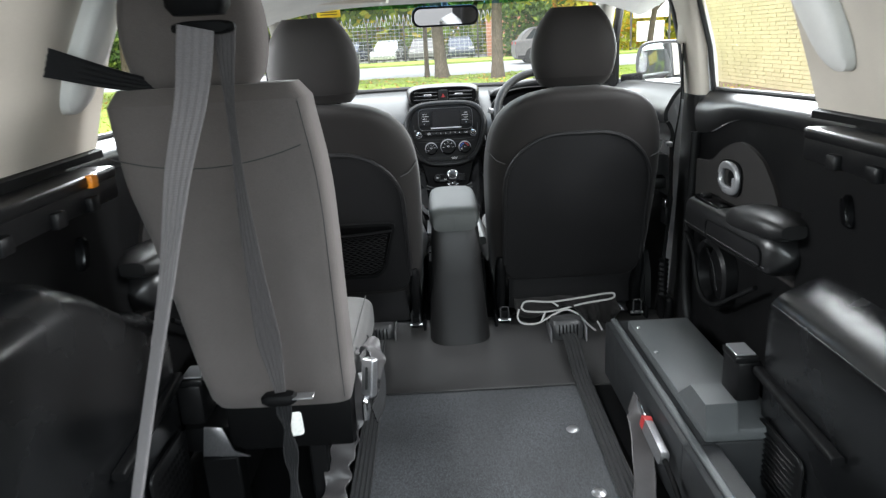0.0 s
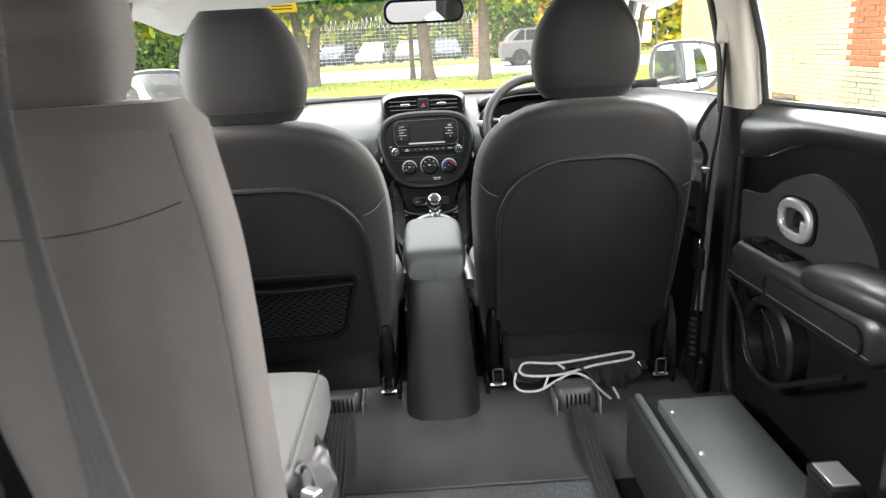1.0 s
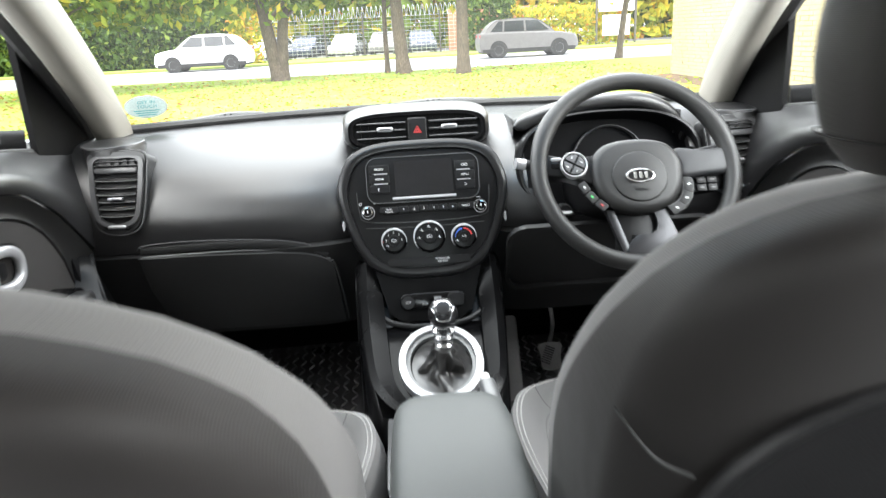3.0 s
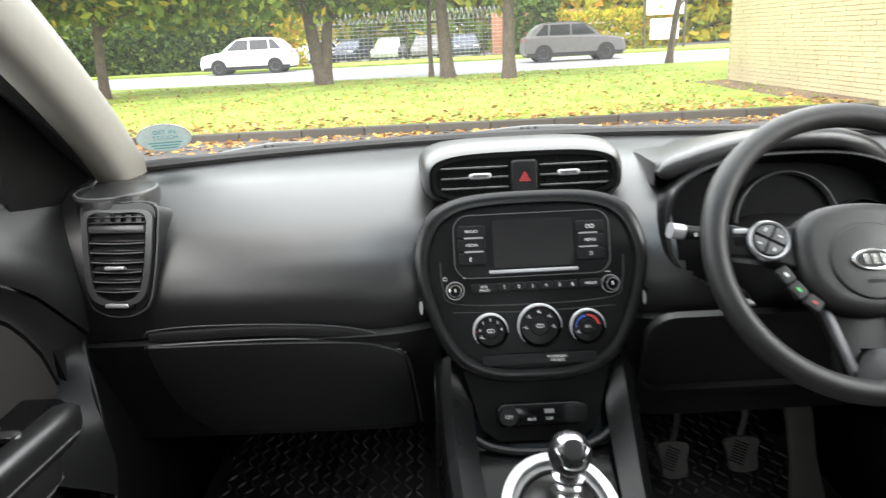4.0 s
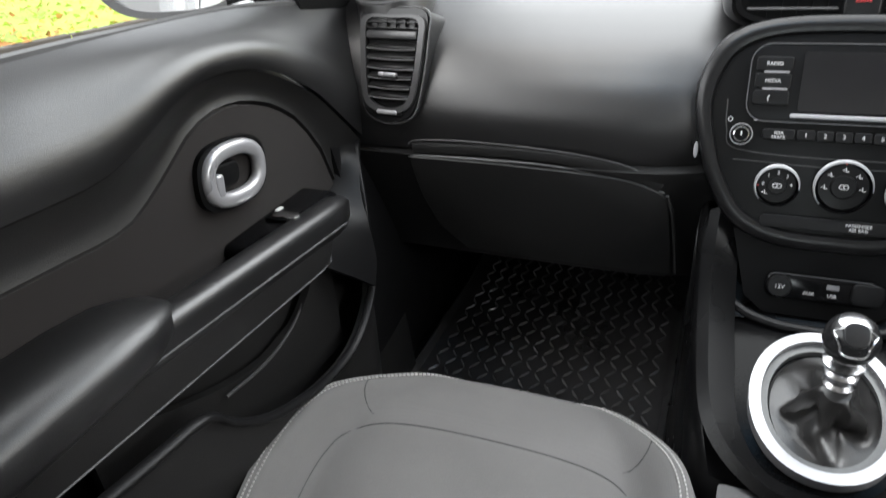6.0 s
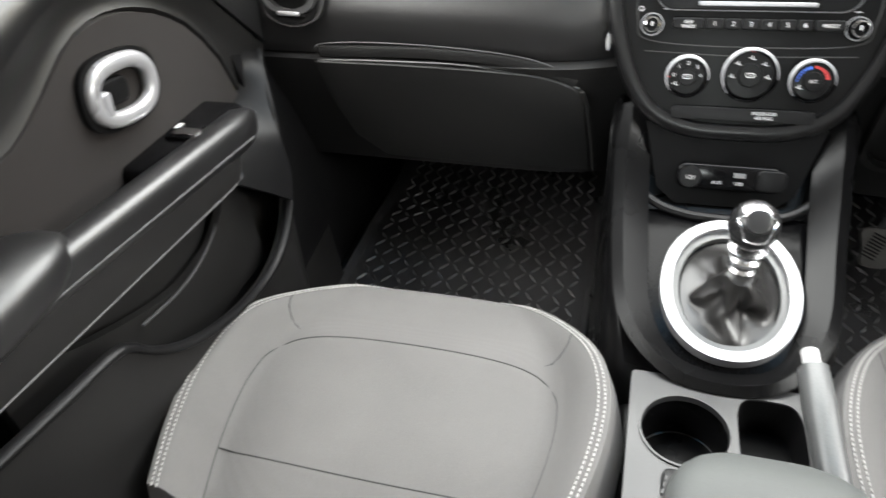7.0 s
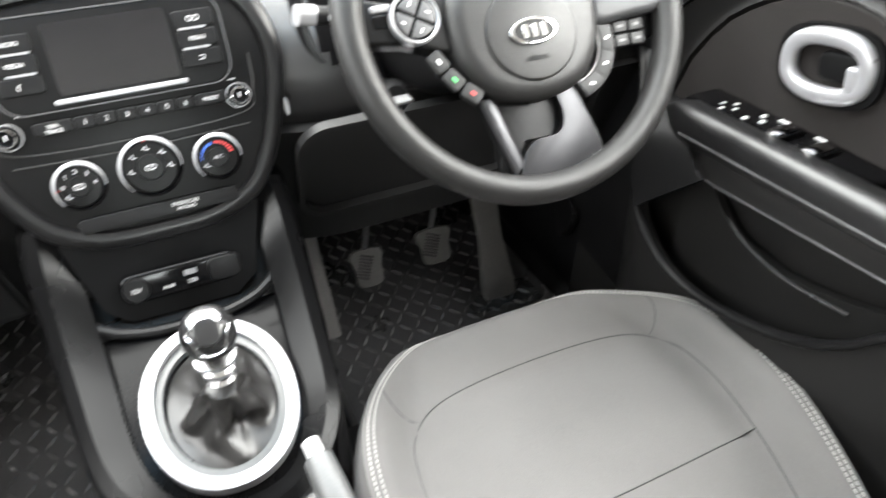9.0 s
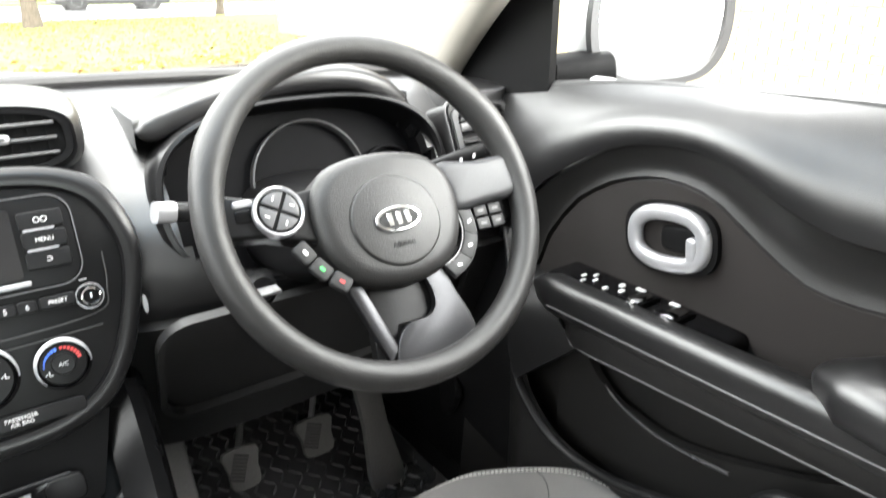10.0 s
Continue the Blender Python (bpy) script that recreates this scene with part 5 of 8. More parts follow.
    BACKW = curve1([(0.50, 0.240), (0.60, 0.250), (0.75, 0.257), (0.90, 0.260), (0.98, 0.256), (1.04, 0.245), (1.09, 0.222), (1.125, 0.184), (1.148, 0.130), (1.160, 0.06)])
    for k in range(41):
        t = k / 40
        z = 0.515 + 0.645 * (t if t < 0.7 else 0.7 + 0.3 * math.sin((t - 0.7) / 0.3 * math.pi / 2))
        w = BACKW(z)
        d = 0.15 * (1 - (0.50 if cx > 0 else 0.28) * smoothstep(0.86, 1.0, t) ** 2) * (1 - 0.25 * smoothstep(0.1, 0.0, t))
        wing = 0.035 + 0.11 * smoothstep(1.16, 0.82, z)
        ring = []
        for x, y in oval(2 * w, d, 3.6, 48):
            ring.append((cx + x, yb(z) + 0.075 + y + (wing * (abs(x) / 0.26) ** 3 if y > 0 else 0.022 * (abs(x) / 0.26) ** 4), z))
        rings.append(ring)
    # same cloth both sides: darker copy behind, lighter copy facing the windscreen light
    part("backrest", loft([r[24:] + r[:1] for r in rings], close=False, caps=False), CLOTH, st, "cloth back of the seat, its shade put into the colour")
    part("backrest_front", loft([r[:25] for r in rings], close=False, caps=False), CLOTH_LT, st, "cloth backrest with side bolsters, daylight put into the colour")
    part("backrest_top", loft([rings[-1], [(cx + (x - cx) * 0.3, yb(1.16) + 0.07 + (y - yb(1.16) - 0.07) * 0.3, z + 0.002) for x, y, z in rings[-1]]]), CLOTH, st)
    nrm = axes((cx, yb(0.795) - 0.001, 0.795), (1, 0, 0), (0, -slope, 1))
    pn = part("back_panel", slab(arch(0.425, 0.495, 0.165, 0.05), 0.013, nrm @ Matrix.Translation((0, 0, -0.006)), 0.006, 3), VINYL, st, "black vinyl seat-back panel")
    lip = [(x, y) for x, y in arch(0.428, 0.498, 0.166, 0.051)[:18]]
    lip = [(0.2140, -0.185), (0.2145, -0.08)] + lip + [(-0.2145, -0.08), (-0.2140, -0.185)]
    part("panel_piping", tube([nrm @ Vector((x, y, 0.0040)) for x, y in lip], 0.0062, 8, False, tuple(nrm.to_3x3() @ Vector((0, 0, 1)))), VINYL, pn, "raised black edge roll")
    for s in (-1, 1):
        part("shoulder_seam", tube(spline([(cx + s * 0.212, yb(0.93) - 0.001, 0.95), (cx + s * 0.238, yb(0.94) + 0.012, 0.962), (cx + s * 0.2575, yb(0.95) + 0.05, 0.985)], 4), 0.0016, 5), SEAM, st)
        hg = part("hinge_cover", loft([[(cx + s * 0.222 + x, yb(z) + 0.045 + y, z) for x, y in oval(a, b, 3, 20)] for z, a, b in ((0.40, 0.026, 0.05), (0.46, 0.034, 0.07), (0.56, 0.036, 0.085), (0.615, 0.030, 0.075), (0.63, 0.020, 0.055))]), HARD, st, "black hinge cover")
    part("back_skirt", loft([[(cx + x, yb(0.52) + 0.03 + y, z) for x, y in oval(0.40, d, 4, 28)] for z, d in ((0.445, 0.03), (0.47, 0.05), (0.55, 0.06))]), VINYL, st)
    if pocket:
        pm = nrm @ Matrix.Translation((-0.005, -0.078, 0.008))

        def trap(w, h, r1, r2):
            return [(x * (1 - 0.26 * (0.5 - y / h)), y) for x, y in arch(w, h, r1, r2)]
        net = part("net_pocket", frame_ring(trap(0.385, 0.205, 0.02, 0.050), trap(0.365, 0.185, 0.015, 0.045), 0.008, pm, 0.004), HARD, st, "black mesh net pocket")
        part("pocket_back", slab(trap(0.37, 0.190, 0.02, 0.045), 0.002, pm), MATTE, net)
        part("pocket_hem", sweep([pm @ Vector((-0.178 + 0.356 * k / 12, 0.074 - 0.012 * math.sin(math.pi * k / 12), 0.007)) for k in range(13)], rrect(0.006, 0.016, 0.002, 2), up=tuple(pm.to_3x3() @ Vector((0, 0, 1)))), MATTE, net)
        cords = []
        for r in range(19):
            yy = 0.062 - 0.0080 * r
            half_w = 0.180 * (1 - 0.26 * (0.5 - yy / 0.205)) - 0.006 - (0.022 * ((r - 15) / 3) ** 2 if r > 15 else 0)
            m_ = int(half_w * 190)
            cords.append(tube([pm @ Vector((x, yy - 0.010 * (1 - (x / 0.18) ** 2) * (1 - r / 19) + 0.0024 * (1 if (i + r) % 2 else -1), 0.006)) for i, x in enumerate(np.linspace(-half_w, half_w, m_))], 0.0019, 5, up=(0, 1, 0)))
        part("net_weave", joined(*cords), VINYL, net)
    # headrest
    zh = 1.163
    part("headrest", headrest_mesh(cx - 0.012 * (1 if cx > 0 else -1), head_y + 0.045, zh, 1.372, 0.236, 0.125, 0.02), CLOTH, st, "rounded headrest in the shaded tone of the seat cloth")
    for s in (-1, 1):
        part("headrest_post", tube([(cx + s * 0.06, head_y + 0.055, 1.10), (cx + s * 0.06, head_y + 0.05, 1.19)], 0.006, 10), CHROME, st)
        part("post_collar", revolve([(0, 0.008), (0.010, 0.008), (0.013, 0.0)], 16, Matrix.Translation((cx + s * 0.06, head_y + 0.055, 1.152))), MATTE, st)
    part("headrest_seam", tube([(cx - 0.012 * (1 if cx > 0 else -1) + x, head_y + 0.045 - 0.002 + y, zh + 0.024) for x, y in oval(0.222, 0.119, 3.2, 40)], 0.0009, 5, True), BAGCLOTH, st)
    return st


front_seat("front_seat", -0.358, 1.715, 0.40, 1.50, "charcoal cloth passenger seat with net pocket on its back", True, 2.500)
front_seat("front_seat", 0.366, 1.778, 0.28, 1.665, "charcoal cloth driver seat with plain black back", False, 2.555)

# ---- single rear seat ----
rs = thing("rear_seat", "grey cloth single rear seat with tall backrest", "car seat", (-0.43, 1.15, 0.345))
RX = -0.432


def rear_y(z):
    return 0.900 - 0.05 * (z - 0.9)


# middle line and half width of the back: it narrows towards the floor on the door side
RC = curve1([(0.60, -0.374), (0.65, -0.3755), (0.70, -0.3815), (0.785, -0.388), (0.888, -0.3955), (0.975, -0.402), (1.09, -0.4165), (1.25, -0.430)])
RW = curve1([(0.60, 0.140), (0.65, 0.1405), (0.70, 0.1455), (0.785, 0.152), (0.888, 0.1595), (0.975, 0.166), (1.09, 0.1765), (1.25, 0.170)])
rings = []
for k in range(25):
    t = k / 24
    z = 0.625 + 0.625 * t
    w = RW(z) * (1 - 0.10 * smoothstep(0.965, 1.0, t)) * (1 - 0.05 * smoothstep(0.04, 0.0, t))
    d = 0.13 * (1 - 0.35 * smoothstep(0.955, 1.0, t)) * (1 - 0.3 * smoothstep(0.05, 0.0, t))
    rings.append([(RC(z) + x, rear_y(z) + 0.065 + y, z) for x, y in oval(2 * w, d, 5.5, 56)])
part("backrest", loft(rings), CLOTH_R, rs, "grey cloth backrest with curved seam")
part("back_seam", tube([(RX + x, rear_y(1.12) - 0.0005, 1.115 + 0.26 * x * x * 4 + 0.03 * x) for x in np.linspace(-0.172, 0.160, 20)], 0.0011, 5), SEAM, rs)
part("side_seam", tube([(RC(z) + RW(z) - 0.012, rear_y(z) + 0.001, z) for z in np.linspace(0.65, 1.22, 14)], 0.0010, 5), SEAM, rs)
part("headrest", headrest_mesh(RX - 0.012, 0.955, 1.250, 1.460, 0.246, 0.11, 0.0, 0.96), CLOTH_R, rs, "grey cloth headrest")
for s in (-1, 1):
    part("headrest_post", tube([(RX - 0.01 + s * 0.06, 0.975, 1.20), (RX - 0.01 + s * 0.06, 0.975, 1.28)], 0.006, 8), CHROME, rs)
part("cushion", loft([[(RX + 0.012 + x * k, y, 0.590 + z * kz) for x, z in oval(0.361, 0.115, 4.5, 44)] for y, k, kz in ((1.10, 0.95, 0.9), (1.12, 1.0, 1.0), (1.30, 1.0, 1.02), (1.46, 1.0, 1.0), (1.485, 0.98, 0.93), (1.497, 0.93, 0.8))]), CLOTH_LT, rs, "pale grey cloth cushion")
part("cushion_seam", tube([(RX + 0.172, y, 0.644) for y in np.linspace(1.13, 1.48, 8)], 0.0015, 5), SEAM, rs)
part("pedestal", joined(box((RX, 1.22, 0.51), (0.37, 0.42, 0.06), 0.01, 2), box((RX - 0.10, 1.20, 0.42), (0.04, 0.40, 0.15), 0.005, 1), box((RX + 0.10, 1.20, 0.42), (0.04, 0.40, 0.15), 0.005, 1)), HARD, rs, "black steel seat pedestal")
part("seat_back_plate", box((-0.378, 1.035, 0.565), (0.262, 0.12, 0.13), 0.01, 2), MATTE, rs)
# buckle straps hanging beside the cushion
bk = thing("seat_buckle", "grey seat belt buckle on crumpled webbing strap", "seat belt", (-0.22, 1.10, 0.36))
pth = spline([(-0.232, 1.28, 0.60), (-0.205, 1.20, 0.57), (-0.200, 1.12, 0.53), (-0.212, 1.06, 0.52)], 6)
part("strap", webbing(pth, [(0.3, 0.4, -0.9)] * len(pth), 0.045), BELT_BK, bk)
part("buckle", slab(rrect(0.030, 0.085, 0.006), 0.018, axes((-0.209, 1.050, 0.620), (0.85, -0.5, 0), (0.16, 0.10, 1)), 0.004), STEEL, bk, "grey metal buckle")
part("buckle_slot", slab(rrect(0.006, 0.050, 0.002), 0.001, axes((-0.209, 1.050, 0.620), (0.85, -0.5, 0), (0.16, 0.10, 1)) @ Matrix.Translation((0, 0, 0.0183))), SEAL, bk)
pth = spline([(-0.236, 1.08, 0.615), (-0.246, 1.03, 0.578), (-0.262, 1.03, 0.53), (-0.274, 1.028, 0.485), (-0.288, 1.012, 0.44), (-0.298, 0.98, 0.40), (-0.304, 0.90, 0.372), (-0.31, 0.70, 0.358)], 8)
part("strap", webbing(pth, [(1, -0.35 + 0.25 * math.sin(0.55 * k), 0.30 * math.sin(k * 0.8)) for k in range(len(pth))], [0.056 + 0.006 * math.sin(0.9 * k) for k in range(len(pth))]), STRAPGREY, bk, "crumpled dark grey webbing")
fold = spline([(-0.240, 1.16, 0.640), (-0.215, 1.13, 0.655), (-0.196, 1.10, 0.630), (-0.205, 1.08, 0.590), (-0.225, 1.06, 0.60)], 6)
part("strap_fold", webbing(fold, [(0.25, 1, 0.3 * math.sin(k * 0.6)) for k in range(len(fold))], 0.055), STRAPGREY, bk)
part("latch", box((-0.222, 1.02, 0.565), (0.012, 0.05, 0.045), 0.003, 1), CHROME, bk)

# ---- hanging rear seat belt with its guide ----
hbelt = thing("seat_belt", "dark grey lap and shoulder belt hanging behind the rear seat", "seat belt", (-0.40, 0.55, 0.40))
GP = Vector((-0.335, 0.660, 1.335))
guide = part("belt_guide", loft([[(GP.x + x, GP.y - 0.010 + y, GP.z + z) for x, z in oval(0.082 * k, 0.018 * k, 3, 28)] for y, k in ((0.0, 0.8), (0.006, 1.0), (0.016, 1.0), (0.022, 0.8))]), MATTE, hbelt, "black belt guide")
part("reel_block", loft([[(GP.x - 0.006 + x, GP.y + 0.01 + y, z) for x, y in oval(0.085 * k, 0.05 * k, 4, 28)] for z, k in ((1.351, 0.75), (1.362, 0.95), (1.41, 1.0), (1.50, 1.1))]), MATTE, hbelt, "black overhead belt reel")
p0 = spline([tuple(GP + Vector((-0.006, -0.014, 0.0))), (-0.362, 0.652, 1.25), (-0.392, 0.635, 1.145), (-0.418, 0.595, 1.0), (-0.442, 0.50, 0.82), (-0.466, 0.40, 0.62), (-0.49, 0.30, 0.40)], 6)
part("webbing", webbing(p0, [(math.cos(a), -math.sin(a), 0) for a in [radians(-2 + 18 * smoothstep(0.0, 0.25, k / len(p0)) + 40 * smoothstep(0.18, 0.6, k / len(p0)) + 10 * smoothstep(0.6, 0.95, k / len(p0))) for k in range(len(p0))]], 0.047), BELT, hbelt, "ribbed dark grey webbing", angle=12)
p1 = spline([tuple(GP + Vector((0.022, 0.016, 0.0))), (-0.322, 0.690, 1.27), (-0.329, 0.705, 1.200), (-0.334, 0.720, 1.08), (-0.334, 0.735, 0.95), (-0.332, 0.742, 0.87), (-0.328, 0.745, 0.81), (-0.324, 0.745, 0.757)], 7)
p1w = curve1([(0.0, 0.030), (0.18, 0.016), (0.32, 0.012), (0.52, 0.026), (0.74, 0.038), (0.90, 0.026), (1.0, 0.018)])
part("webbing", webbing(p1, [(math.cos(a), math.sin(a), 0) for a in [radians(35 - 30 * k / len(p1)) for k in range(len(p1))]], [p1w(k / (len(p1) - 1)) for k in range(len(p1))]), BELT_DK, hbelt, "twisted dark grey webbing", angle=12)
part("tongue", loft([[(-0.326 + x, 0.742 + y, 0.747 + z) for x, y in oval(0.060 * k, 0.03 * k, 3, 24)] for z, k in ((-0.009, 0.8), (-0.004, 1.0), (0.004, 1.0), (0.009, 0.8))]), MATTE, hbelt, "black belt tongue")
part("tongue_plate", box((-0.286, 0.740, 0.750), (0.036, 0.020, 0.003), 0.001, 1), STEEL, hbelt)
p2 = spline([(-0.323, 0.745, 0.74), (-0.322, 0.750, 0.68), (-0.322, 0.75, 0.60), (-0.324, 0.74, 0.50), (-0.33, 0.70, 0.41), (-0.34, 0.60, 0.365)], 5)
part("webbing", webbing(p2, [(1, 0.5 * math.sin(k), 0) for k in range(len(p2))], [0.020 + 0.006 * math.sin(k) for k in range(len(p2))]), BELT_BK, hbelt)
part("tag", slab(rrect(0.024, 0.044, 0.006), 0.002, axes((-0.308, 0.755, 0.690), (1, 0.1, 0.05), (-0.15, 0, 1)), 0.0005), TAG, hbelt, "white paper tag")
# shoulder belt from the pillar to the seat
sb = thing("shoulder_belt", "black belt stretched from the pillar to the rear seat", "seat belt", (-0.68, 0.55, 1.25))
p3 = spline([(-0.676, 0.795, 1.318), (-0.640, 0.835, 1.302), (-0.58, 0.885, 1.275), (-0.530, 0.92, 1.258), (-0.490, 0.945, 1.250)], 6)
part("webbing", webbing(p3, [(0.05, -0.15, 1 - 0.5 * k / len(p3)) for k in range(len(p3))], [0.056 - 0.042 * k / len(p3) for k in range(len(p3))]), BELT_BK, sb)
part("slot_plate", box((-0.680, 0.792, 1.319), (0.014, 0.020, 0.066), 0.004, 2), MATTE, sb)

# ---- bodyshell ----
# rear floor
solo("floor_2", box((0.055, 0.30, 0.335), (0.58, 2.33, 0.020), 0.003, 1), RAMP, "dark speckled grit wheelchair floor", "floor", kind="structure")
fl = thing("floor_3", "charcoal vinyl floor sloping up behind the front seats", "floor", (0, 1.65, 0.36), kind="structure")
part("vinyl", thick(grid(lambda u, v: (-0.66 + 1.32 * u, 1.462 + 0.46 * v, 0.343 + 0.062 * smoothstep(0.05, 0.75, v) - 0.03 * smoothstep(0.8, 1, v)), 8, 18), 0.008), FLOORVINYL, fl)
part("edge_strip", box((0.06, 1.463, 0.349), (0.60, 0.010, 0.006), 0.002, 1), FLOORVINYL, fl)
solo("floor_4", joined(box((-0.50, 0.32, 0.330), (0.50, 2.30, 0.02)), box((0.55, 0.32, 0.330), (0.36, 2.30, 0.02))), MATTE, "black side floor under the seat and box", "floor", kind="structure")
rail = thing("floor_rail", "black aluminium seat rail let into the floor", "rail", (-0.26, 0.4, 0.34), kind="")
part("channel", joined(box((-0.272, 0.40, 0.346), (0.012, 1.95, 0.022), 0.002, 1), box((-0.238, 0.40, 0.346), (0.012, 1.95, 0.022), 0.002, 1), box((-0.255, 0.40, 0.338), (0.03, 1.95, 0.006))), HARD, rail)
for y in (1.235, 0.98):
    bolt = solo("floor_bolt", revolve([(0, 0.005), (0.010, 0.0048), (0.0155, 0.0025), (0.0165, 0.0)], 20, Matrix.Translation((0.262 + (1.235 - y) * 0.03, y, 0.345))), STEEL, "domed grey floor bolt in the grit floor", "bolt", "floor bolts")


def restraint(x, y, rz, label):
    r = thing("belt_retractor", label, "belt retractor", (x, y, 0.36), "wheelchair restraints")
    m = Matrix.Translation((x, y, 0.385)) @ pose(0, 0, 0, 0, 0, rz)
    part("base_plate", joined(box((0, -0.010, -0.018), (0.116, 0.105, 0.006), 0.002, 1, m), box((-0.055, -0.010, 0.012), (0.004, 0.090, 0.060), 0.001, 1, m), box((0.055, -0.010, 0.012), (0.004, 0.090, 0.060), 0.001, 1, m)), STEEL, r, "steel base and cheeks")
    part("cover", loft([[m @ Vector((xx, yy, z)) for xx, yy in oval(w, d, 4, 32)] for z, w, d in ((-0.015, 0.104, 0.088), (0.015, 0.104, 0.088), (0.044, 0.102, 0.080), (0.056, 0.094, 0.060), (0.060, 0.06, 0.03))]), TRIMGREY, r, "satin grey cover")
    for k in range(6):
        part("cooling_rib", box((-0.028 + 0.0112 * k, -0.041, 0.030), (0.0036, 0.014, 0.034), 0.001, 1, m), MATTE, r)
    return r


restraint(0.338, 1.725, 0, "black wheelchair belt retractor with silver base under the driver seat")
restraint(-0.262, 1.775, 0, "black wheelchair belt retractor with silver base beside the passenger seat")
strap = thing("restraint_belt", "black restraint belt lying along the grit floor", "belt", (0.33, 1.2, 0.345))
pb = spline([(0.338, 1.70, 0.405), (0.338, 1.63, 0.402), (0.336, 1.55, 0.385), (0.338, 1.46, 0.355), (0.335, 1.2, 0.351), (0.328, 0.8, 0.350), (0.33, 0.3, 0.350)], 6)
part("webbing", webbing(pb, [(1, 0, 0.02)] * len(pb), 0.046, 0.003), STRAPBLACK, strap)
strap2 = thing("restraint_belt", "black restraint belt beside the rear seat", "belt", (-0.26, 1.5, 0.345))
pb = spline([(-0.262, 1.730, 0.395), (-0.258, 1.60, 0.400), (-0.255, 1.46, 0.362), (-0.252, 1.2, 0.362), (-0.25, 0.9, 0.361)], 6)
part("webbing", webbing(pb, [(1, 0, 0.02)] * len(pb), 0.046, 0.003), BELT_BK, strap2)

# the folded bag under the driver seat
bag = thing("folded_bag", "folded black bag with white piping under the driver seat", "bag", (0.36, 1.82, 0.38))


bag_top = curve1([(0.18, 0.486), (0.26, 0.492), (0.38, 0.490), (0.47, 0.497), (0.52, 0.480)])
bag_low = curve1([(0.18, 0.448), (0.20, 0.425), (0.25, 0.424), (0.30, 0.445), (0.34, 0.458), (0.38, 0.442), (0.42, 0.398), (0.455, 0.372), (0.50, 0.378), (0.52, 0.42)])


def bagf(u, v):
    x = 0.185 + 0.33 * u
    z = bag_low(x) + (bag_top(x) - bag_low(x)) * v
    return (x, 1.782 - 0.030 * math.sin(math.pi * v) ** 0.7 + 0.010 * math.sin(26 * u + 7 * v) * (0.3 + u) + 0.006 * math.sin(47 * u * (1 + 0.3 * v) - 11 * v) * smoothstep(0.35, 0.6, u) + 0.05 * v * v, z)


part("cloth", thick(grid(bagf, 48, 12), 0.010), BAGCLOTH, bag, "crumpled dark grey cloth")
part("top_fold", thick(grid(lambda u, v: (0.185 + 0.33 * u, 1.825 + 0.13 * v, bag_top(0.185 + 0.33 * u) + 0.006 * math.sin(9 * u + 3 * v) + 0.02 * v), 24, 6), 0.010), BAGCLOTH, bag)
for pts in ([(0.20, 0.470), (0.22, 0.487), (0.30, 0.482), (0.40, 0.490), (0.49, 0.498), (0.502, 0.488), (0.48, 0.480), (0.40, 0.472), (0.30, 0.455), (0.22, 0.458), (0.20, 0.470)],
            [(0.193, 0.466), (0.187, 0.440), (0.205, 0.424), (0.25, 0.423), (0.30, 0.444), (0.34, 0.457), (0.375, 0.446), (0.41, 0.412), (0.432, 0.392), (0.425, 0.385)],
            [(0.262, 0.428), (0.275, 0.452)], [(0.440, 0.420), (0.452, 0.395), (0.448, 0.380), (0.466, 0.366)], [(0.30, 0.482), (0.32, 0.468)]):
    part("piping", sweep(spline([(x, 1.742 + 0.025 * (z - 0.44) / 0.05, z) for x, z in pts], 5), rrect(0.0058, 0.0022, 0.0008, 2), up=(0, -1, 0.25)), PIPING, bag, "pale grey edge tape")

# steel box along the right-hand side
bx = thing("floor_box", "low dark grey steel box along the floor with lid", "storage box", (0.54, 0.65, 0.345))
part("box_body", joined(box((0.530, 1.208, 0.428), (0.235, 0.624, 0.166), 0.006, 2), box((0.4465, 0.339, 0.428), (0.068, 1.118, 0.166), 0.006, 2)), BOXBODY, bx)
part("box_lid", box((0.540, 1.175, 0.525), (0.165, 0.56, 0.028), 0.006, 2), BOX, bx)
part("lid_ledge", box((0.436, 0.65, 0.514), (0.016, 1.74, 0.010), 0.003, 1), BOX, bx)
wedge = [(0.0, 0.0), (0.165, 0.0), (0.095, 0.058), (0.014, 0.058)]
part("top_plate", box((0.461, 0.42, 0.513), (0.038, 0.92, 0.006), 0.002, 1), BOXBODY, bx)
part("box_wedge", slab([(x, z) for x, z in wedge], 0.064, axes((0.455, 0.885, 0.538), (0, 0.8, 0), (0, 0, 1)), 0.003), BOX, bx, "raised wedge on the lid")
for y in (1.40, 1.25, 1.02):
    part("lid_screw", revolve([(0, 0.003), (0.004, 0.0028), (0.006, 0.0)], 14, Matrix.Translation((0.472, y, 0.539))), STEEL, bx)
part("belt_slot", box((0.438, 1.36, 0.40), (0.006, 0.10, 0.012), 0.002, 1), MATTE, bx)
rb = thing("buckle_stalk", "belt buckle with red release button beside the box", "seat belt", (0.44, 0.85, 0.45))
pq = spline([(0.405, 1.22, 0.425), (0.400, 1.17, 0.430), (0.398, 1.12, 0.41), (0.388, 1.06, 0.375), (0.372, 0.99, 0.362), (0.352, 0.92, 0.358), (0.34, 0.80, 0.356)], 6)
part("strap", webbing(pq, [(0.25 + 0.6 * k / len(pq), 0.7 - 0.5 * k / len(pq), 0.45 - 0.4 * k / len(pq)) for k in range(len(pq))], 0.048), STRAPGREY, rb, "dark grey webbing")
BKM = axes((0.390, 0.985, 0.462), (0, 1, 0.10), (0.15, 0, 1))
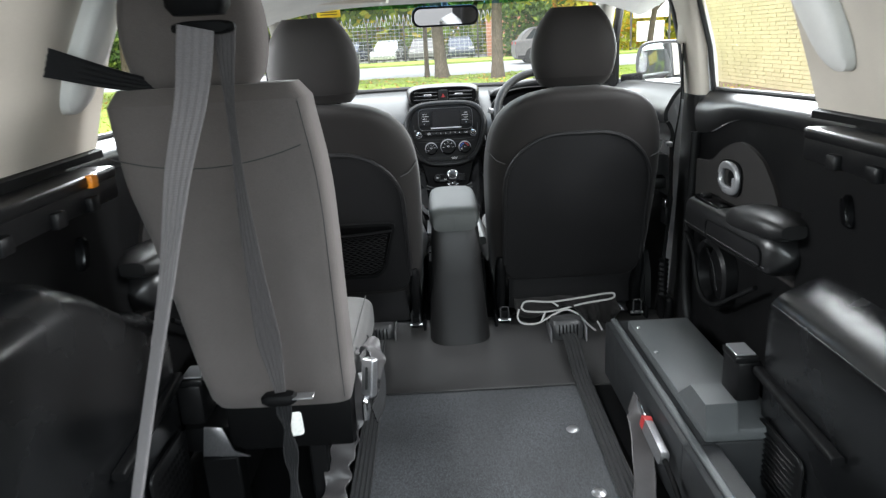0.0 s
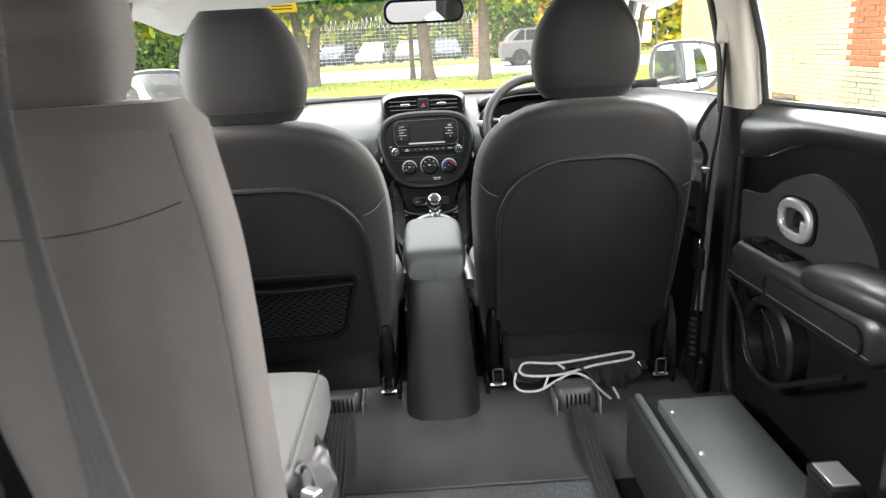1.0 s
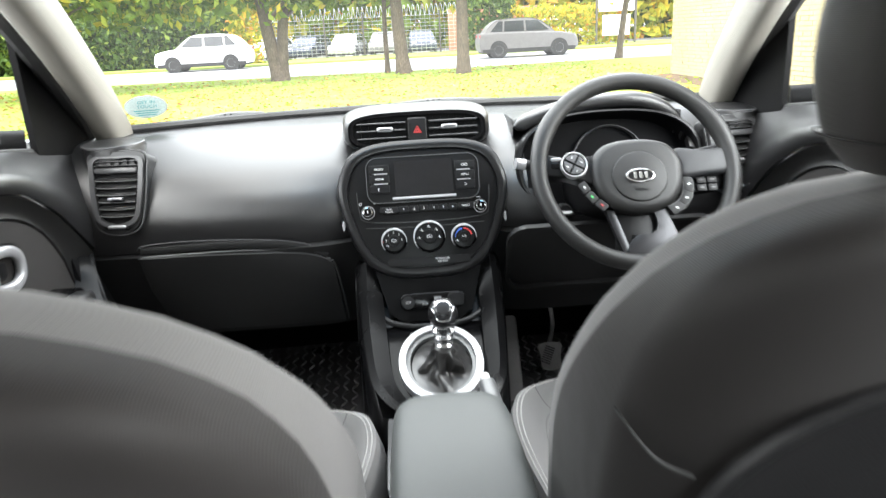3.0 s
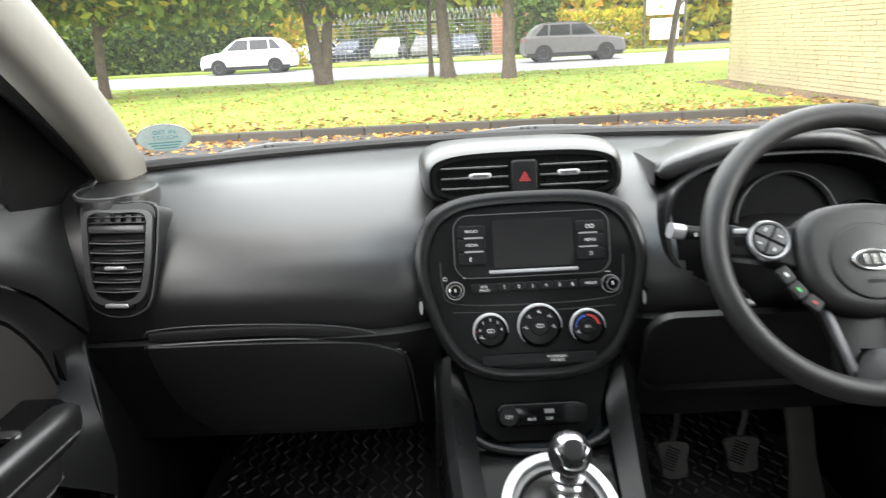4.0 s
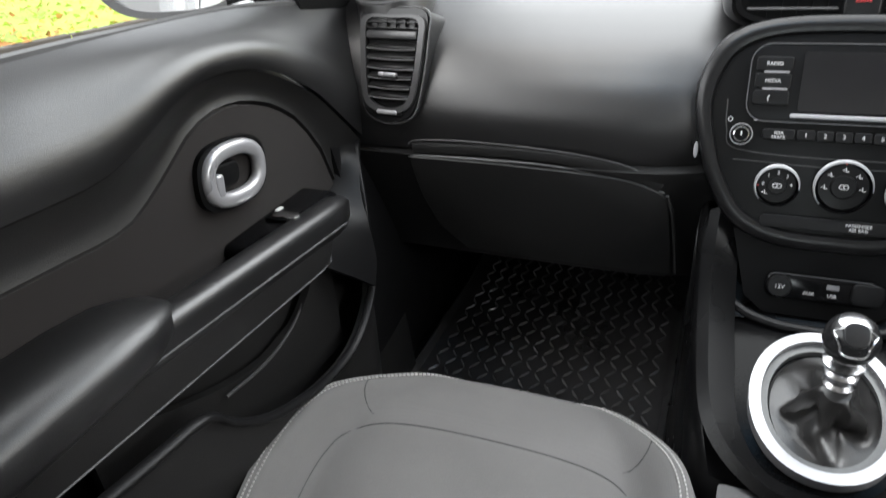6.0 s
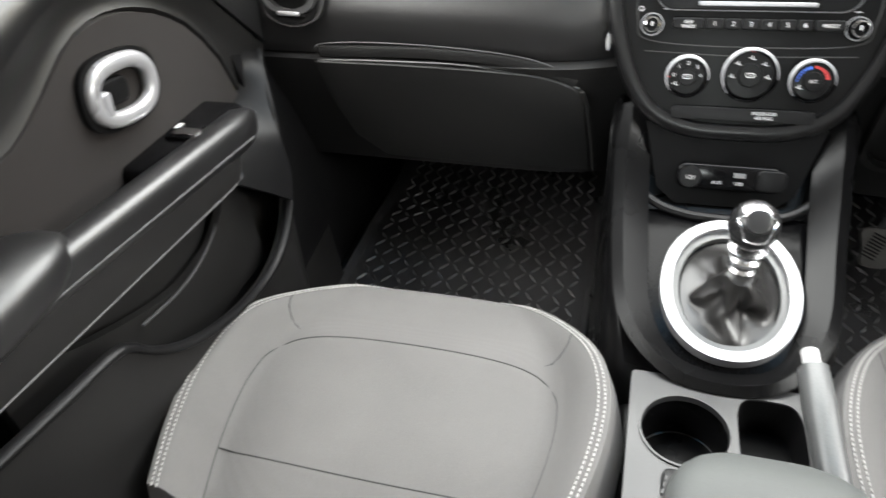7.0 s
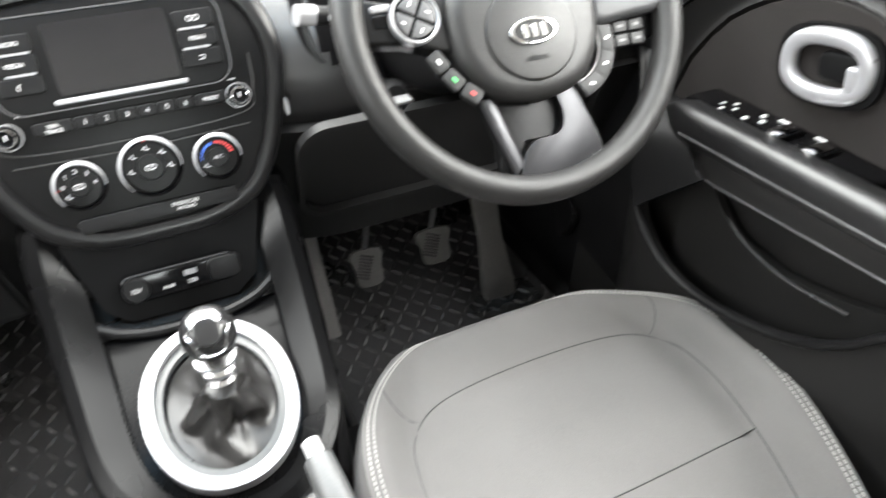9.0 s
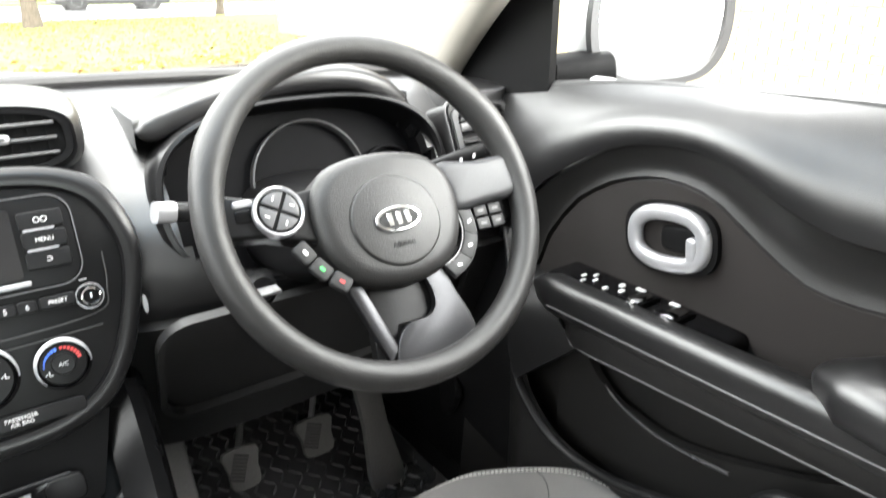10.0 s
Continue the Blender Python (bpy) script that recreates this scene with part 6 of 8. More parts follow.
part("buckle", slab(rrect(0.120, 0.030, 0.010), 0.020, BKM @ Matrix.Translation((0, 0, -0.010)), 0.005), STEEL, rb, "silver-grey buckle")
part("release_button", slab(rrect(0.020, 0.026, 0.004), 0.022, BKM @ Matrix.Translation((0.066, 0, -0.011)), 0.003), RED, rb, "red release button")
part("tongue_plate", box((0.105, 0.004, 0.0), (0.075, 0.014, 0.003), 0.001, 1, BKM), CHROME, rb)
part("stalk", tube([BKM @ Vector((-0.055, 0, 0)), BKM @ Vector((-0.12, -0.006, 0)), BKM @ Vector((-0.20, -0.03, 0.005))], 0.006, 8), MATTE, rb)


# rear side trims: shelf, panel, wheel arch
def rear_side(s):
    w = thing("wall_left" if s < 0 else "wall_right", "black plastic load-bay side trim with wheel arch and shelf", "trim panel", (s * 0.70, 0.3, 0.345), kind="structure")
    part("side_panel", box((s * 0.703, 0.34, 0.74), (0.036, 1.42, 0.80), 0.004, 1), MATTE, w)
    part("shelf", box((s * 0.690, 0.34, 1.108), (0.130, 1.24, 0.022), 0.007, 3), HARD, w, "black plastic ledge")
    part("shelf_lip", box((s * 0.640, 0.34, 1.085), (0.025, 1.24, 0.050), 0.006, 2), HARD, w)
    for y in (0.85, 0.74, 0.60):
        part("lip_clip", box((s * 0.625, y, 1.072), (0.018, 0.030, 0.026), 0.004, 2), HARD, w)

    def lift(y):
        return 0.165 * smoothstep(0.97, 0.62, y) if s < 0 else 0.0

    def archf(u, v):
        y = -0.38 + 1.42 * u
        prof = min(1.0, max(0.0, 1 - smoothstep(0.93, 1.0, y) ** 2)) ** 0.5
        (px, pz) = ARCH[min(int(v * (len(ARCH) - 1)), len(ARCH) - 1)]
        return (s * (0.690 - (0.690 - px) * (0.25 + 0.75 * prof)), y - 0.05 * (1 - prof) * (pz - 0.35), 0.345 + (pz - 0.345) * (0.62 + 0.38 * prof)  + lift(y) * smoothstep(0.70, 0.80, pz))
    ARCH = spline([(0.690, 0.838), (0.650, 0.822), (0.614, 0.804), (0.594, 0.788), (0.5865, 0.766), (0.587, 0.65), (0.590, 0.50), (0.590, 0.345)] if s > 0 else [(0.690, 0.846), (0.655, 0.839), (0.615, 0.825), (0.590, 0.801), (0.582, 0.765), (0.586, 0.66), (0.590, 0.50), (0.590, 0.345)], 6)
    part("wheel_arch", thick(grid(archf, 60, len(ARCH) - 1), 0.01), ARCHGREY, w, "rounded satin black wheel arch cover")
    dz = 0.058 if s > 0 else 0.0
    gm = axes((s * 0.584, 0.85, 0.52 - 0.75 * dz), (0, -s, 0.0), (0, 0, 1))
    gr = part("vent_panel", slab(rrect(0.17, 0.14, 0.02), 0.006, gm, 0.003), HARD, w, "slatted vent panel")
    if s > 0:
        for k in range(9):
            part("vent_slat", box((0, -0.05 + 0.0125 * k, 0.007), (0.13, 0.005, 0.006), 0.0015, 1, gm), HARD, gr)
    else:
        for i in range(9):
            for j in range(6):
                part("vent_hole", revolve([(0, 0.0008), (0.005, 0.0008), (0.006, 0.0)], 8, gm @ Matrix.Translation((-0.06 + 0.015 * i, -0.04 + 0.016 * j, 0.0065))), MATTE, gr)
    hd = part("pull_bar", sweep(spline([(s * 0.584, 0.96, 0.690 - dz), (s * 0.578, 0.85, 0.682 - 0.9 * dz), (s * 0.574, 0.70, 0.672 - 0.8 * dz), (s * 0.574, 0.66, 0.668 - 0.8 * dz)], 5), rrect(0.022, 0.018, 0.006, 3)), HARD, w, "long black pull bar")
    cb = 0.30 * dz
    part("catch_block", joined(box((s * 0.578, 1.02, 0.610 - cb), (0.052, 0.080, 0.09), 0.008, 2), box((s * 0.570, 1.015, 0.661 - cb), (0.050, 0.07, 0.014), 0.004, 2)), HARD, w, "black catch block")
    part("catch_plate", box((s * 0.570, 1.015, 0.6705 - cb), (0.040, 0.055, 0.004), 0.001, 1), SATIN, w)
    part("oval_knob", loft([[(s * (0.700 - d), 0.885 + x + 0.3 * z, 0.975 + z) for x, z in oval(0.022 * k, 0.058 * k, 3, 24)] for d, k in ((0, 1), (0.024, 1), (0.030, 0.8))]), GLOSSBLK, w, "elongated black knob")
    return w


wl_, wr_ = rear_side(-1), rear_side(1)
part("orange_clip", box((-0.624, 0.862, 1.108), (0.014, 0.022, 0.022), 0.003, 2), ORANGE, wl_, "orange plastic clip")
br = thing("floor_bracket", "bare grey metal bracket on the floor by the rear seat", "bracket", (-0.47, 0.72, 0.345))
part("plate", slab([(0, 0), (0.10, 0), (0.066, 0.012), (0.045, 0.062), (0.008, 0.064)], 0.004, axes((-0.555, 0.95, 0.512), (1, -0.1, 0), (0, 0.1, 1)), 0.001), STEEL, br)
part("foot", box((-0.520, 0.965, 0.428), (0.075, 0.05, 0.165), 0.004, 1), MATTE, br, "black foot of the bracket")


# pillars
def post(name, s, pts, section, mat_, parent, label=""):
    rings = []
    for (x, y, z, wy, wx) in pts:
        rings.append([(s * x + px * wx, y + py * wy, z) for px, py in oval(1, 1, 4, 28)])
    return part(name, loft(rings), mat_, parent, label)


for s in (-1, 1):
    side = "left" if s < 0 else "right"
    ap = thing("trim_a_" + side, "pale beige windscreen pillar trim", "pillar trim", (s * 0.66, 2.85, 1.09), kind="structure")
    PX = 0.028 if s > 0 else 0.0
    arc = spline([(s * 0.665, 2.845, 1.075), (s * 0.655, 2.76, 1.155), (s * 0.640, 2.64, 1.245), (s * 0.620, 2.50, 1.330), (s * 0.600, 2.36, 1.400), (s * 0.58, 2.22, 1.452)], 6)
    arc = [(x + PX * (1 - k / (len(arc) - 1)), y, z) for k, (x, y, z) in enumerate(arc)]
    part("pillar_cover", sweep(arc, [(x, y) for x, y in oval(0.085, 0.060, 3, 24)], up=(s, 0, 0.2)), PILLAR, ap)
    part("pillar_seal", tube([(x + s * 0.052, y - 0.014, z - 0.006) for x, y, z in arc], 0.015, 8), SEAL, ap)
    part("corner_sail", thick(grid(lambda u, v, s=s: (s * 0.716, 2.575 + 0.215 * u, 1.07 + v * (0.225 - 0.185 * u)), 6, 6), 0.012), MATTE, ap, "black mirror sail panel")
    bp = thing("trim_b_" + side, "door pillar trim, beige above and black below", "pillar trim", (s * 0.71, 1.70, 0.37), kind="structure")
    post("upper_cover", s, [(0.715, 1.705, 1.115, 0.125, 0.05), (0.705, 1.70, 1.20, 0.12, 0.05), (0.675, 1.69, 1.34, 0.13, 0.05), (0.630, 1.68, 1.475, 0.16, 0.06)], 0, CREAM, bp, "pale beige upper cover")
    post("lower_cover", s, [(0.725, 1.74, 0.36, 0.26, 0.07), (0.722, 1.735, 0.55, 0.20, 0.06), (0.718, 1.72, 0.85, 0.15, 0.055), (0.715, 1.705, 1.12, 0.128, 0.054)], 0, CONSOLE, bp, "black lower cover")
    cp = thing("trim_c_" + side, "pale beige rear pillar trim with moulded bulge", "pillar trim", (s * 0.72, 0.75, 1.12), kind="structure")

    def rearpillar(u, v, s=s):
        z = 1.12 + 0.36 * v
        yf = 1.045 + 0.015 * v
        y = yf - (yf + 0.42) * u
        x = 0.722 - 0.10 * v - 0.03 * v * v + 0.012 * u
        bump = math.exp(-((y - 0.80 - 0.10 * v) / 0.085) ** 2) * smoothstep(0.06, 0.22, v) * 0.003
        return (s * (x - bump), y, z)
    part("pillar_cover", thick(grid(rearpillar, 60, 20), 0.02), CREAM, cp)
    lobe = []
    for d_, k_ in ((0.005, 1.0), (0.034, 1.0), (0.042, 0.93), (0.048, 0.75)):
        lobe.append([(s * (0.720 - d_ - 0.105 * ((1.35 + pz * k_) - 1.12) / 0.36 - 0.028 * (((1.35 + pz * k_) - 1.12) / 0.36) ** 2), 0.955 + px * k_ + 0.25 * pz * k_, 1.35 + pz * k_) for px, pz in oval(0.105, 0.27, 2.6, 36)])
    part("moulded_bulge", loft(lobe), WHITE_TRIM, cp, "smooth pale moulded bulge")
    part("pillar_foot", box((s * 0.715, 0.38, 1.121), (0.03, 1.42, 0.012), 0.003, 1), MATTE, cp)

# windscreen and roof
ws = thing("windscreen", "curved clear windscreen with blue sun band", "windscreen", (0, 3.0, 1.09), kind="structure")


def screen_pt(x, v):
    return (x * (1 - 0.10 * v), dash_base(x) + 0.012 - 0.70 * v - 0.02 * math.sin(math.pi * v), 1.098 + 0.375 * v + 0.01 * math.sin(math.pi * v))


pane = part("pane", grid(lambda u, v: screen_pt(-0.70 + 1.40 * u, 0.86 * v), 40, 16), SCREENGLASS, ws)
band = part("sun_band", grid(lambda u, v: screen_pt(-0.70 + 1.40 * u, 0.86 + 0.14 * v), 40, 3), TINTBAND, ws, "blue tinted sun band")
pane.visible_shadow = band.visible_shadow = False
ceiling = thing("ceiling", "light grey cloth headliner", "headliner", (0, 1.0, 1.47), kind="structure")
part("headliner", thick(grid(lambda u, v: ((-0.70 + 1.40 * u), 2.34 - 2.85 * v - 0.10 * (2 * u - 1) ** 2 * (1 - v), 1.485 - 0.085 * abs(2 * u - 1) ** 4 - 0.035 * smoothstep(0.12, 0.0, v)), 28, 30), 0.015), LINER, ceiling)
part("header_lamp", box((0.0, 2.18, 1.462), (0.16, 0.12, 0.022), 0.008, 2), CREAM, ceiling)
for s in (-1, 1):
    sv = thing("sun_visor", "pale beige fold-up sun visor under the roof", "sun visor", (s * 0.34, 2.2, 1.45), "sun visors")
    part("flap", box((s * 0.36, 2.225, 1.447), (0.36, 0.15, 0.018), 0.008, 3, None), CREAM, sv)
mr = thing("interior_mirror", "black-framed interior mirror on a short stem", "mirror", (0.016, 2.36, 1.36))
mm = axes((0.016, 2.342, 1.387), (1, 0.10, 0), (0, -0.12, 1))
part("housing", slab(rrect(0.245, 0.072, 0.030), 0.030, mm @ Matrix.Translation((0, 0, -0.030)), 0.006, 3, 0.015), MATTE, mr)
part("mirror_glass", slab(rrect(0.228, 0.056, 0.024), 0.001, mm @ Matrix.Translation((0, 0, 0.0005))), MIRROR, mr)
part("stem", tube([(0.016, 2.370, 1.395), (0.016, 2.40, 1.43), (0.016, 2.43, 1.445)], 0.012, 10), MATTE, mr)
stk = thing("windscreen_sticker", "oval pale green sticker in the windscreen corner", "sticker", (-0.61, 2.88, 1.10))
sm = axes((-0.600, 2.868, 1.141), (1, 0.30, 0.0), (0, -0.30, 0.42))
part("oval_sheet", slab(oval(0.090, 0.062, 2, 40), 0.0008, sm), PALE, stk)
part("sheet_edge", frame_ring(oval(0.090, 0.062, 2, 40), oval(0.086, 0.058, 2, 40), 0.0012, sm), PRINT, stk)
lettering("GET IN", 0.012, sm @ Matrix.Translation((0.002, 0.013, 0.001)), TEAL, stk)
lettering("TOUCH", 0.012, sm @ Matrix.Translation((0.002, 0.001, 0.001)), TEAL, stk)
for k in range(3):
    part("print_bar", box((0, -0.010 - 0.006 * k, 0.001), (0.055 - 0.008 * k, 0.0022, 0.0006), 0, 1, sm), TEAL, stk)
ys = thing("visor_sticker", "yellow warning label on the windscreen header", "sticker", (-0.39, 2.35, 1.41))
part("label_sheet", box((0, 0, 0), (0.085, 0.030, 0.001), 0, 1, axes((-0.405, 2.325, 1.418), (1, 0, 0), (0, -0.4, 1))), YELLOW, ys)
for k in range(2):
    part("print_bar", box((0, 0.005 - 0.009 * k, 0.001), (0.06, 0.003, 0.0006), 0, 1, axes((-0.405, 2.325, 1.418), (1, 0, 0), (0, -0.4, 1))), SEAL, ys)
# wipers
for x0, xn, x1, z0, zn, z1 in ((-0.64, -0.455, -0.37, 1.084, 1.102, 1.099), (-0.055, 0.053, 0.20, 1.096, 1.101, 1.097)):
    wp = thing("windscreen_wiper", "grey wiper lying along the windscreen base", "wiper", (xn, 3.02, 1.10), "wipers")
    pts = spline([(x0, dash_base(x0) + 0.050, z0), (0.5 * (x0 + xn), dash_base(0.5 * (x0 + xn)) + 0.046, 0.5 * (z0 + zn)), (xn, dash_base(xn) + 0.044, zn), (0.5 * (xn + x1), dash_base(0.5 * (xn + x1)) + 0.046, 0.5 * (zn + z1) + 0.001), (x1, dash_base(x1) + 0.050, z1)], 5)
    part("arm", sweep(pts, rrect(0.011, 0.010, 0.003, 2), scales=[0.55 + 0.55 * math.sin(math.pi * k / (len(pts) - 1)) for k in range(len(pts))]), GRIPGREY, wp, "grey painted arm")
    part("blade", tube([(x, y + 0.012, z - 0.009) for x, y, z in pts], 0.005, 6), SEAL, wp)
    for k in (-1, 0, 1):
        part("rivet", revolve([(0, 0.0025), (0.003, 0.002), (0.0036, 0)], 10, axes((xn + 0.014 * k, dash_base(xn) + 0.037, zn + 0.001), (1, 0, 0), (0, 0, 1))), SEAL, wp)
solo("bonnet", thick(grid(lambda u, v: (-0.74 + 1.48 * u, 3.05 + 0.85 * v - 0.30 * (2 * u - 1) ** 2, 1.045 - 0.16 * v - 0.03 * (2 * u - 1) ** 2), 20, 10), 0.02), WHITE, "white painted car bonnet", "bonnet", kind="structure")


# ---- doors ----
def strip(s, y0, y1, n, lower, upper, m, xf):
    """A band of door trim between two curves; xf gives its distance from the middle."""
    def f(u, v):
        y = y0 + (y1 - y0) * u
        zl, zu = lower(y), upper(y)
        return (s * xf(v, y), y, zl + (zu - zl) * v)
    return thick(grid(f, n, m), 0.012)


def handle(parent, s, y, z, x, w, h, tilt):
    m = axes((s * x, y, z), (0, -s, 0), (0, 0, 1)) @ pose(0, 0, 0, 0, 0, tilt)
    hdl = part("handle_bezel", frame_ring(oval(w * 1.12, h * 1.12, 2.9, 44), oval(w * 0.98, h * 0.98, 2.9, 44), 0.012, m @ Matrix.Translation((0, 0, -0.006)), 0.003), MATTE, parent)
    part("handle_ring", sweep([m @ Vector((x, y, 0.006)) for x, y in oval(w * 0.84, h * 0.80, 2.5, 48)], oval(w * 0.168, 0.016, 2.4, 16), True, tuple(m.to_3x3() @ Vector((0, 0, 1)))), SATIN, hdl, "satin silver handle ring")
    part("handle_well", slab(oval(w * 0.78, h * 0.70, 2.9, 36), 0.002, m @ Matrix.Translation((0, 0, -0.006))), MATTE, hdl)
    part("handle_lever", slab(rrect(w * 0.42, h * 0.40, 0.01), 0.010, m @ Matrix.Translation((w * 0.10 * (1 if s < 0 else -1) * -1, 0, -0.004)), 0.004), MATTE, hdl)
    part("lock_tab", slab(rrect(w * 0.12, h * 0.36, 0.004), 0.014, m @ Matrix.Translation((-w * 0.30 * (1 if s > 0 else -1) * -1, -h * 0.1, 0.000)), 0.003), SATIN, hdl)


def front_door(s):
    d = thing("door_front_left" if s < 0 else "door_front_right", "black trimmed front door with silver handle and armrest", "door", (s * 0.72, 2.2, 0.36), kind="structure")
    Y0, Y1 = 1.83, 2.73
    sill = curve1([(1.7, 1.130), (2.2, 1.118), (2.45, 1.105), (2.66, 1.080), (2.73, 1.072)])
    wave = curve1([(1.7, 1.034), (1.83, 1.030), (2.00, 1.022), (2.09, 1.017), (2.15, 1.017), (2.20, 1.031), (2.26, 1.056), (2.325, 1.068), (2.42, 1.050), (2.52, 0.993), (2.59, 0.925), (2.66, 0.86), (2.73, 0.82)])
    ins = curve1([(1.7, 0.970), (1.83, 0.965), (2.00, 0.956), (2.09, 0.950), (2.17, 0.948), (2.225, 0.972), (2.295, 1.010), (2.36, 1.016), (2.43, 0.995), (2.49, 0.953), (2.535, 0.89), (2.555, 0.83), (2.66, 0.80), (2.73, 0.79)])
    low = curve1([(1.7, 0.79), (2.54, 0.79), (2.66, 0.79)])
    part("upper_trim", strip(s, Y0, Y1, 36, wave, sill, 12, lambda v, y: 0.674 - 0.004 * math.sin(math.pi * min(1, v * 2)) + 0.046 * v ** 2.4), SOFT, d, "grained soft upper trim")
    part("sill_seal", tube([(s * 0.716, y, sill(y) + 0.004) for y in np.linspace(Y0, Y1, 24)], 0.008, 8), SEAL, d)
    part("recess_band", strip(s, Y0, Y1, 36, ins, wave, 6, lambda v, y: 0.691 + 0.006 * math.sin(math.pi * v ** 0.8) - 0.014 * v * v), DOORPLAST, d)
    part("insert", strip(s, Y0, Y1, 36, low, ins, 8, lambda v, y: 0.692 + 0.006 * (1 - v)), DOORCLOTH, d, "charcoal cloth door insert")
    part("lower_trim", strip(s, Y0, 2.70, 30, lambda y: 0.36, lambda y: 0.79, 12, lambda v, y: 0.665 + 0.035 * v), DOORPLAST, d)
    AZ = 0.0 if s < 0 else 0.016
    # rim of the door pocket: down the front edge, round the scoop, up to the ledge under the armrest
    rim_ = [(2.655, 0.90), (2.600, 0.86), (2.556, 0.80), (2.538, 0.735), (2.510, 0.682), (2.455, 0.644), (2.400, 0.631), (2.332, 0.636), (2.259, 0.657), (2.205, 0.683), (2.163, 0.717), (2.137, 0.748), (2.110, 0.759), (2.050, 0.766), (1.95, 0.779), (1.85, 0.790)]
    rx_ = curve1([(1.8, 0.603), (2.40, 0.605), (2.50, 0.612), (2.54, 0.628), (2.60, 0.664), (2.66, 0.688)])
    part("front_rib", sweep(spline([(s * rx_(y), y, z + AZ) for y, z in rim_], 6), oval(0.009, 0.014, 3, 14), up=(s, 0, 0.3)), HARD, d, "rounded pocket rim")
    # smooth panel between the cloth insert and the rim
    inner_ = spline([(s * 0.699, 2.440, 1.004), (s * 0.699, 2.500, 0.960), (s * 0.699, 2.545, 0.895), (s * 0.697, 2.556, 0.845), (s * 0.684, 2.528, 0.815 + AZ), (s * 0.652, 2.476, 0.788 + AZ), (s * 0.640, 2.425, 0.764 + AZ)], 8)
    outer_ = spline([(s * 0.690, 2.640, 1.000), (s * 0.690, 2.655, 0.930), (s * 0.684, 2.640, 0.885 + AZ), (s * 0.660, 2.596, 0.854 + AZ), (s * 0.634, 2.552, 0.790 + AZ), (s * 0.616, 2.530, 0.725 + AZ), (s * 0.611, 2.506, 0.688 + AZ)], 8)
    mid_ = [tuple(0.5 * (a + b) + (-s * 0.008 if i == 0 else 0) for i, (a, b) in enumerate(zip(p, q))) for p, q in zip(inner_, outer_)]
    part("front_panel", thick(loft([inner_, mid_, outer_], close=False, caps=False), 0.006), HARD, d, "smooth black panel round the cloth insert")
    wall_top = curve1([(y, z) for y, z in rim_[::-1]])
    part("pocket_wall", strip(s, 1.86, 2.60, 60, lambda y: 0.37, lambda y: wall_top(y) + AZ - 0.004, 8, lambda v, y: rx_(y) + 0.003 + 0.010 * (1 - v)), DOORPLAST, d)
    part("cavity_ridge", tube(spline([(s * 0.664, 2.440, 0.752 + AZ), (s * 0.660, 2.385, 0.714 + AZ), (s * 0.655, 2.335, 0.700 + AZ), (s * 0.650, 2.275, 0.699 + AZ), (s * 0.645, 2.20, 0.712 + AZ)], 6), 0.0022, 6), VENTGREY, d)
    part("pocket_back", strip(s, 2.03, 2.47, 20, lambda y: 0.60 + AZ, curve1([(2.03, 0.790 + AZ), (2.16, 0.735 + AZ), (2.275, 0.700 + AZ), (2.335, 0.701 + AZ), (2.385, 0.715 + AZ), (2.47, 0.79 + AZ)]), 6, lambda v, y: 0.668), DOORPLAST, d)

    def line_u(y):
        return 0.831 + 0.080 * (2.43 - y) - (0.022 * (2.43 - y) / 0.25 if s > 0 else 0) * 0.6 + AZ

    def line_l(y):
        return 0.784 + 0.055 * (2.38 - y) + AZ
    # armrest

    def armf(u, v):
        y = 2.505 - 0.67 * u
        a = v * 2 * math.pi
        nose = math.sqrt(min(1, u / 0.07)) if u < 0.07 else 1
        w, h = 0.017 * nose + 0.004, 0.021 * nose + 0.004
        cx = 0.632 - 0.009 * smoothstep(0, 0.12, u)
        cz = line_u(y) + 0.006
        c, si = math.cos(a), math.sin(a)
        return (s * (cx + w * math.copysign(abs(c) ** 0.62, c)), y, cz + h * math.copysign(abs(si) ** 0.62, si))
    part("armrest", loft([[armf(i / 30, j / 28) for j in range(28)] for i in range(31)]), SOFT, d, "soft black armrest")
    part("armrest_line", tube([(s * 0.6015, y, line_u(y) - 0.002) for y in np.linspace(2.45, 1.86, 20)], 0.0012, 5), KEYGREY, d)
    part("armrest_pad", loft([[(s * (0.640 + x), y, 0.878 + AZ + z) for x, z in oval(0.112 * k, 0.062 * k, 3, 28)] for y, k in ((2.150 - AZ, 0.20), (2.142 - AZ, 0.42), (2.124 - AZ, 0.66), (2.095, 0.86), (2.05, 0.97), (1.95, 1.03), (1.84, 1.05))]), SOFT, d, "padded elbow rest")
    part("armrest_side", strip(s, 1.84, 2.485, 26, lambda y: line_l(y), lambda y: line_u(y) + 0.003, 8, lambda v, y: 0.604 + 0.008 * (1 - v) ** 2 + 0.050 * smoothstep(2.38, 2.485, y) ** 2), DOORPLAST, d, "black armrest side")
    part("side_line", tube([(s * (0.6120 + 0.050 * smoothstep(2.38, 2.485, y) ** 2), y, line_l(y)) for y in np.linspace(1.86, 2.45, 20)], 0.0015, 6), KEYGREY, d)
    part("armrest_shelf", box((s * 0.672, 2.17, 0.812 + AZ), (0.060, 0.62, 0.040), 0.010, 2), DOORPLAST, d)
    sp = part("switch_panel", box((s * 0.662, 2.390 if s < 0 else 2.355, 0.846 + AZ), (0.066, 0.19 if s < 0 else 0.26, 0.028), 0.010, 3), GLOSSBLK, d, "gloss black switch panel")
    sws = [(2.388, 1)] if s < 0 else [(2.352, 1), (2.303, 1)]
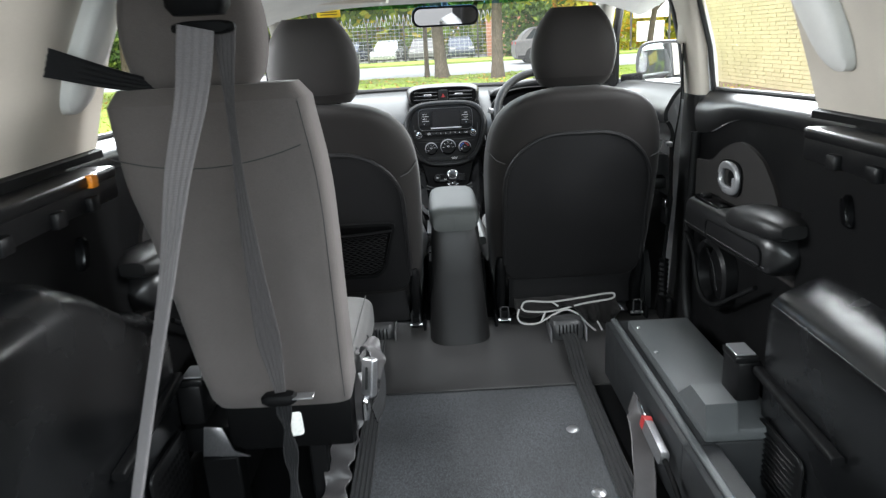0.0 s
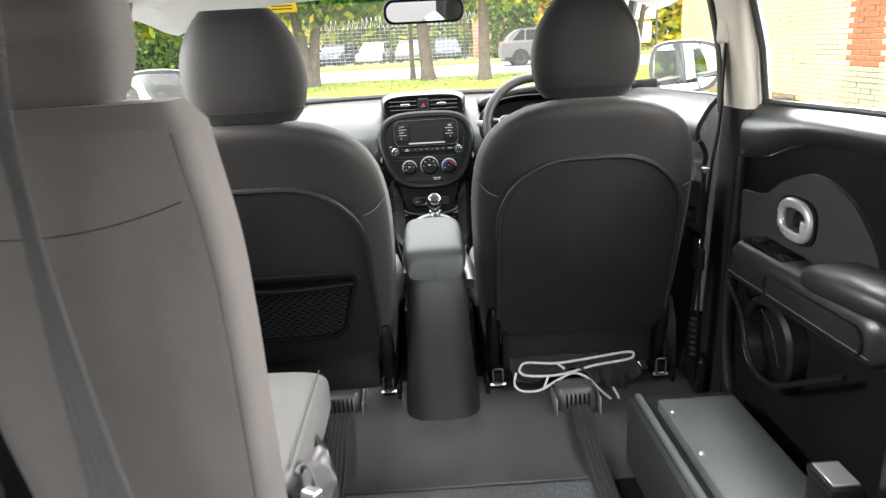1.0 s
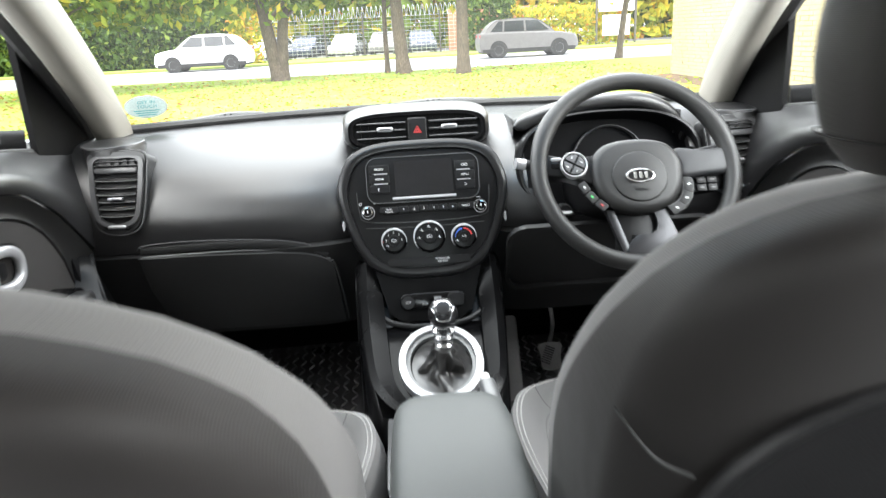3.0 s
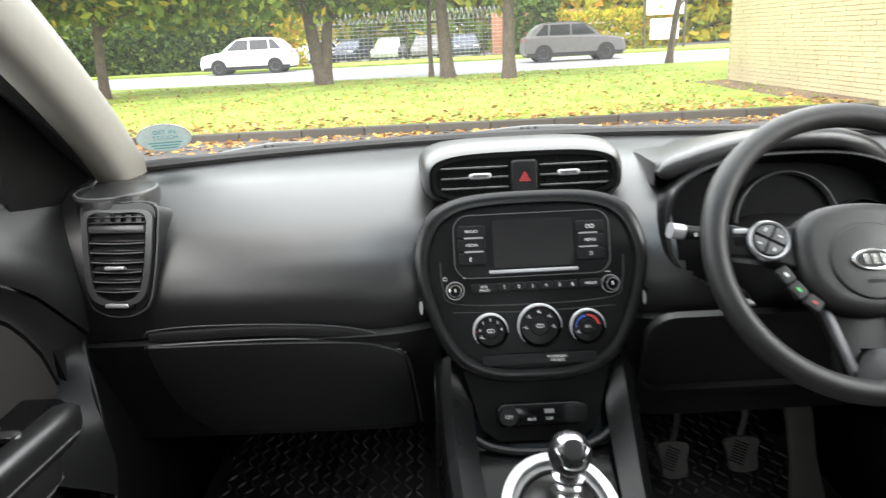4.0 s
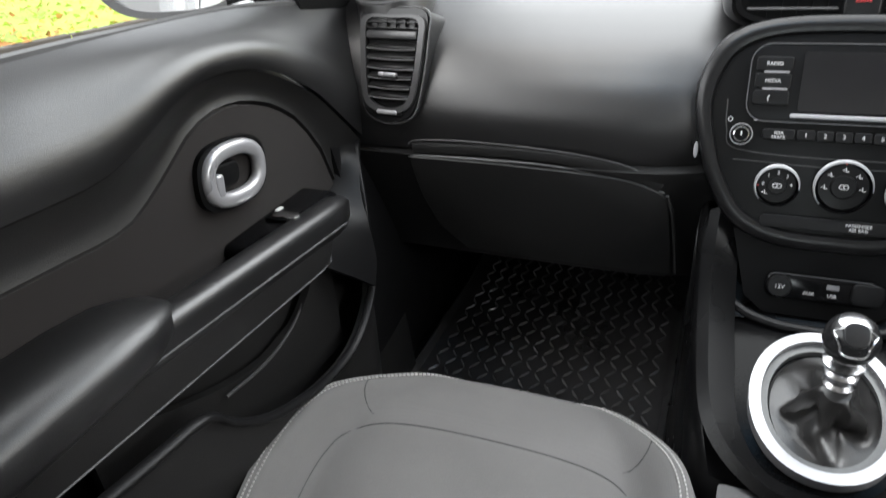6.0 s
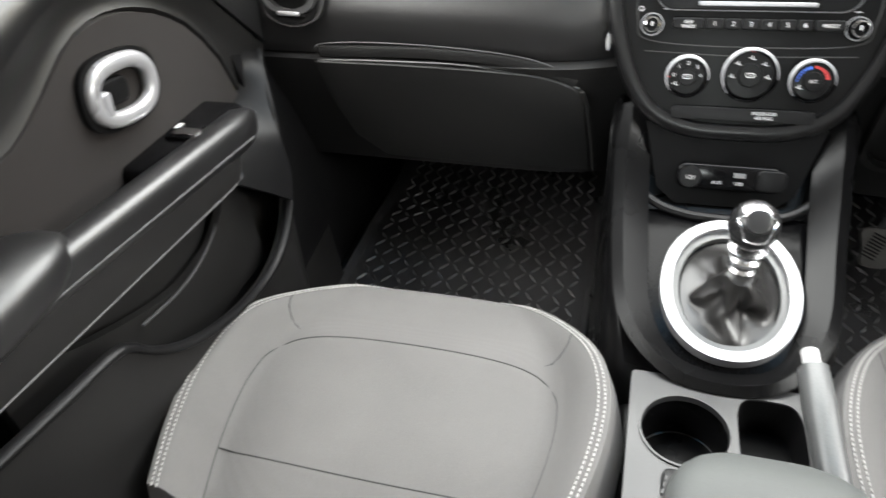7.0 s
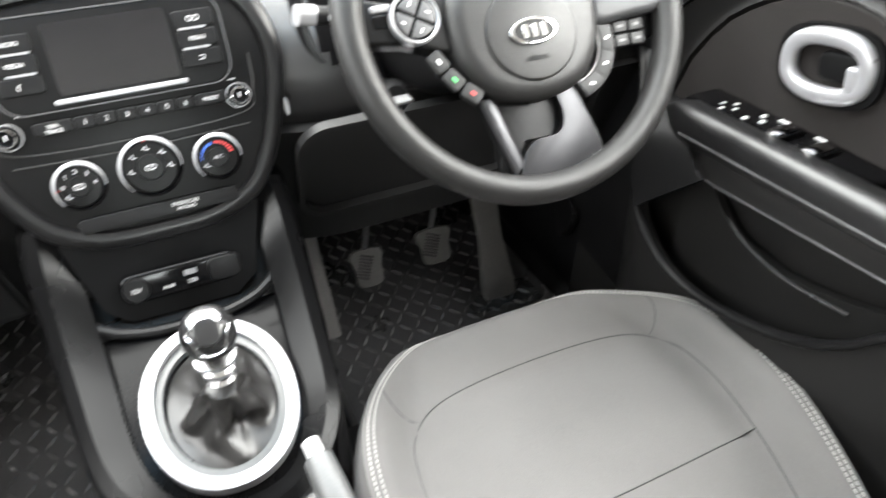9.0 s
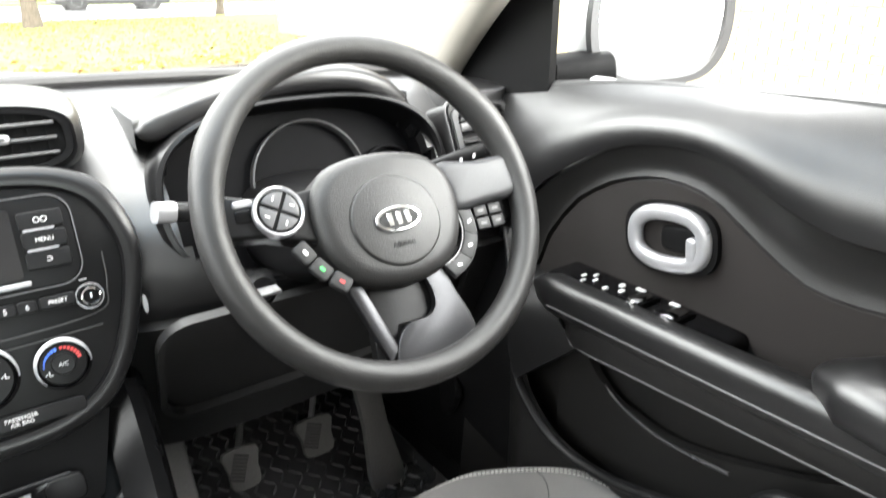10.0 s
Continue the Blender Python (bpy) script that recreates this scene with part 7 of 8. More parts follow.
    for y, kind in sws:
        sw = part("window_switch", box((s * 0.655, y, 0.8600 + AZ), (0.040, 0.036, 0.012), 0.004, 2), GLOSSBLK, sp)
        part("switch_tip", loft([[(s * (0.648 + px), y - 0.006 + py, 0.8645 + AZ + h) for px, py in rrect(0.036 * k, 0.017 * k, 0.006, 3)] for h, k in ((0, 1.0), (0.003, 1.0), (0.0045, 0.7))]), CHROME, sw)
        part("switch_mark", box((s * 0.668, y + 0.008, 0.8663 + AZ), (0.006, 0.012, 0.001), 0, 1), PRINT, sw)
    if s > 0:
        # mirror adjuster marks and the two small rear window keys
        for dx, dy in ((0, 0.010), (0, -0.010), (0.012, 0), (-0.012, 0)):
            part("mirror_mark", box((0.655 + dx, 2.430 + dy, 0.8605 + AZ), (0.008, 0.0035, 0.0012), 0, 1), PRINT, sp)
        for x_, y_ in ((0.645, 2.395), (0.668, 2.388), (0.655, 2.378)):
            part("lock_key", box((x_, y_, 0.8615 + AZ), (0.009, 0.006, 0.003), 0.001, 1), PRINT, sp)
    handle(d, s, 2.335, 0.943 if s < 0 else 0.955, 0.680, 0.112, 0.076, 8 * s)
    g = part("window_pane", grid(lambda u, v: (s * (0.735 - 0.095 * v * v - 0.02 * v), 1.80 + (0.98 - 0.50 * v) * u, 1.10 + 0.34 * v), 14, 8), GLASS, d)
    g.visible_shadow = False
    part("window_frame", sweep(spline([(s * 0.72, 1.795, 1.10), (s * 0.70, 1.785, 1.25), (s * 0.655, 1.775, 1.40), (s * 0.632, 1.80, 1.455), (s * 0.630, 2.05, 1.458), (s * 0.625, 2.25, 1.44)], 6), rrect(0.035, 0.04, 0.01, 3), up=(s, 0, 0)), SEAL, d)
    part("outer_skin", thick(grid(lambda u, v: (s * (0.775 + 0.055 * math.sin(math.pi * v) ** 0.6), 1.74 + 1.30 * u, 0.35 + 0.755 * v), 12, 16), 0.008), WHITE, d, "white painted outer skin")
    return d


def rear_door(s):
    d = thing("door_rear_left" if s < 0 else "door_rear_right", "black trimmed rear door with silver handle and armrest", "door", (s * 0.72, 1.3, 0.36), kind="structure")
    Y0, Y1 = 0.90, 1.645
    sill = curve1([(0.9, 1.150), (1.3, 1.142), (1.645, 1.132)])
    wave = curve1([(0.9, 1.092), (1.187, 1.090), (1.36, 1.084), (1.449, 1.066), (1.55, 1.032), (1.645, 1.018)])
    ins = curve1([(0.90, 0.80), (1.10, 0.80), (1.13, 0.87), (1.166, 0.944), (1.241, 1.005), (1.357, 1.030), (1.458, 1.000), (1.519, 0.963), (1.58, 0.950), (1.645, 0.946)])
    part("upper_trim", strip(s, Y0, Y1, 30, wave, sill, 12, lambda v, y: 0.694 - 0.010 * math.sin(math.pi * min(1, v * 1.1)) ** 0.8 + 0.04 * max(0, v - 0.5) ** 2 * 3), SOFT, d, "grained soft upper trim")
    part("sill_seal", tube([(s * 0.730, y, sill(y) + 0.004) for y in np.linspace(Y0, Y1, 16)], 0.007, 8), SEAL, d)
    part("recess_band", strip(s, Y0, Y1, 40, ins, wave, 10, lambda v, y: 0.712), MATTE, d)
    part("insert", strip(s, Y0, Y1, 40, lambda y: 0.765, ins, 8, lambda v, y: 0.703), DOORCLOTH, d, "charcoal cloth door insert")
    part("lower_trim", strip(s, Y0, Y1, 20, lambda y: 0.37, lambda y: 0.768, 10, lambda v, y: 0.690 + 0.015 * v), MATTE, d)
    rings = []
    for k in range(33):
        u = k / 32
        y = 1.552 - 0.52 * u
        nose = math.sqrt(min(1, u / 0.06)) if u < 0.06 else (1 if u < 0.93 else math.sqrt(max(0.02, (1 - u) / 0.07)))
        rings.append([(s * (0.673 + x), y, 0.818 + 0.018 * u + z) for x, z in oval(0.090 * nose + 0.004, 0.088 * nose + 0.004, 3.6, 32)])
    part("armrest", loft(rings), SOFT, d, "soft black armrest")
    part("armrest_pad", loft([[(s * (0.660 + x), y, z0 + z) for x, z in oval(0.108 * k, 0.056 * k, 3, 28)] for y, z0, k in ((1.252, 0.874, 0.45), (1.238, 0.880, 0.82), (1.20, 0.888, 1.0), (1.08, 0.900, 1.0), (1.03, 0.900, 0.8), (1.015, 0.900, 0.5))]), LEATHER, d, "padded elbow rest")
    part("switch_panel", box((s * 0.668, 1.43, 0.866), (0.050, 0.16, 0.016), 0.006, 2), GLOSSBLK, d)
    part("window_switch", box((s * 0.660, 1.47, 0.877), (0.024, 0.026, 0.008), 0.003, 2), HARD, d)
    part("grip_slot", frame_ring(rrect(0.30, 0.052, 0.022), rrect(0.294, 0.046, 0.020), 0.003, axes((s * 0.6255, 1.225, 0.822), (0, -s, 0.04 * s), (0, 0, 1))), HARD, d)
    part("armrest_line", tube([(s * 0.6270, y, 0.795 + 0.035 * (1.54 - y)) for y in np.linspace(1.53, 1.06, 14)], 0.0011, 5), KEYGREY, d)
    pk = part("door_pocket", loft([[(s * (0.690 - dx), 1.410 + px, 0.676 + pz) for px, pz in oval(w, h, 2.4, 36)] for dx, w, h in ((0, 0.20, 0.18), (0.030, 0.20, 0.18), (0.038, 0.185, 0.165), (0.030, 0.165, 0.148), (0.002, 0.155, 0.140), (0.001, 0.01, 0.01))]), HARD, d, "moulded bottle pocket")
    part("pocket_lip", tube(spline([(s * 0.650, 1.575, 0.747), (s * 0.645, 1.500, 0.712), (s * 0.643, 1.455, 0.645), (s * 0.643, 1.405, 0.612), (s * 0.645, 1.335, 0.622), (s * 0.650, 1.25, 0.672), (s * 0.655, 1.15, 0.735)], 6), 0.006, 8), HARD, d)
    part("bottle_rib", tube(spline([(s * 0.652, 1.425, 0.745), (s * 0.648, 1.37, 0.72), (s * 0.648, 1.335, 0.66)], 5), 0.0025, 6), HARD, pk)
    part("front_rib", sweep(spline([(s * 0.690, 1.640, 1.02), (s * 0.685, 1.635, 0.85), (s * 0.675, 1.625, 0.70), (s * 0.670, 1.60, 0.55), (s * 0.675, 1.55, 0.40)], 6), oval(0.022, 0.03, 3, 12), up=(s, 0, 0.2)), HARD, d)
    handle(d, s, 1.395, 0.936, 0.692, 0.118, 0.080, 0)
    g = part("window_pane", grid(lambda u, v: (s * (0.745 - 0.095 * v * v - 0.02 * v), 1.05 + 0.62 * u, 1.12 + 0.33 * v), 10, 8), GLASS, d)
    g.visible_shadow = False
    part("window_frame", sweep(spline([(s * 0.735, 1.655, 1.125), (s * 0.715, 1.650, 1.25), (s * 0.665, 1.64, 1.40), (s * 0.645, 1.62, 1.455)], 6), rrect(0.03, 0.03, 0.008, 3), up=(s, 0, 0)), WHITE, d, "white painted window frame")
    part("frame_seal", tube([(s * 0.728, 1.628, 1.13), (s * 0.708, 1.624, 1.25), (s * 0.660, 1.615, 1.40)], 0.007, 8), SEAL, d)
    part("outer_skin", thick(grid(lambda u, v: (s * (0.785 + 0.05 * math.sin(math.pi * v) ** 0.6), -0.40 + 2.14 * u, 0.35 + 0.775 * v), 12, 16), 0.008), WHITE, d, "white painted outer skin")
    return d


for s in (-1, 1):
    front_door(s), rear_door(s)
    part_roof = thing("trim_roof_" + ("left" if s < 0 else "right"), "white roof rail and pale inner rail above the doors", "roof rail", (s * 0.63, 1.0, 1.45), kind="structure")
    part("inner_rail", sweep([(s * 0.645, y, 1.462) for y in np.linspace(-0.45, 2.28, 12)], oval(0.06, 0.05, 3, 14)), CREAM, part_roof)
    part("outer_rail", sweep([(s * 0.68, y, 1.485) for y in np.linspace(-0.45, 2.20, 12)], oval(0.06, 0.07, 3, 14)), WHITE, part_roof)
    mi = thing("door_mirror", "white door mirror with black base", "wing mirror", (s * 0.78, 2.58, 1.08), "door mirrors")
    mmx = axes((s * 0.895, 2.555, 1.165), (1, 0.425 if s < 0 else -0.30, 0), (0, 0.03, 1))
    ol = [(x * (1 if s < 0 else -1), y) for x, y in spline([(-0.115, 0.055), (-0.06, 0.082), (0.02, 0.086), (0.085, 0.075), (0.105, 0.03), (0.100, -0.035), (0.060, -0.072), (-0.02, -0.078), (-0.085, -0.066), (-0.118, -0.02)], 5, True)]
    if s > 0:
        ol = ol[::-1]
    part("shell", slab([(x * 1.04, y * 1.04) for x, y in ol], 0.105, mmx @ Matrix.Translation((0, 0.004, -0.110)), 0.012, 4, 0.045), WHITE, mi, "white painted mirror shell")
    part("surround", frame_ring([(x * 1.06, y * 1.06) for x, y in ol], [(x * 0.94, y * 0.93) for x, y in ol], 0.014, mmx @ Matrix.Translation((0, 0, -0.008)), 0.006), KEYGREY, mi, "dark grey mirror surround")
    part("mirror_glass", slab([(x * 0.955, y * 0.945) for x, y in ol], 0.002, mmx @ Matrix.Translation((0, 0, 0.000))), MIRROR, mi)
    part("foot", sweep([(s * 0.745, 2.62, 1.105), (s * 0.785, 2.60, 1.108), (s * 0.82, 2.585, 1.112)], oval(0.09, 0.05, 3, 16)), MATTE, mi)

# driver's belt on the right pillar
dbelt = thing("seat_belt", "black driver seat belt on the door pillar", "seat belt", (0.66, 1.72, 0.40))
pp = spline([(0.668, 1.715, 1.30), (0.668, 1.715, 1.10), (0.655, 1.716, 0.98), (0.645, 1.715, 0.80), (0.645, 1.72, 0.55), (0.66, 1.75, 0.40)], 6)
part("webbing", webbing(pp, [(0.35, 1, 0)] * len(pp), 0.044), MATTE, dbelt)
part("anchor_cover", box((0.672, 1.715, 1.300), (0.03, 0.055, 0.085), 0.01, 3), CREAM, dbelt)
part("button_stop", box((0.640, 1.713, 0.977), (0.018, 0.022, 0.014), 0.004, 2), KEYGREY, dbelt)
part("tongue", box((0.636, 1.712, 0.765), (0.016, 0.045, 0.055), 0.005, 2), MATTE, dbelt)
part("tongue_plate", box((0.632, 1.710, 0.800), (0.005, 0.030, 0.030), 0.001, 1), CHROME, dbelt)
part("bellows", revolve([(0.013 + 0.003 * (k % 2), -0.10 + 0.008 * k) for k in range(16)], 16, Matrix.Translation((0.640, 1.718, 0.60))), MATTE, dbelt)
part("floor_anchor", box((0.665, 1.76, 0.43), (0.03, 0.09, 0.12), 0.012, 3), HARD, dbelt)

# ---- outside: car park, verge, road, trees ----
def scattered(name, color_stops, rough=0.7, spec=0.3, translucent=0.0):
    """Leaf and litter colours that change from piece to piece."""
    ma = bpy.data.materials.new(name)
    ma.use_nodes = True
    n, l = ma.node_tree.nodes, ma.node_tree.links
    p = n["Principled BSDF"]
    g, r = n.new("ShaderNodeNewGeometry"), n.new("ShaderNodeValToRGB")
    while len(r.color_ramp.elements) < len(color_stops):
        r.color_ramp.elements.new(0.5)
    for e, (pos, c) in zip(r.color_ramp.elements, color_stops):
        e.position, e.color = pos, (*c, 1)
    l.new(g.outputs["Random Per Island"], r.inputs[0])
    l.new(r.outputs[0], p.inputs["Base Color"])
    p.inputs["Roughness"].default_value, p.inputs["Specular IOR Level"].default_value = rough, spec
    if translucent:
        t, m = n.new("ShaderNodeBsdfTranslucent"), n.new("ShaderNodeMixShader")
        m.inputs[0].default_value = translucent
        l.new(r.outputs[0], t.inputs[0])
        l.new(p.outputs[0], m.inputs[1]), l.new(t.outputs[0], m.inputs[2])
        l.new(m.outputs[0], n["Material Output"].inputs[0])
    return ma


LEAF = scattered("green_maple_leaves", [(0.0, (0.075, 0.13, 0.015)), (0.6, (0.16, 0.24, 0.025)), (0.85, (0.30, 0.33, 0.03)), (1.0, (0.55, 0.42, 0.03))], translucent=0.4)
LEAF_Y = scattered("yellowing_leaves", [(0.0, (0.17, 0.22, 0.02)), (0.45, (0.38, 0.38, 0.03)), (0.85, (0.60, 0.45, 0.03)), (1.0, (0.60, 0.22, 0.03))], translucent=0.4)
LEAF_H = scattered("dark_hedge_leaves", [(0.0, (0.03, 0.06, 0.012)), (0.7, (0.07, 0.12, 0.02)), (1.0, (0.17, 0.22, 0.03))], translucent=0.2)
LEAF_O = scattered("orange_leaves", [(0.0, (0.35, 0.20, 0.02)), (0.5, (0.60, 0.30, 0.03)), (1.0, (0.60, 0.14, 0.03))], translucent=0.4)
LITTER = scattered("fallen_leaves", [(0.0, (0.16, 0.08, 0.03)), (0.45, (0.36, 0.17, 0.04)), (0.8, (0.55, 0.33, 0.06)), (1.0, (0.68, 0.52, 0.18))])
BLADE = scattered("grass_blades", [(0.0, (0.24, 0.34, 0.04)), (0.6, (0.32, 0.44, 0.05)), (1.0, (0.38, 0.47, 0.08))], translucent=0.5)
BARK = material("grey_brown_bark", (0.11, 0.085, 0.065), 0.9, grain=40, bump=0.9, grain_amt=0.4, blotch=4, blotch_amt=0.3, stretch=(1, 1, 0.25))
GRASS = material("autumn_grass", (0.26, 0.33, 0.075), 0.9, grain=45, bump=0.6, grain_amt=0.35, blotch=0.9, blotch_amt=0.3, spec=0.1)
TARMAC = material("worn_tarmac", (0.085, 0.083, 0.082), 0.85, grain=120, bump=0.4, grain_amt=0.3, blotch=0.5, blotch_amt=0.2)
ROADMAT = material("wet_pale_road", (0.30, 0.30, 0.31), 0.45, grain=60, bump=0.2, grain_amt=0.12, blotch=0.3, blotch_amt=0.10)
KERB = material("concrete_kerb", (0.070, 0.062, 0.052), 0.85, grain=120, per_object=0.15)
SOIL = material("leafy_soil", (0.16, 0.11, 0.07), 0.95, grain=30, bump=0.8, grain_amt=0.4, blotch=1.2, blotch_amt=0.3)
rng = np.random.default_rng(5)
solo("ground", box((0, 0, -0.01), (900, 900, 0.02)), TARMAC, "dark worn car park tarmac reaching the horizon", "ground", kind="structure")
LAWN = [(-70, 4.0), (-14, 5.0), (-6.6, 6.0), (-5.6, 9.0), (-4.8, 11.8), (6.2, 11.6), (6.25, 17.4), (16, 17.6), (70, 18.0), (70, 26.6), (12, 26.2), (0, 25.0), (-14, 27.0), (-70, 29.0)]


def sheet(poly, z):
    bm = bmesh.new()
    lo_ = [bm.verts.new((x, y, 0.0)) for x, y in poly]
    hi_ = [bm.verts.new((x, y, z)) for x, y in poly]
    bm.faces.new(hi_)
    for k in range(len(poly)):
        j = (k + 1) % len(poly)
        bm.faces.new((lo_[k], lo_[j], hi_[j], hi_[k]))
    bm.normal_update()
    bmesh.ops.triangulate(bm, faces=[f for f in bm.faces if len(f.verts) > 4])
    return bm


solo("lawn", sheet(LAWN, 0.10), GRASS, "bright green grass verge strewn with autumn leaves", "lawn", kind="structure")
solo("road", box((0, 33.0, 0.012), (240, 13.5, 0.03)), ROADMAT, "pale wet road beyond the verge", "road", kind="structure")
solo("verge", box((0, 43.6, 0.05), (240, 7.0, 0.14)), GRASS, "far grass verge along the road", "lawn", kind="structure")
solo("soil_strip", box((6.0, 14.4, 0.055), (0.9, 5.4, 0.12), 0.03, 2), SOIL, "bare soil strip at the foot of the brick wall", "soil", kind="structure")
kerbs = thing("pavement_kerb", "low concrete kerb along the lawn edge", "kerb", (0, 11.8, 0), kind="structure")
kme = bpy.data.meshes.new("kerb_stone")
kb = box((0, 0, 0), (0.90, 0.12, 0.14), 0.012, 1)
kb.to_mesh(kme)
kb.free()
kme.materials.append(KERB)
edge = [(-14, 4.94), (-6.66, 5.94), (-5.66, 9.0), (-4.85, 11.74), (6.15, 11.53)]
for a, b in zip(edge[:-1], edge[1:]):
    L = math.dist(a, b)
    for k in range(int(L / 0.915)):
        t = (k + 0.5) * 0.915 / L
        ob = new("kerb_stone", kme)
        ob.parent = kerbs
        ob.matrix_parent_inverse = Matrix.Translation(-kerbs.location)
        ob.matrix_basis = Matrix.Translation((a[0] + (b[0] - a[0]) * t, a[1] + (b[1] - a[1]) * t, 0.046 + 0.004 * math.sin(5 * k))) @ pose(0, 0, 0, 0, 0, math.degrees(math.atan2(b[1] - a[1], b[0] - a[0])))


def quads(name, P, size, mat_, flat=0.0, tri_=False, aspect=1.0):
    """Small leaf-shaped pieces at the points P."""
    n = len(P)
    a = rng.normal(size=(n, 3))
    a[:, 2] *= 1 - flat
    a /= np.linalg.norm(a, axis=1)[:, None]
    b = rng.normal(size=(n, 3))
    b[:, 2] *= 1 - flat
    b -= a * (a * b).sum(1)[:, None]
    b /= np.linalg.norm(b, axis=1)[:, None]
    s = size * (0.6 + 0.8 * rng.random(n))[:, None]
    c = np.cross(a, b)
    V = np.stack([P - a * s, P - b * s * 0.55 * aspect + c * s * 0.12, P + a * s, P + b * s * 0.55 * aspect + c * s * 0.12], 1).reshape(-1, 3)
    me = bpy.data.meshes.new(name)
    F_ = np.arange(4 * n).reshape(-1, 4)
    me.from_pydata(V.tolist(), [], F_.tolist())
    me.materials.append(mat_)
    return me


def inside(poly, x, y):
    hit = False
    for k in range(len(poly)):
        (x0, y0), (x1, y1) = poly[k - 1], poly[k]
        if (y0 > y) != (y1 > y) and x < (x1 - x0) * (y - y0) / (y1 - y0) + x0:
            hit = not hit
    return hit


# fallen leaves: thick along the kerb, thinner on the grass
pts = []
while len(pts) < 7000:
    x, y = rng.uniform(-16, 8), rng.uniform(5, 25)
    d = abs(y - 11.7) if x > -5 else abs(y - 6.5) + 0.5
    if rng.random() < 0.06 + 0.9 * math.exp(-(d / 0.9) ** 2) and x < 6.0:
        z = 0.125 if inside(LAWN, x, y) else 0.012
        pts.append((x, y, z))
ob = new("fallen_leaves", quads("fallen_leaves", np.array(pts), 0.052, LITTER, flat=0.85))
tagged(ob, "yellow and orange fallen leaves on grass and tarmac", "leaves", kind="stuff")
pts = []
while len(pts) < 9000:
    x, y = rng.uniform(-20, 7), 5 + 20 * rng.random() ** 1.3
    if inside(LAWN, x, y):
        pts.append((x, y, 0.115))
P = np.array(pts)
n_ = len(P)
w_ = rng.normal(size=(n_, 2)) * 0.025
V = np.stack([P + np.c_[w_, np.zeros(n_)], P - np.c_[w_, np.zeros(n_)], P + np.c_[rng.normal(size=(n_, 2)) * 0.025, 0.02 + 0.03 * rng.random(n_)]], 1).reshape(-1, 3)
me = bpy.data.meshes.new("grass_tufts")
me.from_pydata(V.tolist(), [], np.arange(3 * n_).reshape(-1, 3).tolist())
me.materials.append(BLADE)
tagged(new("grass_tufts", me), "short green grass tufts on the verge", "grass", kind="stuff")


def tree(name, label, base, stems, crown, leaves, leaf_mat, size=0.15, sag=0.0):
    """stems: (dx, dy, height, radius at foot); crown: centre, radii, how many clumps."""
    tr = thing(name, label, "tree", base, "street trees")
    bx_, by_ = base[:2]
    parts_ = []
    for dx, dy, h, r in stems:
        top = (bx_ + dx, by_ + dy, h)
        path = spline([(bx_ + 0.06 * dx, by_ + 0.06 * dy, base[2] - 0.05), (bx_ + 0.30 * dx, by_ + 0.3 * dy, h * 0.3), (bx_ + 0.62 * dx + 0.05, by_ + 0.6 * dy, h * 0.65), top], 6)
        sc = [1.25 if k == 0 else 1.08 if k == 1 else 1 - 0.55 * k / len(path) for k in range(len(path))]
        parts_.append(tube(path, r, 12, up=(1, 0.2, 0), scales=sc))
        for k in range(6):
            i = int(len(path) * (0.45 + 0.09 * k))
            p = Vector(path[min(i, len(path) - 1)])
            a = k * 2.4 + dx
            q = p + Vector((math.cos(a), math.sin(a), 0.55)) * (1.5 + 0.3 * k)
            parts_.append(tube([p, p.lerp(q, 0.5) + Vector((0, 0, 0.12)), q], r * 0.34, 6, up=(0.3, 1, 0), scales=[1, 0.7, 0.25]))
    part("trunk", joined(*parts_), BARK, tr, "rough grey-brown trunk with limbs")
    (cx, cy, cz), (rx, ry, rz), clumps = crown
    C = rng.normal(size=(clumps, 3))
    C /= np.linalg.norm(C, axis=1)[:, None]
    C *= (0.35 + 0.65 * rng.random(clumps))[:, None] ** 0.6
    C = C * np.array([rx, ry, rz]) + np.array([cx, cy, cz])
    k = rng.integers(0, clumps, leaves)
    spread = rng.uniform(0.35, 0.75, clumps)[k][:, None]
    P = C[k] + rng.normal(size=(leaves, 3)) * spread * np.array([1, 1, 0.6])
    P = P[P[:, 2] > base[2] + 1.6 + sag]
    me = quads("crown", P, size, leaf_mat)
    co = new("crown", me)
    co.parent, co.matrix_parent_inverse = tr, Matrix.Translation(-tr.location)
    return tr


tree("tree", "forked maple with low green crown on the verge", (-3.55, 23.4, 0.10), [(-0.75, 0.1, 4.2, 0.24), (0.55, 0.2, 4.6, 0.20)], ((-6.2, 23.2, 4.3), (6.2, 2.8, 2.6), 90), 24000, LEAF)
tree("tree", "leaning dark-trunked tree beside the road", (0.30, 23.6, 0.10), [(-0.45, 0.1, 6.0, 0.23)], ((0.0, 24.0, 5.6), (3.6, 2.6, 2.3), 50), 9000, LEAF)
tree("tree", "slim pale-trunked tree on the verge", (-0.25, 24.6, 0.10), [(0.0, 0.1, 5.0, 0.09)], ((-0.6, 25.0, 5.6), (2.0, 1.5, 1.5), 18), 1800, LEAF_Y, 0.13)
tree("tree", "straight brown-trunked tree on the verge", (2.0, 21.9, 0.10), [(0.05, 0.1, 6.0, 0.20)], ((2.8, 22.2, 5.0), (3.4, 2.6, 2.2), 44), 7500, LEAF)
tree("tree", "young tree with yellow-green leaves near the building", (8.0, 26.2, 0.10), [(0.6, 0.1, 4.6, 0.13)], ((7.4, 25.8, 4.5), (3.4, 2.2, 1.7), 34), 4200, LEAF_Y, 0.14)
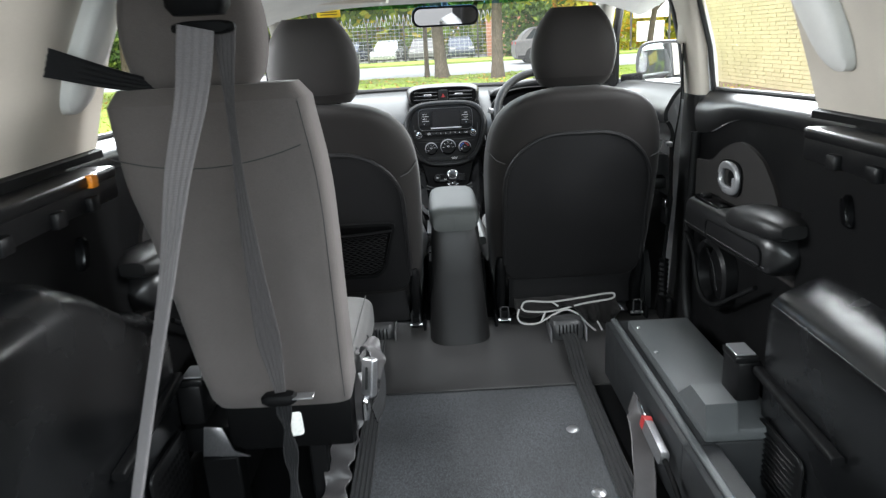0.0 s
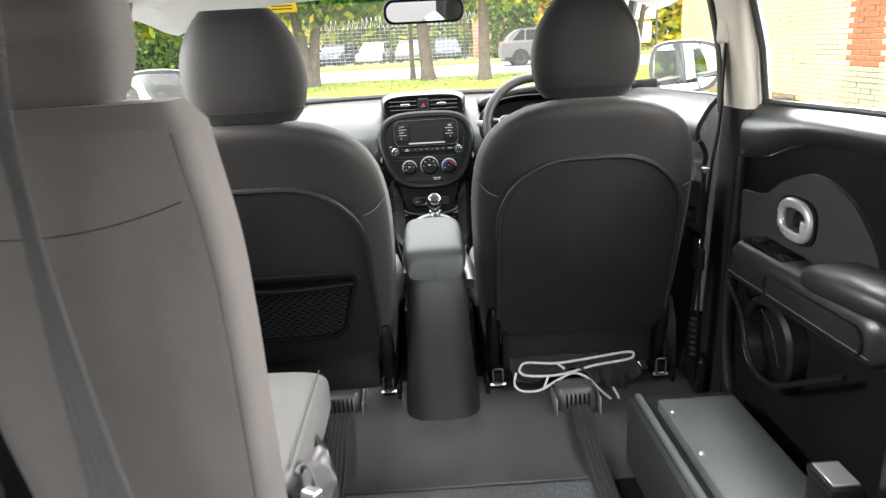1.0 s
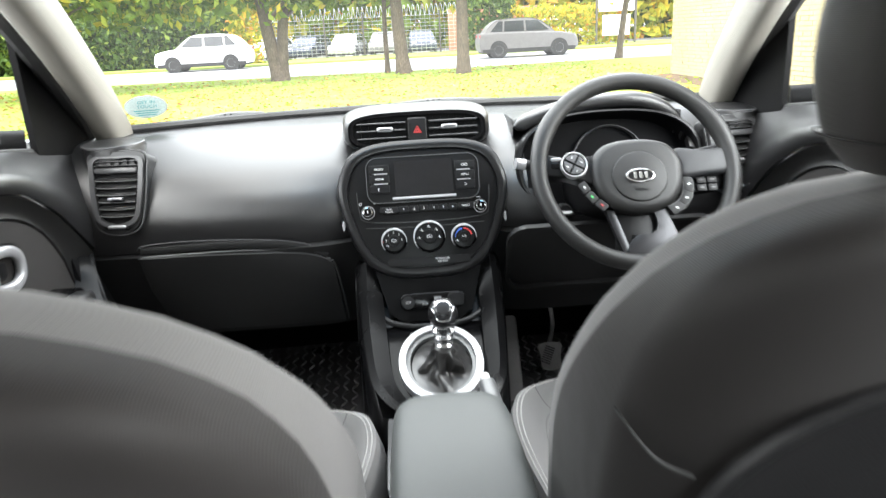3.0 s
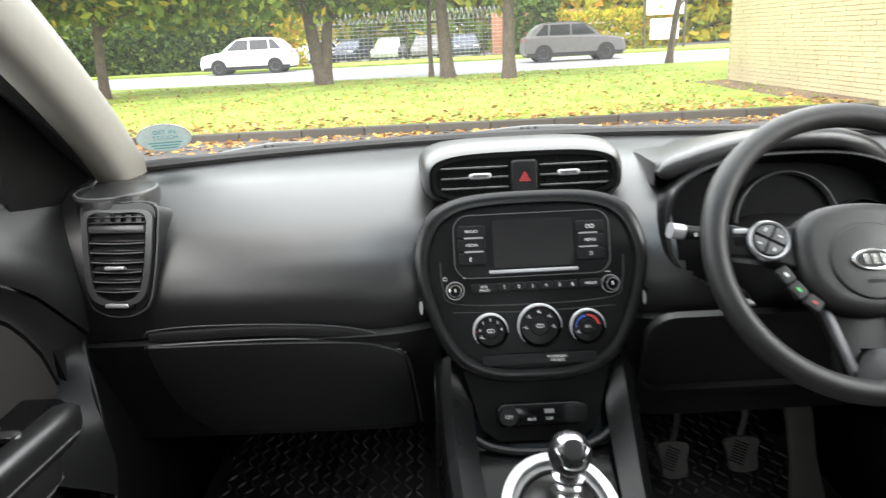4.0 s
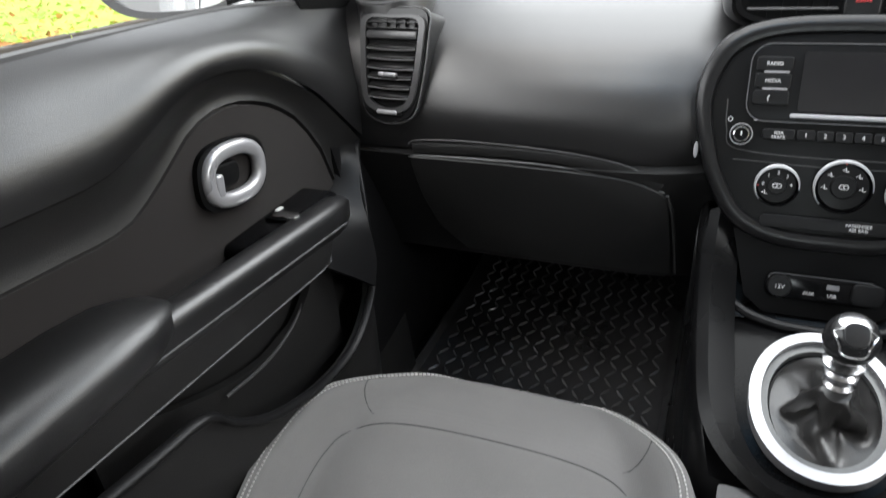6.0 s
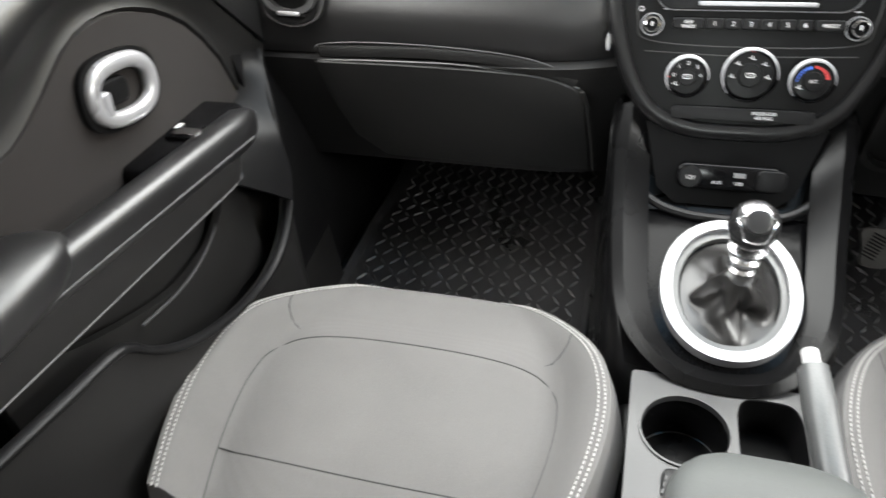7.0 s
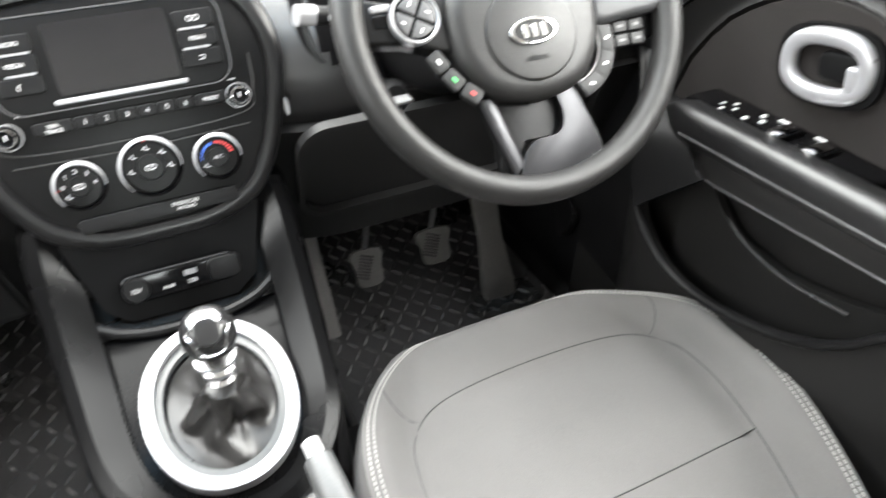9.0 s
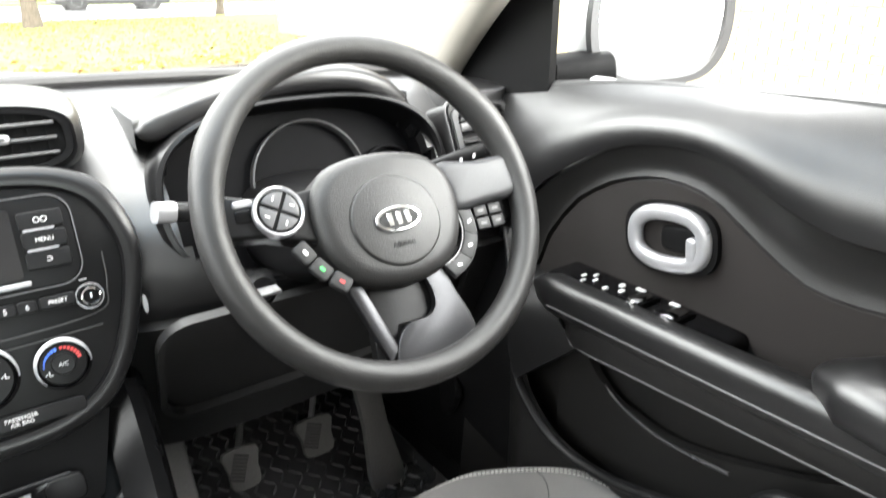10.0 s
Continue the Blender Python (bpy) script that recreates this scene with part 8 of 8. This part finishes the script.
tree("tree", "small orange-leaved tree at the edge of the lawn", (-12.6, 17.5, 0.10), [(0.1, 0.1, 4.0, 0.13), (0.5, 0.0, 3.8, 0.10)], ((-12.2, 17.5, 3.9), (2.6, 2.2, 1.5), 26), 3600, LEAF_O, 0.13)
tree("tree", "green maple overhanging the lawn", (-9.5, 21.5, 0.10), [(0.2, 0.1, 4.4, 0.16)], ((-9.5, 21.6, 4.5), (4.2, 2.6, 2.3), 50), 11000, LEAF)


def clump(name, label, cat, boxes, leaves, mat_, size):
    P = []
    for (x0, x1, y0, y1, z1), share in boxes:
        n = int(leaves * share)
        u = rng.random((n, 3))
        face = rng.random(n)
        p = np.c_[x0 + (x1 - x0) * u[:, 0], y0 + (y1 - y0) * u[:, 1], z1 * u[:, 2]]
        p[face < 0.55, 1] = y0
        p[face > 0.75, 2] = z1
        P.append(p + rng.normal(size=(n, 3)) * np.array([0.22, 0.22, 0.15]))
    P = np.concatenate(P)
    P = P[P[:, 2] > 0.06]
    o = new(name, quads(name, P, size, mat_))
    return tagged(o, label, cat, kind="stuff")


def core(name, x0, x1, y0, y1, z1):
    return box(((x0 + x1) / 2, (y0 + y1) / 2 + 0.2, z1 / 2 - 0.1), (x1 - x0 - 0.5, y1 - y0 - 0.4, z1 - 0.3), 0.3, 2)


# plain dark boxes: the shade deep among the leaves, put into their colour
CORE = material("hedge_inner_shade", (0.02, 0.028, 0.010), 0.95, grain=8, bump=0.8, grain_amt=0.5)
solo("hedge_core", joined(core("h", -34, -9.4, 43.2, 45.4, 2.6), core("h", -60, -16, 18.5, 20.5, 2.4)), CORE, "solid dark core, shade inside the clipped hedge put into its colour", "hedge", kind="structure")
clump("hedge", "tall clipped dark green hedge across the road", "hedge", [((-34, -9.3, 43.0, 45.6, 2.75), 0.75), ((-46, -15.5, 18.2, 20.6, 2.5), 0.25)], 16000, LEAF_H, 0.17)
clump("shrub", "round green and yellow roadside shrubs", "shrub", [((4.6, 7.4, 45, 46.5, 3.0), 1.0)], 2600, LEAF_H, 0.16)
clump("shrub", "yellowing shrubs along the far verge", "shrub", [((7.4, 14.5, 44.5, 47.0, 2.3), 0.7), ((-9.3, -7.6, 42.8, 44.0, 3.2), 0.3)], 3600, LEAF_Y, 0.16)
clump("distant_trees", "far tall autumn trees closing the view", "trees", [((-60, -8, 58, 64, 13), 0.40), ((-8, 10, 66, 72, 12), 0.25), ((8, 60, 60, 66, 12), 0.35)], 26000, LEAF_Y, 0.60)
clump("distant_trees", "far green trees closing the view", "trees", [((-60, 60, 64, 72, 14), 1.0)], 16000, LEAF, 0.75)
clump("distant_trees", "tall trees behind the car park", "trees", [((-40, -4, -34, -30, 9), 0.6), ((-46, -40, -30, 40, 9), 0.4), ((-4, 9, -46, -42, 5.5), 0.35)], 11000, LEAF, 0.5)
solo("hedge_core_2", joined(core("h", -44, -6, -36, -33, 7.5)), CORE, "solid dark core, shade among the trees behind the car park put into its colour", "hedge", kind="structure")

# fence with coiled wire
GALV = material("galvanised_wire", (0.50, 0.50, 0.48), 0.5, metal=0.6, grain=40, bump=0.1)
FBRICK = material("far_red_brick", (0.36, 0.17, 0.10), 0.9, grain=3, bump=0.1, grain_amt=0.15, blotch=0.6, blotch_amt=0.15)
fe = thing("fence", "wire fence with posts and coiled wire on top", "fence", (-2.5, 46.2, 0.1))
for k in range(7):
    part("post", box((-9.0 + 2.4 * k, 46.2, 1.35), (0.10, 0.10, 2.6), 0.01, 1), KERB, fe)
part("coiled_wire", tube([(-9 + 0.0155 * k, 46.2 + 0.33 * math.cos(k * 0.34), 2.72 + 0.33 * math.sin(k * 0.34)) for k in range(960)], 0.016, 4), GALV, fe)
mesh_ = [tube([(-9, 46.2, 0.2 + 0.22 * k), (5.6, 46.2, 0.2 + 0.22 * k)], 0.008, 4) for k in range(11)] + [tube([(-9 + 0.3 * k, 46.22, 0.1), (-9 + 0.3 * k, 46.22, 2.5)], 0.006, 4, up=(0, 1, 0)) for k in range(48)]
tagged(part("wire_mesh", joined(*mesh_), GALV, fe), kind="stuff")
solo("garden_wall", box((7.2, 52, 1.4), (6.4, 0.3, 2.8), 0.03, 1), FBRICK, "red brick boundary wall behind the shrubs", "wall", kind="structure")
sg = thing("notice_board", "blank white notice board on two posts", "sign", (13.6, 44.0, 0.1))
part("panel", joined(box((13.6, 44.0, 2.55), (2.2, 0.08, 1.1), 0.02, 1), box((13.6, 44.0, 1.2), (1.7, 0.08, 1.2), 0.02, 1)), WHITE, sg)
for x in (12.4, 14.8):
    part("post", box((x, 44.05, 1.6), (0.12, 0.12, 3.1), 0.01, 1), KERB, sg)


# ---- cars in the distance ----
WINDOW = material("dark_car_glass", (0.02, 0.025, 0.03), 0.1, grain=5, bump=0, rough_var=0.03)
TYRE = material("tyre_rubber", (0.02, 0.02, 0.02), 0.8, grain=60)


def road_car(label, at, turn, paint, tall=1.0, length=4.4):
    c = thing("parked_car", label, "car", at, "cars along the road")
    m = Matrix.Translation(at) @ pose(0, 0, 0, 0, 0, turn)
    k = length / 4.4
    lower = spline([(-2.20 * k, 0.30), (-2.24 * k, 0.55), (-2.12 * k, 0.78 * tall), (-1.75 * k, 0.88 * tall), (-1.1 * k, 0.96 * tall), (0.6 * k, 1.0 * tall), (2.0 * k, 1.0 * tall), (2.17 * k, 0.86 * tall), (2.22 * k, 0.60), (2.16 * k, 0.30)], 3)
    rings = []
    for y, s_, i in ((-0.89, 0.95, 0.10), (-0.885, 0.985, 0.04), (-0.86, 1.0, 0), (0.86, 1.0, 0), (0.885, 0.985, 0.04), (0.89, 0.95, 0.10)):
        rings.append([m @ Vector((x * s_, y, 0.30 + (z - 0.30) * (1 - i))) for x, z in lower])
    part("body", loft(rings), paint, c, angle=50)
    part("sill", loft([[m @ Vector((x, y, z)) for x, z in ((-2.1 * k, 0.22), (-2.12 * k, 0.40), (2.1 * k, 0.40), (2.08 * k, 0.22))] for y in (-0.895, 0.895)]), TYRE, c)
    cab = spline([(-1.22 * k, 0.94 * tall), (-0.85 * k, 1.22 * tall), (-0.42 * k, 1.47 * tall), (0.2 * k, 1.54 * tall), (1.25 * k, 1.50 * tall), (1.72 * k, 1.28 * tall), (1.98 * k, 0.97 * tall)], 3)

    def tumble(z):
        return 0.84 - 0.16 * max(0.0, (z - 1.0 * tall) / (0.5 * tall))
    part("cabin", loft([[m @ Vector((x, j * (tumble(z) - 0.03 * e), z - 0.015 * e)) for x, z in cab] for j, e in ((-1, 1), (-1, 0), (-0.9, 0), (0.9, 0), (1, 0), (1, 1))]), paint, c, angle=50)
    for s_ in (-1, 1):
        for x0, x1, xa, xb in ((-0.92, 0.10, -0.42, 0.12), (0.20, 1.10, 0.20, 1.06), (1.18, 1.72, 1.14, 1.32)):
            q = [(x0 * k, 0.835, 1.03 * tall), (x1 * k, 0.835, 1.03 * tall), (xb * k, 0.705, 1.43 * tall), (xa * k, 0.705, 1.43 * tall)]
            bm = bmesh.new()
            f = [bm.verts.new(m @ Vector((x, s_ * (y + 0.012), z))) for x, y, z in q] + [bm.verts.new(m @ Vector((x, s_ * (y - 0.01), z))) for x, y, z in q]
            for a in ((0, 1, 2, 3), (7, 6, 5, 4), (0, 4, 5, 1), (1, 5, 6, 2), (2, 6, 7, 3), (3, 7, 4, 0)):
                bm.faces.new([f[i] for i in a])
            part("side_window", bm, WINDOW, c)
        for x in (-1.38 * k, 1.36 * k):
            wm = m @ Matrix.Translation((x, s_ * 0.815, 0.34)) @ pose(0, 0, 0, 90, 0, 0)
            part("wheel_arch", revolve([(0, 0.115), (0.40, 0.115), (0.41, 0.10), (0.41, -0.10), (0.40, -0.115), (0, -0.115)], 24, m @ Matrix.Translation((x, s_ * 0.785, 0.36)) @ pose(0, 0, 0, 90, 0, 0)), TYRE, c)
            wh = part("wheel", revolve([(0.20, -0.10), (0.33, -0.10), (0.345, -0.06), (0.345, 0.06), (0.33, 0.10), (0.20, 0.10)], 24, wm), TYRE, c)
            part("rim", revolve([(0, 0.07), (0.05, 0.085), (0.18, 0.075), (0.215, 0.10), (0.215, -0.10), (0.18, -0.075), (0, -0.07)], 20, wm), SATIN, wh)
    for x, z, y in ((-2.1 * k, 0.74 * tall, 0.62), (2.12 * k, 0.86 * tall, 0.66)):
        for s_ in (-1, 1):
            part("headlight" if x < 0 else "tail_light", box((x, s_ * y, z), (0.16, 0.34, 0.14), 0.03, 1, m), PRINT if x < 0 else RED, c)
    q = [(-1.08 * k, 0.97 * tall), (-0.50 * k, 1.42 * tall)]
    part("front_glass", thick(grid(lambda u, v: m @ Vector((q[0][0] - 0.02 + (q[1][0] - q[0][0]) * v, (-0.70 + 1.4 * u) * (1 - 0.15 * v), q[0][1] + 0.015 + (q[1][1] - q[0][1]) * v)), 2, 2), 0.01), WINDOW, c)
    return c


GREYP = material("grey_car_paint", (0.15, 0.145, 0.145), 0.5, metal=0.2, grain=100, bump=0, coat=0.1)
SILVER = material("silver_car_paint", (0.45, 0.46, 0.48), 0.25, metal=0.4, grain=100, bump=0, coat=0.6)
NAVY = material("navy_car_paint", (0.03, 0.04, 0.07), 0.25, grain=100, bump=0, coat=0.6)
road_car("grey estate car on the pale road", (6.2, 34.4, 0.03), 180, GREYP, 1.12, 4.5)
road_car("white off-roader on the far lane of the road", (-9.6, 38.3, 0.03), 0, WHITE, 1.15, 4.6)
for k, (x, p) in enumerate(((-8.2, WHITE), (-5.6, NAVY), (-3.0, SILVER), (-0.6, GREYP), (1.9, NAVY))):
    road_car(("white", "dark blue", "silver", "grey", "dark blue")[k] + " car parked behind the wire fence", (x, 49.5 + 0.4 * (k % 2), 0.0), 68 + 6 * k, p, 1.0, 4.3)
road_car("white van-like car parked by the notice board", (10.9, 48.5, 0.0), 160, WHITE, 1.2, 4.6)

# ---- painted brick building beside the car ----
BRICK = material("cream_painted_brick", (0.58, 0.50, 0.31), 0.8, grain=60, bump=0.5, grain_amt=0.12, blotch=1.5, blotch_amt=0.12, per_object=0.07)
BRICK_R = material("terracotta_painted_brick", (0.40, 0.14, 0.07), 0.8, grain=60, bump=0.5, grain_amt=0.12, blotch=1.5, blotch_amt=0.1, per_object=0.06)
BRICK_G = material("pale_green_painted_brick", (0.37, 0.37, 0.26), 0.8, grain=60, bump=0.5, grain_amt=0.12, blotch=1.5, blotch_amt=0.1, per_object=0.05)
MORTAR = material("cream_painted_mortar", (0.43, 0.37, 0.22), 0.9, grain=50, bump=0.4)
WX, WY1, WH = 6.30, 17.1, 4.6
wall = thing("wall_building", "cream painted brick side of a building with terracotta stripe", "brick wall", (WX, 6, 0), kind="structure")
part("mortar_bed", box((WX + 0.160, 5.0, WH / 2), (0.30, 2 * (WY1 - 5.0), WH), 0), MORTAR, wall)
part("return_wall", box((WX + 4.2, WY1 - 0.20, WH / 2), (8.0, 0.36, WH), 0), MORTAR, wall)
far_v, far_f, near = [], [], []
cube = [(-1, -1), (1, -1), (1, 1), (-1, 1)]
BL, BH, J = 0.215, 0.065, 0.010
for row in range(int(WH / (BH + J))):
    z = 0.04 + (row + 0.5) * (BH + J)
    y = -7.0 + (0.1125 if row % 2 else 0)
    while y + BL < WY1:
        yc = y + BL / 2
        band = 9.62 < yc < 10.42
        if (8.9 < yc < 11.2 and 0.42 < z < 1.25) and len(near) < 340:
            near.append((yc, z, band))
        else:
            i = len(far_v)
            x0 = WX - 0.004 + 0.004 * math.sin(yc * 37 + z * 91)
            far_v += [(x0, yc + a * BL / 2, z + b * BH / 2) for a, b in cube] + [(WX + 0.03, yc + a * BL / 2, z + b * BH / 2) for a, b in cube]
            kind_ = (2 if z < 0.62 else 1) if band else 0
            far_f += [((i, i + 1, i + 2, i + 3), kind_)] + [((i + j, i + 4 + j, i + 4 + (j + 1) % 4, i + (j + 1) % 4), kind_) for j in range(4)]
        y += BL + J
me = bpy.data.meshes.new("brickwork")
me.from_pydata(far_v, [], [f for f, k in far_f])
for m_ in (BRICK, BRICK_R, BRICK_G):
    me.materials.append(m_)
me.polygons.foreach_set("material_index", [k for f, k in far_f])
bw = new("brickwork", me)
bw.parent, bw.matrix_parent_inverse = wall, Matrix.Translation(-wall.location)
tagged(bw, kind="stuff")
bme = []
for m_ in (BRICK, BRICK_R, BRICK_G):
    b_ = box((0, 0, 0), (0.05, BL, BH), 0.006, 1)
    q = bpy.data.meshes.new("brick")
    b_.to_mesh(q)
    b_.free()
    q.materials.append(m_)
    bme.append(q)
for yc, z, band in near:
    ob = new("brick", bme[(2 if z < 0.62 else 1) if band else 0])
    ob.parent, ob.matrix_parent_inverse = wall, Matrix.Translation(-wall.location)
    ob.matrix_basis = Matrix.Translation((WX + 0.020 + 0.004 * math.sin(yc * 53 + z * 77), yc, z)) @ pose(0, 0, 0, 0.6 * math.sin(yc * 31), 0, 0.5 * math.sin(z * 63 + yc))
